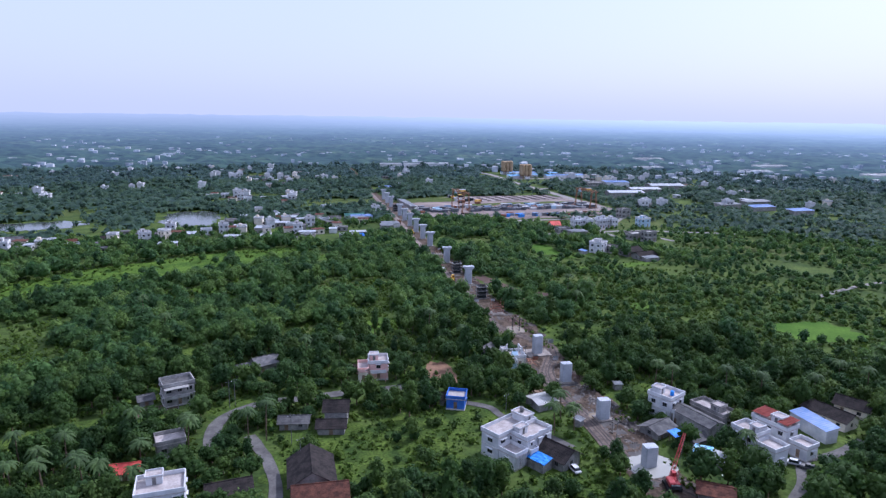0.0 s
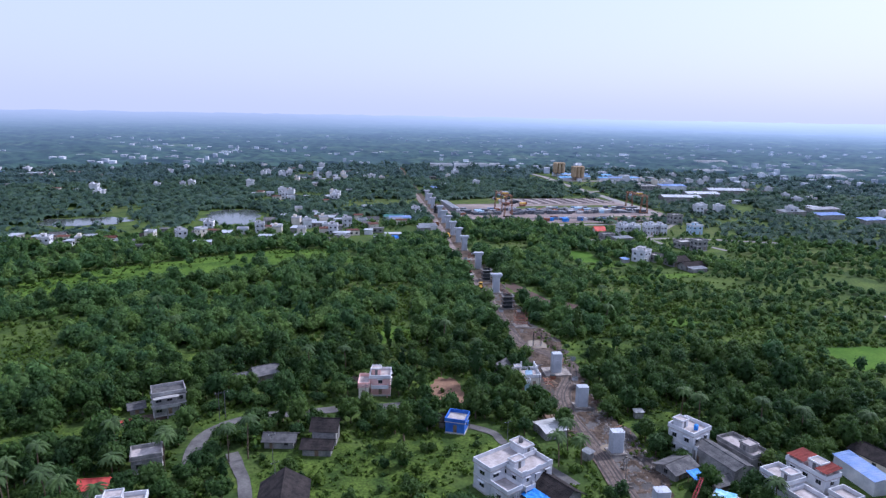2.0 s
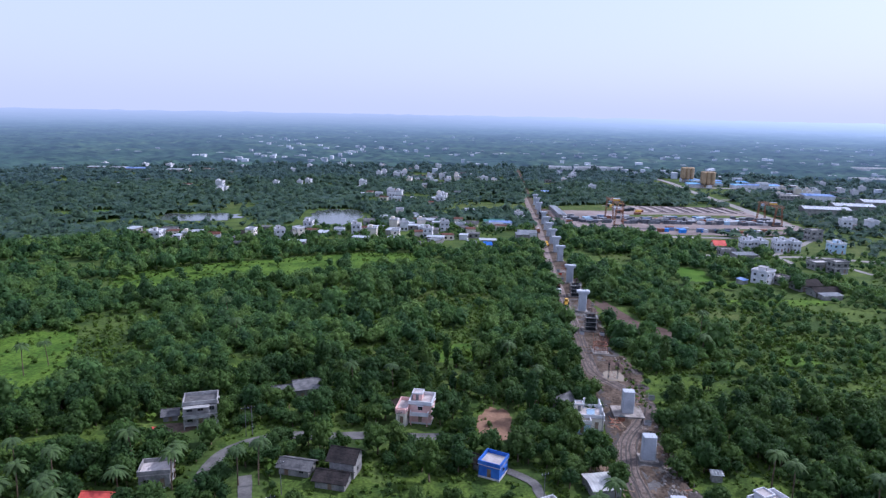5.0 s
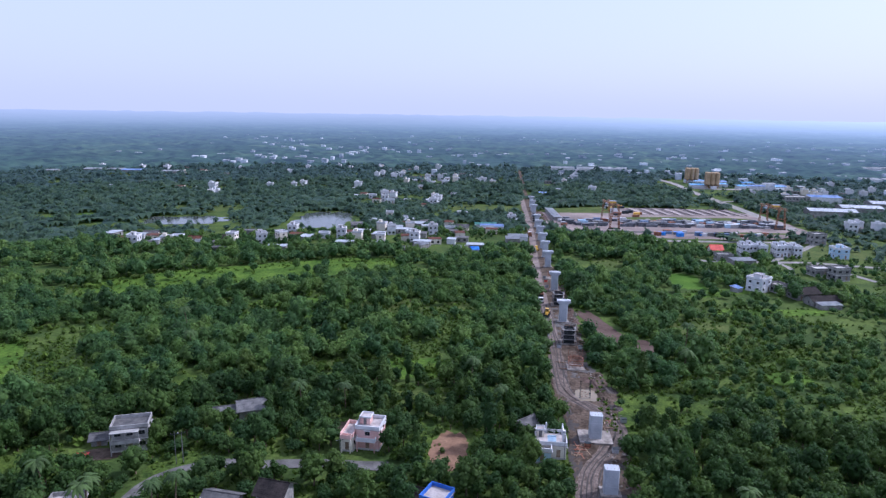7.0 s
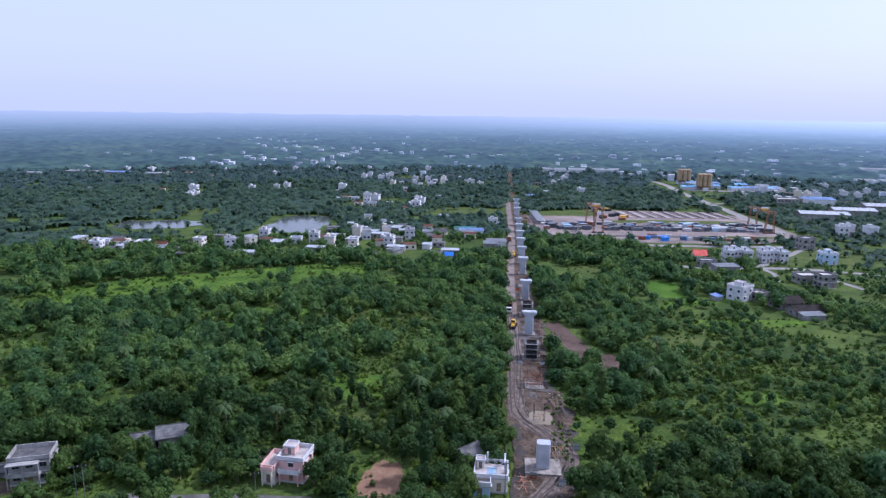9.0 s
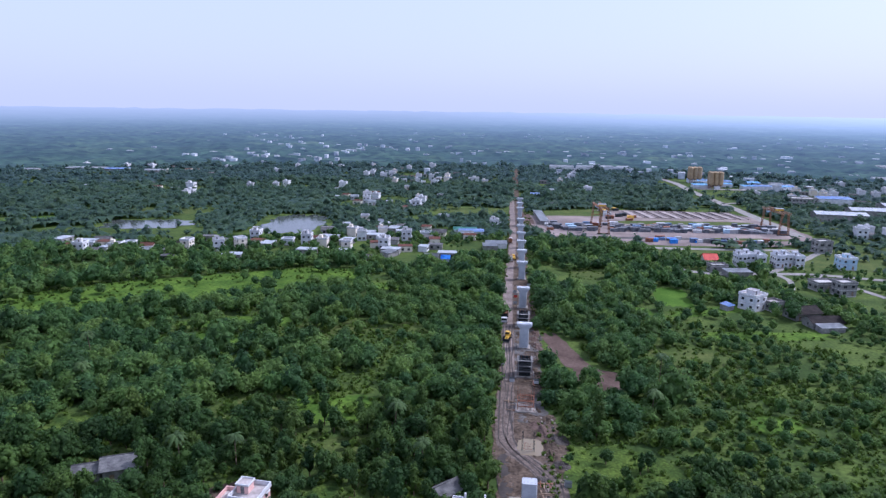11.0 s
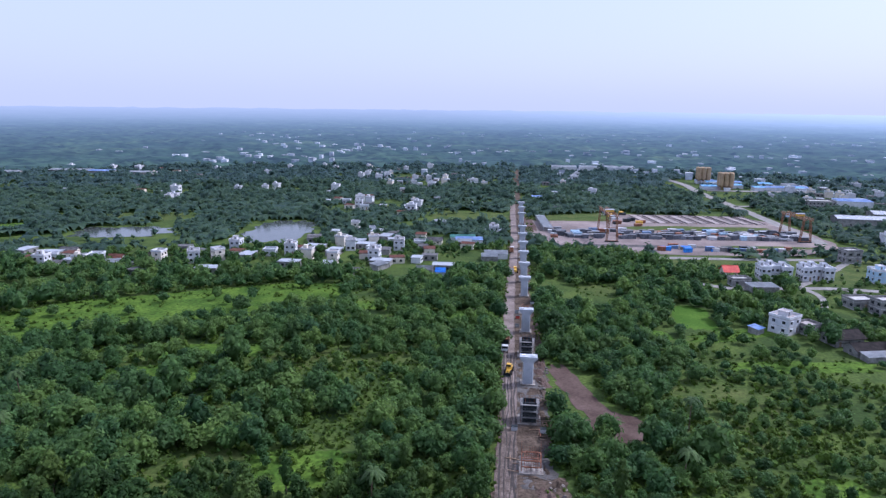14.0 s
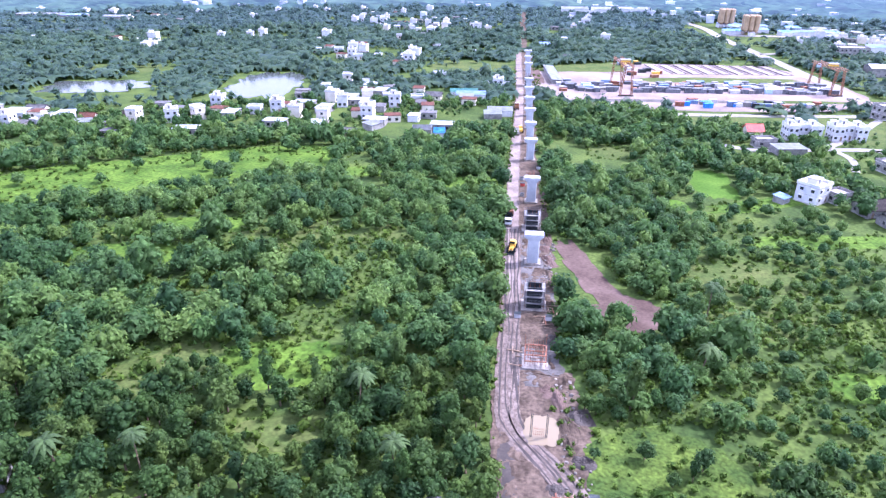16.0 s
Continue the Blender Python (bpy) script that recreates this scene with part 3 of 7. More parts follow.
def distance_material(name, c1, c2, c3):
    """Far land or far houses, haze painted in as a glow that grows with the distance from the middle of the place."""
    m = bpy.data.materials.new(name)
    m.use_nodes = True
    nt = m.node_tree
    b = nt.nodes["Principled BSDF"]
    b.inputs["Roughness"].default_value, b.inputs["Specular IOR Level"].default_value = 0.95, 0.05
    geo = nt.nodes.new("ShaderNodeNewGeometry")
    patch, fine = nt.nodes.new("ShaderNodeTexNoise"), nt.nodes.new("ShaderNodeTexNoise")
    patch.inputs["Scale"].default_value, patch.inputs["Detail"].default_value, patch.inputs["Roughness"].default_value = 0.006, 6, 0.62
    fine.inputs["Scale"].default_value, fine.inputs["Detail"].default_value = 0.05, 5
    for n in (patch, fine):
        nt.links.new(geo.outputs["Position"], n.inputs["Vector"])
    ramp = nt.nodes.new("ShaderNodeValToRGB")
    els = ramp.color_ramp.elements
    els.new(0.5)
    for e, (at, c) in zip(els, ((0.42, c1), (0.56, c2), (0.70, c3))):
        e.position, e.color = at, (*c, 1)
    nt.links.new(patch.outputs["Fac"], ramp.inputs[0])
    hsv = nt.nodes.new("ShaderNodeHueSaturation")
    span = nt.nodes.new("ShaderNodeMapRange")
    span.inputs[1].default_value, span.inputs[2].default_value, span.inputs[3].default_value, span.inputs[4].default_value = 0.35, 0.65, 0.35, 1.65
    nt.links.new(fine.outputs["Fac"], span.inputs[0])
    nt.links.new(span.outputs[0], hsv.inputs["Value"])
    nt.links.new(ramp.outputs[0], hsv.inputs["Color"])
    nt.links.new(hsv.outputs[0], b.inputs["Base Color"])
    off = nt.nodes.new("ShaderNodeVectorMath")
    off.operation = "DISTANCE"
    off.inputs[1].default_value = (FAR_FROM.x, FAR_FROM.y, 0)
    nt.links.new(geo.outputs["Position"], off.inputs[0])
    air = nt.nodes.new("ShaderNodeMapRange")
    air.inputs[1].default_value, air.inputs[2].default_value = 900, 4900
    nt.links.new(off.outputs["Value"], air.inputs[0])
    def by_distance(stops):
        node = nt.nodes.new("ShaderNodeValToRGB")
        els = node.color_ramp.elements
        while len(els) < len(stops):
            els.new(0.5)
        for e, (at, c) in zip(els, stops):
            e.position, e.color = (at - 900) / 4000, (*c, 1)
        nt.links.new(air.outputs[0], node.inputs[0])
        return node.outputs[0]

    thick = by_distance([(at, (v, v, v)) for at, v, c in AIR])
    # the painted haze glows stronger towards the sun's side
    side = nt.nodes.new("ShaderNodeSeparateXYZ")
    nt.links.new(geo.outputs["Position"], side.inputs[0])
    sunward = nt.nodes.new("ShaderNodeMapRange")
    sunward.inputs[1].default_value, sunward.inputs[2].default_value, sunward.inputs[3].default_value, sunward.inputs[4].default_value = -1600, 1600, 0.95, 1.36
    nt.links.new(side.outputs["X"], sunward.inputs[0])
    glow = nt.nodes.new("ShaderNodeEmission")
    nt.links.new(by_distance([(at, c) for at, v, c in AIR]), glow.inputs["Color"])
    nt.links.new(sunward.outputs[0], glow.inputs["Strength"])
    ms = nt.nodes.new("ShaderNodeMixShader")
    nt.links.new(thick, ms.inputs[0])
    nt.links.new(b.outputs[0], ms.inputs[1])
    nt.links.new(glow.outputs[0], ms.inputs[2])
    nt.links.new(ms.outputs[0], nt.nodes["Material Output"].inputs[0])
    return m


# distance in metres, share of the painted haze, its glow colour: bluer close by, paler towards the horizon
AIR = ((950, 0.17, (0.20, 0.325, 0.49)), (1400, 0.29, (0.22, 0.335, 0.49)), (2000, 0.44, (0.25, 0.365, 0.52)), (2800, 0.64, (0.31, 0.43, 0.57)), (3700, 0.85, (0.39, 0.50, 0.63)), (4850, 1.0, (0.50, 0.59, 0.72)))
distance_mat = distance_material("painted_haze_land", (0.022, 0.044, 0.024), (0.034, 0.062, 0.030), (0.075, 0.110, 0.045))
far_wall_mat = distance_material("painted_haze_walls", (0.42, 0.42, 0.43), (0.52, 0.52, 0.53), (0.60, 0.60, 0.60))


def backdrop():
    """A broad ring of far wooded land out to the horizon, its tree tops uneven."""
    ratio, n = 1.013, 480
    radii = [960.0]
    while radii[-1] < 4850:
        radii.append(radii[-1] * ratio)
    lumps = np.random.default_rng(8)
    R = np.array(radii)[:, None] * np.ones((1, n)) * (1 + lumps.uniform(-0.003, 0.003, (len(radii), n)))
    A = (np.arange(n)[None] + lumps.uniform(-0.35, 0.35, R.shape)) * 2 * math.pi / n
    X, Y = FAR_FROM.x + R * np.cos(A), FAR_FROM.y + R * np.sin(A)
    open_ = np.array([noise.noise((x * 0.006, y * 0.006, 4.0)) for x, y in zip(X.ravel(), Y.ravel())]).reshape(X.shape)
    Z = np.where(open_ > 0.28, lumps.uniform(0.2, 1.2, R.shape), lumps.uniform(1.0, 8.0, R.shape)) + 62 * ((R - 960) / 3900) ** 4
    Z[((X + 560) / 76) ** 2 + ((Y - 1410) / 52) ** 2 < 1] = 0.2
    Z[0] = 0.2
    verts = np.stack([X, Y, Z], 2).reshape(-1, 3).tolist()
    faces = [(k * n + i, k * n + (i + 1) % n, (k + 1) * n + (i + 1) % n, (k + 1) * n + i) for k in range(len(radii) - 1) for i in range(n)]
    return verts, faces


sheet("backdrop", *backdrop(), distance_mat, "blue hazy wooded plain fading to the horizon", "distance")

# ---- where the houses stand: x, y, reach; trees keep off ----
KEEP_OFF = []


def spot(x, y, r):
    KEEP_OFF.append((x, y, r))


# open ground before the houses
for x, y, r in ((-22, 189, 6.5), (-25, 188, 5), (-71.5, 132.5, 3.5), (-66, 143.5, 4), (-75.5, 170.5, 4.5), (-57.5, 196, 4), (25, 202.5, 5), (29.5, 172.5, 4), (61, 158.5, 4), (5, 170.5, 4), (15, 140, 4), (79, 144, 3.5), (66, 141, 4.5), (58.5, 159, 3.5), (-72.5, 169, 5.5), (-54.5, 194.5, 4.5), (-19.5, 190, 4), (57, 183, 6), (62, 181, 5), (-38, 157, 4), (-63.5, 142, 4), (99, 390, 6), (92, 388, 5)):
    spot(x, y, r)


# ---- houses ----
def wall_panel(bm, m, length, z0, z1, thick, openings):
    """A wall along x from 0 to length, thickness inwards along y, pierced by openings (x0, x1, z0, z1): one closed shell."""
    xs = sorted({0.0, length, *[o[0] for o in openings], *[o[1] for o in openings]})
    zs = sorted({z0, z1, *[o[2] for o in openings], *[o[3] for o in openings]})
    made = {}

    def vert(i, j, k):
        if (i, j, k) not in made:
            made[i, j, k] = bm.verts.new(m @ Vector((xs[i], thick * k, zs[j])))
        return made[i, j, k]

    def solid(i, j):
        if not (0 <= i < len(xs) - 1 and 0 <= j < len(zs) - 1):
            return False
        x, z = (xs[i] + xs[i + 1]) / 2, (zs[j] + zs[j + 1]) / 2
        return not any(o[0] < x < o[1] and o[2] < z < o[3] for o in openings)

    for i in range(len(xs) - 1):
        for j in range(len(zs) - 1):
            if not solid(i, j):
                continue
            bm.faces.new((vert(i, j, 0), vert(i + 1, j, 0), vert(i + 1, j + 1, 0), vert(i, j + 1, 0)))
            bm.faces.new((vert(i, j, 1), vert(i, j + 1, 1), vert(i + 1, j + 1, 1), vert(i + 1, j, 1)))
            for di, dj, a, b in ((-1, 0, (i, j + 1), (i, j)), (1, 0, (i + 1, j), (i + 1, j + 1)), (0, -1, (i, j), (i + 1, j)), (0, 1, (i + 1, j + 1), (i, j + 1))):
                if not solid(i + di, j + dj):
                    bm.faces.new((vert(*b, 0), vert(*a, 0), vert(*a, 1), vert(*b, 1)))


def ring_wall(bm, x0, x1, y0, y1, t, z0, z1):
    """A closed low wall round a terrace, as one shell."""
    vs = [[bm.verts.new((x, y, z)) for x, y in pts] for z in (z0, z1) for pts in (((x0, y0), (x1, y0), (x1, y1), (x0, y1)), ((x0 + t, y0 + t), (x1 - t, y0 + t), (x1 - t, y1 - t), (x0 + t, y1 - t)))]
    lo, li, to, ti = vs
    for i in range(4):
        j = (i + 1) % 4
        bm.faces.new((lo[i], lo[j], to[j], to[i]))
        bm.faces.new((li[j], li[i], ti[i], ti[j]))
        bm.faces.new((to[i], to[j], ti[j], ti[i]))
        bm.faces.new((lo[j], lo[i], li[i], li[j]))


MESHES = {}


def shared(key, make, material):
    if key not in MESHES:
        bm = bmesh.new()
        make(bm)
        MESHES[key] = mesh_of(key[0], bm, material)
    return MESHES[key]


def under(name, me, parent, m):
    ob = new(name, me)
    ob.parent = parent
    ob.matrix_basis = m
    return ob


def window(root, m, w, h, shade_mat=None):
    """A framed window with a mullion and panes, and a sunshade slab over it if asked."""
    def ring(bm):
        for x0, x1, z0, z1 in ((0, 0.07, 0, h), (w - 0.07, w, 0, h), (0.07, w - 0.07, 0, 0.07), (0.07, w - 0.07, h - 0.07, h), (w / 2 - 0.03, w / 2 + 0.03, 0.07, h - 0.07)):
            box(bm, x0, x1, 0.06, 0.14, z0, z1)
    fr = under("window", shared(("window", w, h), ring, frame_mat), root, m)
    under("pane", shared(("pane", w, h), lambda bm: box(bm, 0.07, w - 0.07, 0.09, 0.11, 0.07, h - 0.07), glass_mat), fr, Matrix())
    if shade_mat:
        under("sunshade", shared(("sunshade", w, shade_mat.name), lambda bm: box(bm, -0.2, w + 0.2, -0.5, 0.0, h + 0.06, h + 0.15), shade_mat), root, m)


def sides_of(w, d):
    """The four wall planes of a box house: pose of the wall's start, and its length."""
    return ((pose(-w / 2, -d / 2, 0), w), (pose(w / 2, -d / 2, 0, 0, 0, 90), d), (pose(w / 2, d / 2, 0, 0, 0, 180), w), (pose(-w / 2, d / 2, 0, 0, 0, -90), d))


def flat_house(name, label, x, y, turn, w, d, storeys, wall_mat, top_mat, stair=None, shades=True, balcony=None, high=3.0, wide=1.3, parapet_mat=None, bays=3.1, keep=True, group=""):
    """A flat-roofed masonry house with pierced walls, floor bands, terrace, parapet, stair head and balcony."""
    root = thing(name, label, "house", pose(x, y, 0, 0, 0, turn), group)
    if keep:
        spot(x, y, max(w, d) * 0.62)
    base = 0.45
    box_part("plinth", root, slab_mat, -w / 2 - 0.1, w / 2 + 0.1, -d / 2 - 0.1, d / 2 + 0.1, -0.3, base)
    for k in range(storeys):
        z0, z1 = base + k * high, base + (k + 1) * high - 0.18
        for side, (m, ln) in enumerate(sides_of(w, d)):
            n = max(1, int(ln / bays))
            holes = []
            for i in range(n):
                c = ln * (i + 0.5) / n
                if k == 0 and side == 0 and i == n // 2:
                    holes.append((c - 0.5, c + 0.5, z0, z0 + 2.1))
                    under("door", shared(("door",), lambda bm_: box(bm_, -0.5, 0.5, 0.06, 0.12, 0, 2.1), timber_mat), root, m @ pose(c, 0, z0))
                    continue
                holes.append((c - wide / 2, c + wide / 2, z0 + 0.9, z0 + 2.2))
                window(root, m @ pose(c - wide / 2, 0, z0 + 0.9), wide, 1.3, parapet_mat or wall_mat if shades else None)
            trim = 0.0 if side % 2 == 0 else 0.23
            bm = bmesh.new()
            wall_panel(bm, m @ pose(trim, 0, 0), ln - 2 * trim, z0, z1, 0.23, [(a - trim, b - trim, c_, d_) for a, b, c_, d_ in holes])
            part("wall", bm, wall_mat, root)
    for k in range(storeys):
        z1 = base + (k + 1) * high
        o = 0.12 if k < storeys - 1 else 0.25
        box_part("floor_slab" if k < storeys - 1 else "roof_slab", root, slab_mat if k < storeys - 1 else top_mat, -w / 2 - o, w / 2 + o, -d / 2 - o, d / 2 + o, z1 - 0.18, z1)
    top = base + storeys * high
    bm = bmesh.new()
    ring_wall(bm, -w / 2 - 0.2, w / 2 + 0.2, -d / 2 - 0.2, d / 2 + 0.2, 0.2, top, top + 0.95)
    part("parapet", bm, parapet_mat or wall_mat, root)
    if stair:
        sx, sy, sw, sd = stair
        bm = bmesh.new()
        box(bm, sx, sx + sw, sy, sy + sd, top, top + 1.75)
        part("stair_head", bm, wall_mat, root)
        box_part("stair_head_roof", root, top_mat, sx - 0.25, sx + sw + 0.25, sy - 0.25, sy + sd + 0.25, top + 1.75, top + 1.89)
        bm = bmesh.new()
        ring_wall(bm, sx - 0.2, sx + sw + 0.2, sy - 0.2, sy + sd + 0.2, 0.15, top + 1.89, top + 2.2)
        part("stair_parapet", bm, parapet_mat or wall_mat, root)
        box_part("stair_door", root, frame_mat, sx + sw / 2 - 0.4, sx + sw / 2 + 0.4, sy - 0.03, sy, top, top + 1.6)
    if balcony:
        k, bx0, bx1, out = balcony
        z = base + k * high
        box_part("balcony_slab", root, parapet_mat or wall_mat, bx0, bx1, -d / 2 - out, -d / 2 - 0.1, z - 0.2, z)
        bm = bmesh.new()
        for xa, xb, ya, yb in ((bx0, bx1, -d / 2 - out, -d / 2 - out + 0.12), (bx0, bx0 + 0.12, -d / 2 - out + 0.12, -d / 2 - 0.12), (bx1 - 0.12, bx1, -d / 2 - out + 0.12, -d / 2 - 0.12)):
            box(bm, xa, xb, ya, yb, z, z + 0.9)
        part("balcony_rail", bm, parapet_mat or wall_mat, root)
        for px in (bx0 + 0.15, bx1 - 0.4):
            box_part("porch_column", root, wall_mat, px, px + 0.25, -d / 2 - out + 0.1, -d / 2 - out + 0.35, -0.3, z - 0.2)
    return root


def slope(bm, x0, x1, y0, z0, y1, z1, course=0.7, thick=0.1):
    """A roof slope from the eave (y0, z0) to the ridge (y1, z1) in lapped courses, as one shell."""
    n = max(2, int(math.hypot(y1 - y0, z1 - z0) / course))
    line = []
    for i in range(n):
        a, b = i / n, (i + 1) / n
        line += [(y0 + (y1 - y0) * a, z0 + (z1 - z0) * a + 0.025), (y0 + (y1 - y0) * b, z0 + (z1 - z0) * b)]
    line += [(y1, z1 - thick), (y0, z0 - thick)]
    ends = [[bm.verts.new((x, y, z)) for y, z in line] for x in (x0, x1)]
    for i in range(len(line)):
        j = (i + 1) % len(line)
        bm.faces.new((ends[0][i], ends[1][i], ends[1][j], ends[0][j]))
    bm.faces.new(ends[0][::-1])
    bm.faces.new(ends[1])
    bmesh.ops.recalc_face_normals(bm, faces=bm.faces[:])


def gable_house(name, label, x, y, turn, w, d, eave, ridge, wall_mat, roof_mat, over=0.7, keep=True, far_roof=None, group=""):
    """A single-storey house with a pitched roof, its ridge along x."""
    root = thing(name, label, "house", pose(x, y, 0, 0, 0, turn), group)
    if keep:
        spot(x, y, max(w, d) * 0.62)
    for side, (m, ln) in enumerate(sides_of(w, d)):
        n = max(1, min(6, int(ln / 3.6)))
        holes = []
        for i in range(n):
            c = ln * (i + 0.5) / n
            if side == 0 and i == 0:
                holes.append((c - 0.5, c + 0.5, 0.0, 2.05))
                under("door", shared(("door",), lambda bm_: box(bm_, -0.5, 0.5, 0.06, 0.12, 0, 2.1), timber_mat), root, m @ pose(c, 0, -0.05))
            else:
                holes.append((c - 0.55, c + 0.55, 0.9, 2.0))
                window(root, m @ pose(c - 0.55, 0, 0.9), 1.1, 1.1)
        trim = 0.0 if side % 2 == 0 else 0.2
        bm = bmesh.new()
        wall_panel(bm, m @ pose(trim, 0, 0), ln - 2 * trim, -0.2, eave, 0.2, [(a - trim, b - trim, c_, d_) for a, b, c_, d_ in holes])
        part("wall", bm, wall_mat, root)
    for sx in (-1, 1):
        bm = bmesh.new()
        xa, xb = sorted((sx * w / 2, sx * (w / 2 - 0.2)))
        vs = [bm.verts.new(p) for px in (xa, xb) for p in ((px, -d / 2, eave), (px, d / 2, eave), (px, 0, ridge - 0.1))]
        for f in ((0, 2, 1), (3, 4, 5), (0, 1, 4, 3), (1, 2, 5, 4), (2, 0, 3, 5)):
            bm.faces.new([vs[q] for q in f])
        part("gable", bm, wall_mat, root)
    drop = over * (ridge - eave) / (d / 2)
    for sgn, rm in ((-1, roof_mat), (1, far_roof or roof_mat)):
        bm = bmesh.new()
        slope(bm, -w / 2 - over, w / 2 + over, sgn * (d / 2 + over), eave - drop + 0.05, 0, ridge)
        part("roof_slope", bm, rm, root)
    bm = bmesh.new()
    bar(bm, (-w / 2 - over, 0, ridge + 0.02), (w / 2 + over, 0, ridge + 0.02), 0.14, 6)
    part("ridge_cap", bm, roof_mat, root)
    return root


def sheet_shed(name, label, x, y, turn, w, d, low, high, wall_mat, roof_mat, keep=True, walls=True, group="", category="shed"):
    """A shed with one corrugated sheet roof, rising along y."""
    root = thing(name, label, category, pose(x, y, 0, 0, 0, turn), group)
    if keep:
        spot(x, y, max(w, d) * 0.6)
    bm = bmesh.new()
    n = max(8, min(60, int(w / 0.4)))
    rows = []
    for j, (py, pz) in enumerate(((-d / 2 - 0.4, low), (d / 2 + 0.4, high))):
        rows.append([bm.verts.new((-w / 2 - 0.3 + (w + 0.6) * i / n, py, pz + (0.07 if i % 2 else 0.0))) for i in range(n + 1)])
    for i in range(n):
        bm.faces.new((rows[0][i], rows[0][i + 1], rows[1][i + 1], rows[1][i]))
    geom = bmesh.ops.solidify(bm, geom=bm.faces[:], thickness=0.04)
    part("sheet_roof", bm, roof_mat, root)
    if walls:
        t = 0.15
        for x0, x1, y0, y1, h0, h1 in ((-w / 2, w / 2, -d / 2, -d / 2 + t, low, low), (-w / 2, w / 2, d / 2 - t, d / 2, high, high)):
            box_part("wall", root, wall_mat, x0, x1, y0, y1, -0.2, h0 - 0.06 + (0 if y0 < 0 else -0.05))
        for x0 in (-w / 2, w / 2 - t):
            bm = bmesh.new()
            vs = [bm.verts.new(p) for px in (x0, x0 + t) for p in ((px, -d / 2 + t, -0.2), (px, d / 2 - t, -0.2), (px, d / 2 - t, high - 0.12), (px, -d / 2 + t, low - 0.06))]
            for f in ((0, 3, 2, 1), (4, 5, 6, 7), (0, 1, 5, 4), (1, 2, 6, 5), (2, 3, 7, 6), (3, 0, 4, 7)):
                bm.faces.new([vs[q] for q in f])
            part("wall", bm, wall_mat, root)
    else:
        for px in (-w / 2 + 0.2, 0, w / 2 - 0.2):
            for py, pz in ((-d / 2 + 0.2, low), (d / 2 - 0.2, high)):
                box_part("post", root, wall_mat, px - 0.08, px + 0.08, py - 0.08, py + 0.08, -0.2, pz - 0.1 + (0.02 if py < 0 else -0.06))
    return root


def tank(x, y, z, mat_, label):
    """A ribbed water tank with a lid."""
    root = thing("water_tank", label, "water tank", pose(x, y, z))
    bm = bmesh.new()
    for k in range(4):
        tube(bm, 0, 0, k * 0.3, k * 0.3 + 0.24, 0.55, 0.55, 14)
        tube(bm, 0, 0, k * 0.3 + 0.24, k * 0.3 + 0.3, 0.5, 0.5, 14)
    part("barrel", bm, mat_, root)
    bm = bmesh.new()
    tube(bm, 0, 0, 1.2, 1.38, 0.55, 0.25, 14)
    tube(bm, 0, 0, 1.38, 1.46, 0.25, 0.25, 14)
    part("lid", bm, mat_, root)
    return root


def tarpaulin(x, y, z, turn, w, d, tilt, mat_, label):
    """A crumpled tarpaulin sheet."""
    bm = bmesh.new()
    bmesh.ops.create_grid(bm, x_segments=14, y_segments=12, size=0.5)
    for v in bm.verts:
        v.co = Vector((v.co.x * w, v.co.y * d, 0.16 * noise.noise((v.co.x * 5 + x, v.co.y * 5 + y, 1)) + 0.07 * noise.noise((v.co.x * 13, v.co.y * 13 + x, 2))))
    bmesh.ops.solidify(bm, geom=bm.faces[:], thickness=0.03)
    ob = new("tarpaulin", mesh_of("tarpaulin", bm, mat_))
    ob.matrix_basis = pose(x, y, z, tilt, 0, turn)
    return tagged(ob, label, "tarpaulin")


# large white villa and its neighbour
VILLA = pose(19.2, 149.6, 0, 0, 0, 43)


def in_villa(x, y):
    p = VILLA @ Vector((x, y, 0))
    return p.x, p.y


flat_house("villa", "large white two-storey villa with stepped terraces", *in_villa(0, 2.7), 43, 14.0, 5.6, 2, white_mat, terrace_mat, stair=(3.6, -2.4, 3.0, 4.6), high=3.0, wide=1.7)
villa_front = flat_house("villa", "white two-storey front part with a parapeted terrace", *in_villa(2.3, -2.75), 43, 9.2, 5.0, 2, white_mat, terrace_mat, stair=(-4.2, 0.4, 3.2, 1.9), balcony=(1, -4.6, -1.6, 1.3), high=2.8, wide=1.2, bays=2.6)
for k_, (a_, b_) in enumerate(((-4.6, -3.4), (-0.4, 0.9), (3.0, 4.6))):
    box_part("pier_panel", villa_front, white_mat, a_, b_, -2.72, -2.52, 0.45, 7.3)
tank(*in_villa(5.2, 3.0), 8.36, frame_mat, "black plastic water tank on a villa roof")
villa_low = flat_house("villa_wing", "white single-storey front wing with a walled terrace", *in_villa(-4.9, -3.0), 43, 4.2, 5.4, 1, white_mat, terrace_mat, high=3.2)
for k_ in range(7):
    box_part("fin", villa_low, white_mat, -1.9 + 0.55 * k_, -1.75 + 0.55 * k_, -2.95, -2.75, 0.45, 3.4)
gable_house("farmhouse", "dark-tiled house beside a white villa", 28.9, 145.6, -47, 8.4, 6.6, 2.9, 4.9, grey_wall_mat, dark_roof_mat)
tarpaulin(24.0, 142.6, 2.7, -47, 5.4, 3.4, 12, tarp_mat, "crumpled blue tarpaulin over a lean-to")
sheet_shed("lean_to", "low lean-to under a blue tarpaulin", 24.0, 142.6, -47, 4.8, 3.4, 2.05, 2.55, grey_wall_mat, grey_roof_mat)
sheet_shed("barn", "low shed with a pale metal sheet roof", 28.8, 178.4, 207, 6.6, 3.2, 2.2, 2.8, grey_wall_mat, pale_roof_mat)
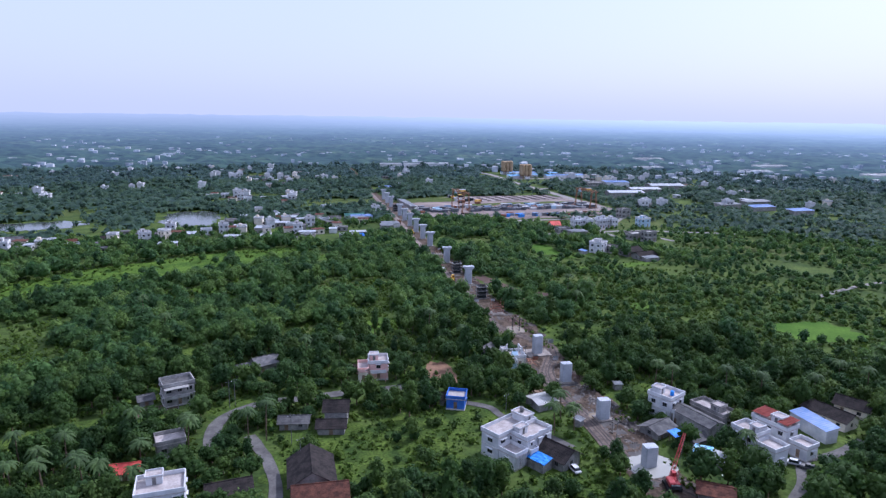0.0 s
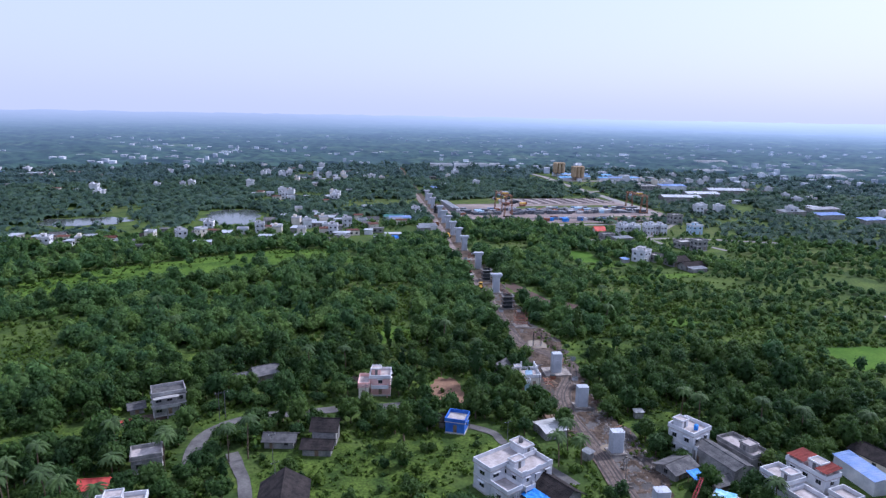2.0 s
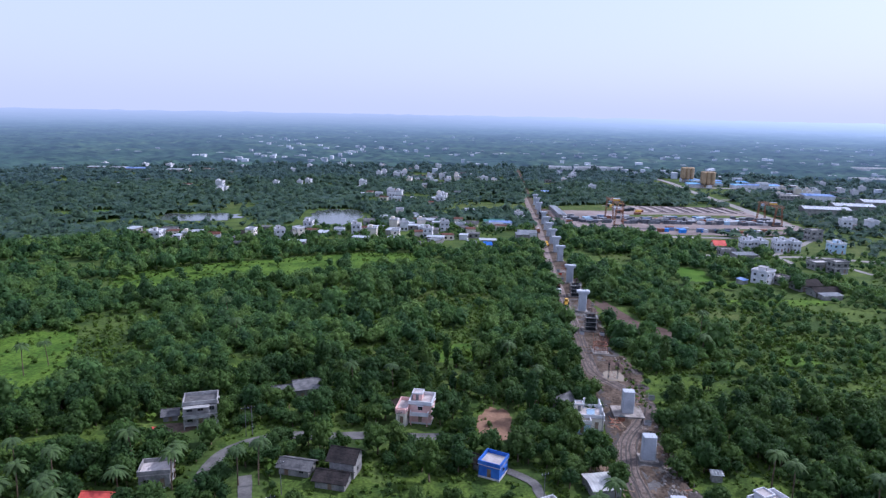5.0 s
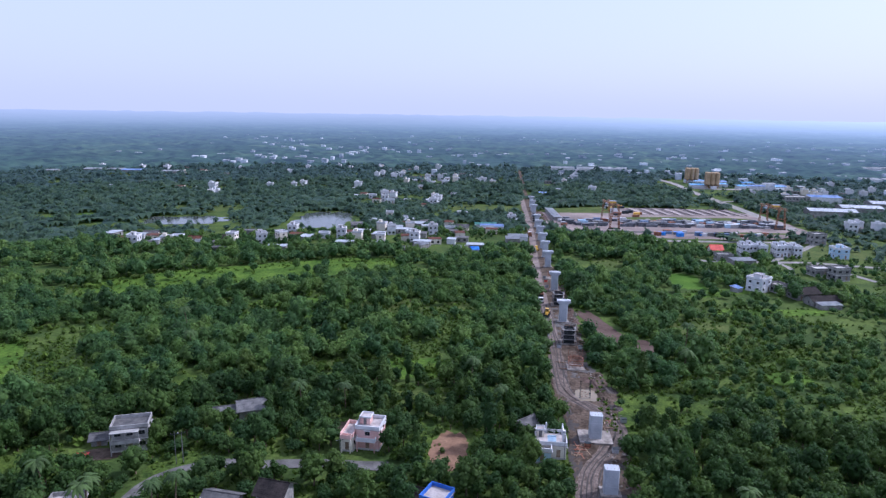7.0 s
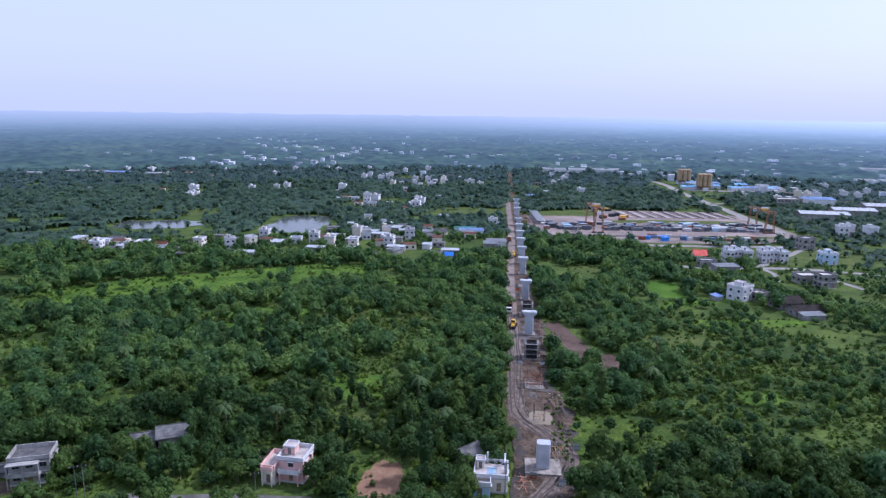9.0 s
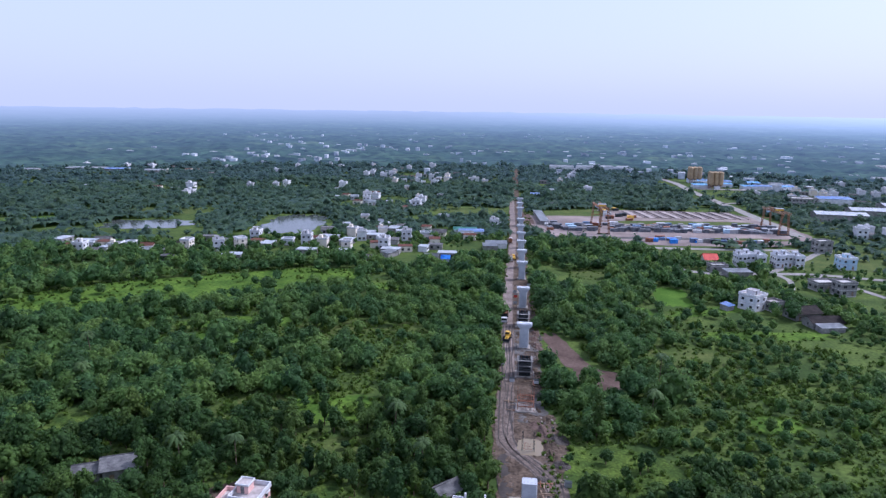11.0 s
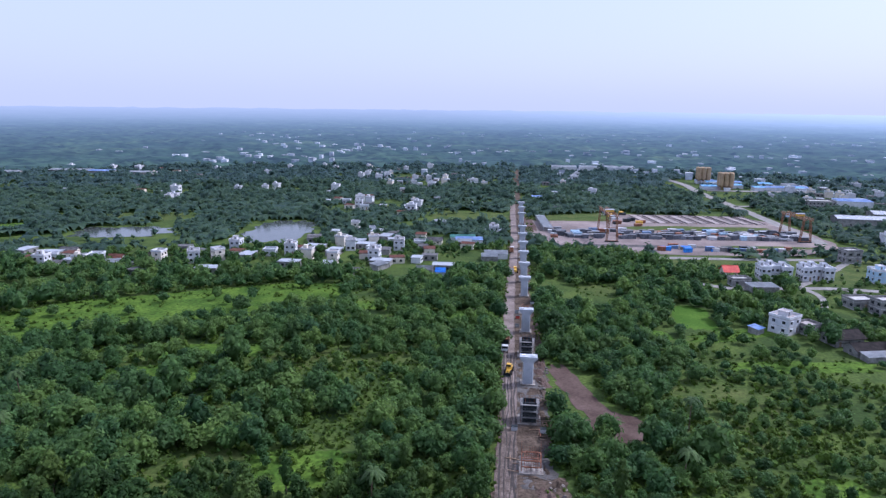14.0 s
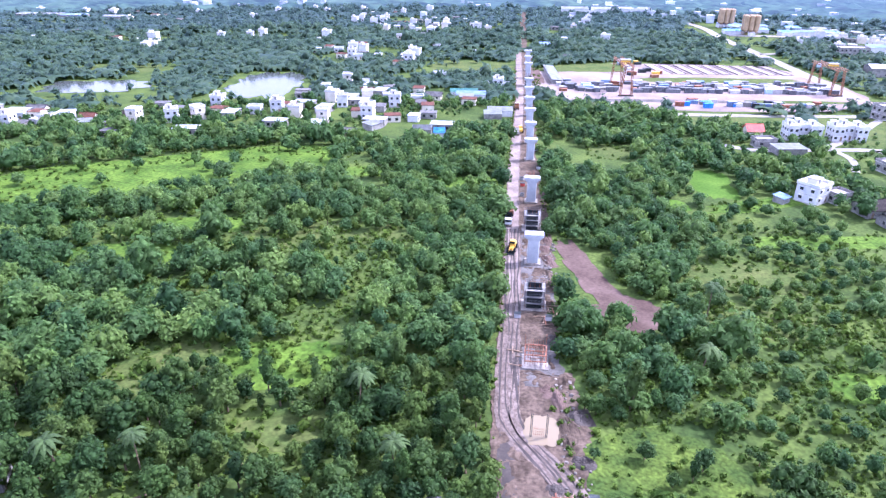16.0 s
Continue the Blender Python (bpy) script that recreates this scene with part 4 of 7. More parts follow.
sheet_shed("barn", "low shed with a pale metal sheet roof", 30.4, 175.2, 27, 6.6, 3.0, 2.2, 2.8, grey_wall_mat, pale_roof_mat, keep=False)
sheet_shed("kiosk", "small hut with a bright metal sheet roof", 38.0, 164.5, 50, 2.2, 1.8, 2.1, 2.4, grey_wall_mat, sheet_mat)
sheet_shed("kiosk", "small hut with a bright metal sheet roof", 55.1, 189.4, 10, 2.4, 1.6, 2.0, 2.3, grey_wall_mat, sheet_mat)
# houses over the works
flat_house("townhouse", "white two-storey house with a blue roof tank", 63.9, 171.6, 41, 7.2, 7.0, 2, white_mat, terrace_mat, stair=(-2.4, 0.6, 2.6, 2.6), balcony=(1, -3.4, 0.6, 1.2), high=3.1)
tank(65.2, 170.6, 6.65, tarp_mat, "blue plastic water tank on a flat roof")
gable_house("block", "long grey unplastered house with a dull sheet roof", 69.4, 163.2, -62, 13.5, 5.6, 4.2, 5.2, grey_wall_mat, grey_roof_mat, over=0.3)
flat_house("block", "grey unfinished flat-roofed house", 76.0, 168.2, -60, 10.6, 5.4, 1, grey_wall_mat, terrace_mat, high=3.6, stair=(0.4, -1.6, 2.8, 3.0))
gable_house("shack", "low shack with a patched grey roof", 58.4, 161.0, 38, 7.6, 5.6, 2.2, 3.3, grey_wall_mat, grey_roof_mat)
gable_house("shack", "low shack with a patched grey roof", 66.4, 155.4, 30, 4.8, 3.8, 2.1, 2.9, grey_wall_mat, grey_roof_mat)
tarpaulin(62.0, 156.2, 2.4, 28, 3.6, 4.0, 9, tarp_mat, "bright blue tarpaulin stretched over a shack")
sheet_shed("tarp_frame", "post frame under a blue tarpaulin", 62.0, 156.2, 28, 3.0, 3.2, 1.75, 2.2, timber_mat, grey_roof_mat, walls=False)
sheet_shed("workshop", "low workshop with pale blue and grey sheets", 66.6, 145.4, -28, 8.6, 4.6, 2.1, 2.7, grey_wall_mat, sheet_mat)
tarpaulin(65.0, 146.8, 2.75, -28, 4.4, 4.8, 8, light_tarp_mat, "faded light blue tarpaulin on a sheet roof")
flat_house("villa", "white two-storey house with walled roof terraces", 78.6, 151.6, -61, 6.6, 5.6, 2, white_mat, terrace_mat, stair=(0.6, -1.4, 2.4, 2.8), high=2.9)
flat_house("villa_wing", "white lower wing with a small balcony", 81.6, 146.2, -61, 5.2, 5.2, 1, white_mat, terrace_mat, high=4.2)
red_roof_mat = surface("weathered_red_sheet", (0.24, 0.045, 0.038), (0.36, 0.075, 0.055), 0.6, 0.8, fine=3.0, spread=0.18)
flat_house("villa", "white house with a red sheet roof", 87.4, 156.8, -61, 9.8, 4.8, 2, white_mat, terrace_mat, high=2.7, stair=(-0.6, -0.8, 2.8, 2.8))
for off in (-3.6, 4.4):
    p = Matrix.Translation((87.4, 156.8, 0)) @ pose(0, 0, 0, 0, 0, -61) @ Vector((off * 0.8, 0.1, 0))
    sheet_shed("terrace_roof", "red sheet roof on posts over a terrace", p.x, p.y, -61, 3.8 if off < 0 else 2.4, 4.6, 1.5, 1.9, white_mat, red_roof_mat, keep=False, walls=False).location.z = 5.85
flat_house("villa_wing", "white lower wing in front of a red-roofed house", 91.4, 149.6, -61, 4.6, 4.6, 1, white_mat, terrace_mat, high=3.0)
sheet_shed("warehouse", "narrow white building with a pale blue sheet roof", 101.0, 162.4, -75, 12.4, 3.8, 3.7, 4.4, white_mat, blue_sheet_mat)
gable_house("farmhouse", "dark-roofed old house among trees", 109.8, 169.4, -61, 12.0, 6.4, 3.0, 4.6, cream_mat, dark_roof_mat)
gable_house("farmhouse", "dark-roofed old house among trees", 119.6, 174.8, -45, 8.4, 6.0, 3.0, 4.6, cream_mat, dark_roof_mat)
gable_house("shack", "low shack with a rusty brown roof", 61.5, 130.5, -20, 7.0, 5.0, 2.4, 3.4, grey_wall_mat, rust_roof_mat)
# houses on the lane side
flat_house("villa", "white two-storey house with a tall stair tower", -58.4, 122.4, 20, 9.4, 7.4, 2, white_mat, terrace_mat, stair=(-2.8, 0.6, 3.2, 2.6), balcony=(1, -2, 4, 1.2))
tarpaulin(-57.0, 117.2, 3.4, 20, 6.0, 3.4, 10, light_tarp_mat, "light blue tarpaulin awning beside a white house")
sheet_shed("awning", "post frame under a light blue tarpaulin", -57.0, 117.2, 20, 5.0, 2.6, 2.9, 3.2, timber_mat, grey_roof_mat, walls=False)
tarpaulin(-51.4, 119.6, 3.4, 20, 3.4, 4.2, 8, teal_tarp_mat, "teal shade net beside a white house")
sheet_shed("awning", "post frame under a teal shade net", -51.4, 119.6, 20, 2.6, 3.2, 2.9, 3.2, timber_mat, grey_roof_mat, walls=False)
flat_house("house", "grey house with a worn pale terrace", -67.0, 147.4, 28, 6.6, 5.4, 1, grey_wall_mat, terrace_mat, high=3.3, parapet_mat=grey_wall_mat)
gable_house("cottage", "small cottage with a bright red roof", -72.6, 136.0, 15, 5.4, 3.6, 2.4, 3.5, cream_mat, red_mat)
plaster_mat = surface("weathered_grey_plaster", (0.25, 0.245, 0.235), (0.38, 0.37, 0.355), 0.5, 0.9, fine=2.0, spread=0.14)
gv = flat_house("house", "grey two-storey house with open verandas and a dull roof", -76.8, 176.2, 33, 8.4, 6.0, 2, plaster_mat, grey_roof_mat, high=2.9, wide=1.5, parapet_mat=plaster_mat, bays=2.8)
for z_ in (3.3, 6.1):
    box_part("veranda_slab", gv, plaster_mat, -4.2, 2.4, -5.0, -3.12, z_ - 0.2, z_)
box_part("veranda_rail", gv, plaster_mat, -4.2, 2.4, -5.0, -4.88, 3.3, 4.1)
for x_ in (-4.2, -1.0, 2.15):
    for z_ in (-0.2, 3.3):
        box_part("veranda_post", gv, plaster_mat, x_, x_ + 0.25, -4.86, -4.61, z_, z_ + (3.3 if z_ < 0 else 2.6))
gable_house("cottage", "low cottage with a grey sheet roof", -85.5, 174.5, 33, 3.6, 3.4, 2.0, 2.9, grey_wall_mat, grey_roof_mat)
gable_house("cottage", "cottage with a grey asbestos roof in the trees", -57.8, 200.4, 38, 7.6, 6.0, 3.6, 5.2, grey_wall_mat, grey_roof_mat)
gable_house("cottage", "low cottage with a lean-to roof in the trees", -64.0, 196.6, 38, 5.4, 4.4, 2.6, 3.8, grey_wall_mat, grey_roof_mat)
gable_house("cottage", "low cottage with a patched pale roof", -39.5, 161.8, 5, 7.4, 4.2, 2.3, 3.3, grey_wall_mat, grey_roof_mat)
gable_house("farmhouse", "tall dark-roofed house by the lane", -28.6, 165.2, 4, 6.0, 5.4, 4.6, 6.4, grey_wall_mat, dark_roof_mat)
gable_house("shack", "low front shed with a dark roof", -29.0, 159.4, 4, 7.0, 4.4, 2.4, 3.6, grey_wall_mat, dark_roof_mat)
gable_house("farmhouse", "big old house with a dark tiled roof", -29.4, 134.6, -76, 12.0, 9.6, 3.4, 6.4, grey_wall_mat, dark_roof_mat, far_roof=dark_roof_mat)
gable_house("farmhouse", "old house with a worn red tiled roof", -25.6, 125.6, 12, 11.0, 6.4, 3.2, 5.6, grey_wall_mat, rust_roof_mat)
gable_house("cottage", "low brown-roofed cottage under trees", -46.5, 129.0, 22, 9.0, 5.2, 2.4, 3.8, grey_wall_mat, dark_roof_mat)
flat_house("villa", "pink and cream two-storey house with stepped terraces", -20.4, 197.0, 8, 6.0, 6.4, 2, pink_mat, terrace_mat, stair=(-2.6, -0.6, 2.6, 2.6), parapet_mat=white_mat, balcony=(1, -2.6, 2.4, 1.4), high=2.6)
flat_house("villa_wing", "cream front wing of a pink house with a walled terrace", -25.0, 195.0, 8, 3.0, 7.0, 1, cream_mat, terrace_mat, parapet_mat=pink_mat, high=3.6, balcony=(1, -1.4, 1.4, 1.0))
flat_house("cottage", "blue-painted cottage with an open roof terrace", 4.6, 175.8, -9, 5.2, 5.6, 1, blue_mat, terrace_mat, high=3.0, parapet_mat=blue_mat)
gable_house("cottage", "dark-roofed side room of a blue cottage", -0.6, 177.6, -9, 3.4, 3.0, 2.4, 3.4, grey_wall_mat, dark_roof_mat)
turret = flat_house("villa", "cream and pale blue house with slim white roof posts", 24.0, 208.2, 12, 7.4, 6.4, 1, cream_mat, terrace_mat, stair=(-3.4, 0.6, 1.8, 2.0), parapet_mat=white_mat, high=3.3)
for px_, py_ in ((-1.2, 2.8), (2.9, 2.6), (2.9, -1.0)):
    box_part("roof_post", turret, white_mat, px_, px_ + 0.4, py_, py_ + 0.4, 3.76, 6.6)
box_part("tie_beam", turret, white_mat, 2.95, 3.25, -0.6, 2.6, 6.1, 6.4)
flat_house("villa_wing", "pale blue single-storey front wing", 22.6, 203.6, 12, 4.4, 3.0, 1, pale_blue_mat, terrace_mat, high=2.7, parapet_mat=white_mat)
gable_house("dormer", "small pale blue dormer room on a terrace", 24.6, 206.0, 12, 1.8, 1.6, 4.9, 5.7, pale_blue_mat, pale_blue_mat, over=0.15, keep=False)
gable_house("cottage", "small cottage with a grey roof", 16.0, 217.4, 60, 5.6, 4.0, 2.6, 3.9, grey_wall_mat, grey_roof_mat)

# white house and dark sheds on the far side
flat_house("villa", "white two-storey house with stepped roofs", 97.4, 398.6, 52, 8.6, 8.0, 2, white_mat, terrace_mat, stair=(-1.4, -1.2, 3.6, 3.4), high=3.1)
flat_house("villa_wing", "grey lower house with a terrace", 106.2, 401.0, 40, 7.0, 6.0, 1, grey_wall_mat, terrace_mat)
gable_house("shed", "dark-roofed shed beside a white house", 116.0, 392.6, 30, 12.0, 8.0, 3.2, 5.2, grey_wall_mat, dark_roof_mat)
gable_house("shed", "dark-roofed shed beside a white house", 122.0, 383.0, 25, 13.0, 7.0, 2.8, 4.4, grey_wall_mat, dark_roof_mat)
sheet_shed("shed", "low shed with a pale sheet roof", 123.6, 376.6, 25, 10.0, 4.0, 2.2, 2.7, grey_wall_mat, sheet_mat)
sheet_shed("shed", "low shed with a light blue sheet roof", 87.0, 393.4, 52, 4.4, 4.0, 2.3, 2.8, grey_wall_mat, blue_sheet_mat)
# housing colony
for cx, cy, turn, n in ((105.5, 487.5, 14, 3), (125.5, 493, 14, 3)):
    for i in range(n):
        q = pose(cx, cy, 0, 0, 0, turn) @ Vector(((i - (n - 1) / 2) * 5.2, (i % 2) * 2.6, 0))
        flat_house("terraced_house", "white two-storey terraced house of a new colony", q.x, q.y, turn, 4.9, 8.4, 2, white_mat, white_mat, stair=(-1.8, 0.8, 2.2, 2.6), high=3.1, bays=2.4, group="colony houses")
flat_house("villa", "pale blue and white two-storey house", 156, 500.5, 14, 8.4, 8.0, 2, pale_blue_mat, white_mat, stair=(-1, 0, 3, 3), parapet_mat=white_mat)
flat_house("block", "grey unfinished three-storey frame house", 153, 546.0, 20, 9.0, 8.0, 2, grey_wall_mat, slab_mat, wide=1.9, shades=False, high=3.3)
flat_house("block", "grey unfinished house under construction", 134.6, 447.0, 25, 11.0, 8.0, 1, grey_wall_mat, slab_mat, high=3.4, wide=1.8, shades=False)
flat_house("block", "grey unfinished house under construction", 141.6, 439.0, 25, 8.0, 7.0, 2, grey_wall_mat, slab_mat, high=3.0, wide=1.8, shades=False)
sheet_shed("hall", "low hall with a pale flat sheet roof", 97.0, 460.6, 20, 13.0, 8.0, 3.0, 3.3, grey_wall_mat, sheet_mat)
flat_house("house", "grey single-storey house with a flat roof", 87.6, 468.0, 20, 9.0, 6.0, 1, grey_wall_mat, slab_mat)
gable_house("temple_house", "small house with a bright red pyramid roof", 84.4, 485.0, 15, 7.0, 7.0, 3.6, 6.0, cream_mat, red_mat)
# long white-roofed halls
for x, y, turn, w, d in ((193, 690, 8, 38, 15), (224, 726, 8, 34, 16), (262, 770, 8, 40, 20)):
    gable_house("warehouse", "long warehouse with a white metal roof", x, y, turn, w, d, 6.0, 7.6, grey_wall_mat, sheet_mat)
flat_house("block", "dark grey factory block with flat roof", 180, 780, 10, 26, 14, 2, grey_wall_mat, slab_mat, shades=False)
sheet_shed("warehouse", "warehouse with a light blue sheet roof", 212, 800, 10, 30, 14, 6, 7, white_mat, blue_sheet_mat)

# ---- village houses: a few models, repeated ----
def model(i):
    """Village house models."""
    kw = dict(keep=False, group="village houses")
    return (lambda: flat_house("village_house", "white two-storey village house with a flat roof", 0, 0, 0, 6.2, 7.0, 2, white_mat, terrace_mat, stair=(-2, 0, 2.4, 2.4), bays=3.0, **kw),
            lambda: flat_house("village_house", "small white village house with a flat roof", 0, 0, 0, 7.0, 6.5, 1, white_mat, sheet_mat, bays=3.4, **kw),
            lambda: gable_house("village_cottage", "village cottage with a grey sheet roof", 0, 0, 0, 9.0, 6.0, 2.8, 4.4, cream_mat, grey_roof_mat, **kw),
            lambda: flat_house("village_house", "cream two-storey village house", 0, 0, 0, 5.6, 6.2, 2, cream_mat, terrace_mat, bays=3.0, parapet_mat=white_mat, **kw),
            lambda: sheet_shed("village_shed", "village shed with a bright metal roof", 0, 0, 0, 9.0, 6.0, 2.8, 3.6, grey_wall_mat, sheet_mat, **kw),
            lambda: gable_house("village_cottage", "village cottage with a dark tiled roof", 0, 0, 0, 8.0, 6.0, 2.6, 4.2, grey_wall_mat, dark_roof_mat, **kw),
            lambda: gable_house("village_cottage", "village cottage with a worn red roof", 0, 0, 0, 7.0, 5.0, 2.6, 4.0, cream_mat, rust_roof_mat, **kw))[i]()


def lean_model(i):
    """Plainer models of the houses further off: masonry, roof slab, parapet, windows, stair head."""
    w, d, h, mat_, top_, text = ((5.8, 6.4, 5.8, white_mat, terrace_mat, "white two-storey house with a flat roof"), (6.6, 5.4, 3.2, white_mat, sheet_mat, "small white house with a pale roof"),
                                 (5.6, 6.2, 5.8, cream_mat, terrace_mat, "cream two-storey house with a flat roof"), (8.4, 5.6, 3.1, grey_wall_mat, grey_roof_mat, "low grey house with a dull roof"),
                                 (7.6, 8.0, 6.6, white_mat, slab_mat, "broad white two-storey house with a flat roof"), (11.0, 7.0, 3.2, grey_wall_mat, sheet_mat, "low house with a bright sheet roof"),
                                 (8.0, 6.5, 3.4, cream_mat, rust_roof_mat, "low cream house with a reddish roof"))[i]
    root = thing("village_house", text + " in a village", "house", Matrix(), "village houses further off")
    box_part("masonry", root, mat_, -w / 2, w / 2, -d / 2, d / 2, -0.3, h)
    box_part("roof_slab", root, top_, -w / 2 - 0.3, w / 2 + 0.3, -d / 2 - 0.3, d / 2 + 0.3, h, h + 0.18)
    if i in (0, 2, 4):
        bm = bmesh.new()
        ring_wall(bm, -w / 2 - 0.2, w / 2 + 0.2, -d / 2 - 0.2, d / 2 + 0.2, 0.2, h + 0.18, h + 1.1)
        part("parapet", bm, white_mat, root)
        box_part("stair_head", root, mat_, -w / 4, w / 6, 0, d / 3, h + 0.18, h + 2.5)
    k = 0
    for z in [q for q in (0.9, 4.1, 7.3) if q < h - 2][-2:]:
        for m, ln in sides_of(w, d)[:1]:
            for c in (ln * 0.27, ln * 0.73):
                under("window", shared(("far_window",), lambda bm: box(bm, -0.75, 0.75, -0.06, 0.02, 0, 1.4), glass_mat), root, m @ pose(c, 0, z))
    return root


MODELS = {}


def village(i, x, y, turn, make=model):
    m = pose(x, y, 0, 0, 0, turn)
    spot(x, y, 4.2)
    i = (make, i)
    if i not in MODELS:
        MODELS[i] = make(i[1])
        MODELS[i].matrix_basis = m
        return MODELS[i]
    return copy_thing(MODELS[i], m)


VILLAGE = [(0, -103, 452, 12), (0, -100.5, 482, 20), (2, -98.5, 416.5, 10), (4, -92, 434, 75), (4, -66, 433.5, 15), (1, -104, 568, 35), (4, -67.5, 509, 15), (0, -58, 547, 15),
           (4, -42, 475, 20), (3, -121, 437, 15), (0, -154, 447, 20), (1, -164, 441, 20), (0, -190, 445, 15), (0, -193, 411, 40), (3, -210, 404, 10), (5, -218, 408, 30),
           (4, -227, 387, 40), (0, -260, 374, 20), (1, -268, 386, 40), (2, -271, 401, 20)]
VILLAGE += [(1, -246, 396, 25), (6, -234, 398, 20), (3, -184, 420, 60), (0, -197, 624, 20), (1, -188, 616, 25), (3, -193, 713, 20), (4, -148, 691, 10), (1, -218, 642, 20), (1, -92, 495, 20), (2, -86, 506, 10),
            (1, -140, 525, 30), (3, -152, 527, 20), (6, -128, 505, 15), (1, -112, 470, 5)]
for i, x, y, turn in VILLAGE:
    village(i, x, y, turn)
rv = random.Random(5)
# looser clusters: centre, spread, number, share of white flat roofs
def free(x, y, cx, cy):
    d_ = (Vector((x, y)) - LINE_0)
    if abs(d_.dot(LINE_V)) < 14 or (cy < 520 and y < 412 and cx > -150):
        return False
    if any(math.hypot(x - k[0], y - k[1]) < k[2] + 3.5 for k in KEEP_OFF):
        return False
    return not any(((x - e[0]) / (e[2] + 4)) ** 2 + ((y - e[1]) / (e[3] + 4)) ** 2 < 1 for e in EMPTY if e[5] == 0.0 and e[1] < 800)


for cx, cy, sx, sy, n, share in ((-120, 480, 34, 40, 50, 0.3), (-82, 450, 20, 16, 18, 0.15), (-240, 392, 48, 14, 26, 0.3), (-175, 432, 30, 10, 10, 0.3), (-170, 640, 50, 50, 20, 0.6), (-215, 830, 80, 60, 36, 0.75),
                                 (-320, 950, 90, 60, 22, 0.75), (-60, 800, 30, 60, 8, 0.5), (230, 860, 90, 70, 42, 0.7), (330, 700, 60, 70, 18, 0.6), (190, 620, 30, 20, 5, 0.5),
                                 (-520, 800, 140, 80, 20, 0.7), (-60, 950, 12, 60, 8, 0.8), (-420, 640, 80, 60, 8, 0.7), (540, 860, 90, 120, 12, 0.7), (-300, 700, 60, 40, 6, 0.7)):
    for _ in range(n):
        x, y = rv.gauss(cx, sx * 0.6), rv.gauss(cy, sy * 0.6)
        if free(x, y, cx, cy):
            village(rv.choice((0, 1, 2, 0, 1, 1, 4) if y > 600 else (0, 1, 2, 1, 3)) if rv.random() < share else rv.choice((3, 3, 5, 6)), x, y, rv.choice((12, 20, 100, 108)) + rv.uniform(-8, 8), lean_model)
# the town on the plain beyond, too far to tell its houses apart
bm = bmesh.new()
for cx, cy, sx, sy, n in ((-620, 1020, 170, 90, 60), (420, 980, 130, 100, 80), (-10, 1090, 60, 60, 24), (60, 1030, 80, 40, 20), (300, 1180, 250, 110, 80), (-400, 1280, 260, 100, 70), (650, 1050, 120, 120, 50), (-700, 1390, 220, 60, 50), (120, 1400, 260, 60, 50), (-160, 1330, 120, 60, 30), (-900, 1750, 300, 120, 50), (300, 1800, 500, 160, 90), (-300, 2100, 500, 150, 50), (900, 1500, 260, 160, 90), (700, 2200, 500, 200, 60)):
    for _ in range(int(n * 0.65)):
        x, y = rv.gauss(cx, sx * 0.8), rv.gauss(cy, sy * 0.8)
        if free(x, y, cx, cy):
            w_, d_, h_ = rv.uniform(5, 11), rv.uniform(5, 8), rv.choice((3.4, 3.4, 6.4, 6.4, 8.0))
            m_ = pose(x, y, 0, 0, 0, 12 + rv.uniform(-10, 10))
            box(bm, -w_ / 2, w_ / 2, -d_ / 2, d_ / 2, -0.3, h_, m_)
            box(bm, -w_ / 2 - 0.4, w_ / 2 + 0.4, -d_ / 2 - 0.4, d_ / 2 + 0.4, h_, h_ + 0.3, m_)
            for k in (-0.3, 0.05, 0.3):
                box(bm, w_ * k - 0.7, w_ * k + 0.7, -d_ / 2 - 0.15, -d_ / 2, h_ - 2.4, h_ - 1.0, m_)
            spot(x, y, 4.5)
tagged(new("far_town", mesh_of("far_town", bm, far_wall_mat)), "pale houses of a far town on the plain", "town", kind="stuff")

# ---- viaduct piers ----
def chamfered(bm, hx, hy, c, z0, z1, hx1=None, hy1=None):
    """An upright prism with cut corners, widening to hx1, hy1 at its top."""
    rings = []
    for z, a, b in ((z0, hx, hy), (z1, hx1 or hx, hy1 or hy)):
        rings.append([bm.verts.new((x, y, z)) for x, y in ((a - c, -b), (a, -b + c), (a, b - c), (a - c, b), (-a + c, b), (-a, b - c), (-a, -b + c), (-a + c, -b))])
    for i in range(8):
        j = (i + 1) % 8
        bm.faces.new((rings[0][i], rings[0][j], rings[1][j], rings[1][i]))
    bm.faces.new(rings[0][::-1])
    bm.faces.new(rings[1])


def pier_stem(bm, top):
    """The stem in lifts, with a fine groove at each joint, as one shell."""
    levels, z = [(0.1, 0.0)], 0.1
    while z + 2.4 < top - 0.3:
        z += 2.4
        levels += [(z - 0.05, 0.0), (z - 0.05, 0.035), (z, 0.035), (z, 0.0)]
    levels.append((top, 0.0))
    rings = []
    for z, inn in levels:
        a, b, c = 1.62 - inn, 1.3 - inn, 0.28
        rings.append([bm.verts.new((x, y, z)) for x, y in ((a - c, -b), (a, -b + c), (a, b - c), (a - c, b), (-a + c, b), (-a, b - c), (-a, -b + c), (-a + c, -b))])
    for lo, hi in zip(rings, rings[1:]):
        for i in range(8):
            j = (i + 1) % 8
            bm.faces.new((lo[i], lo[j], hi[j], hi[i]))
    bm.faces.new(rings[0][::-1])
    bm.faces.new(rings[-1])


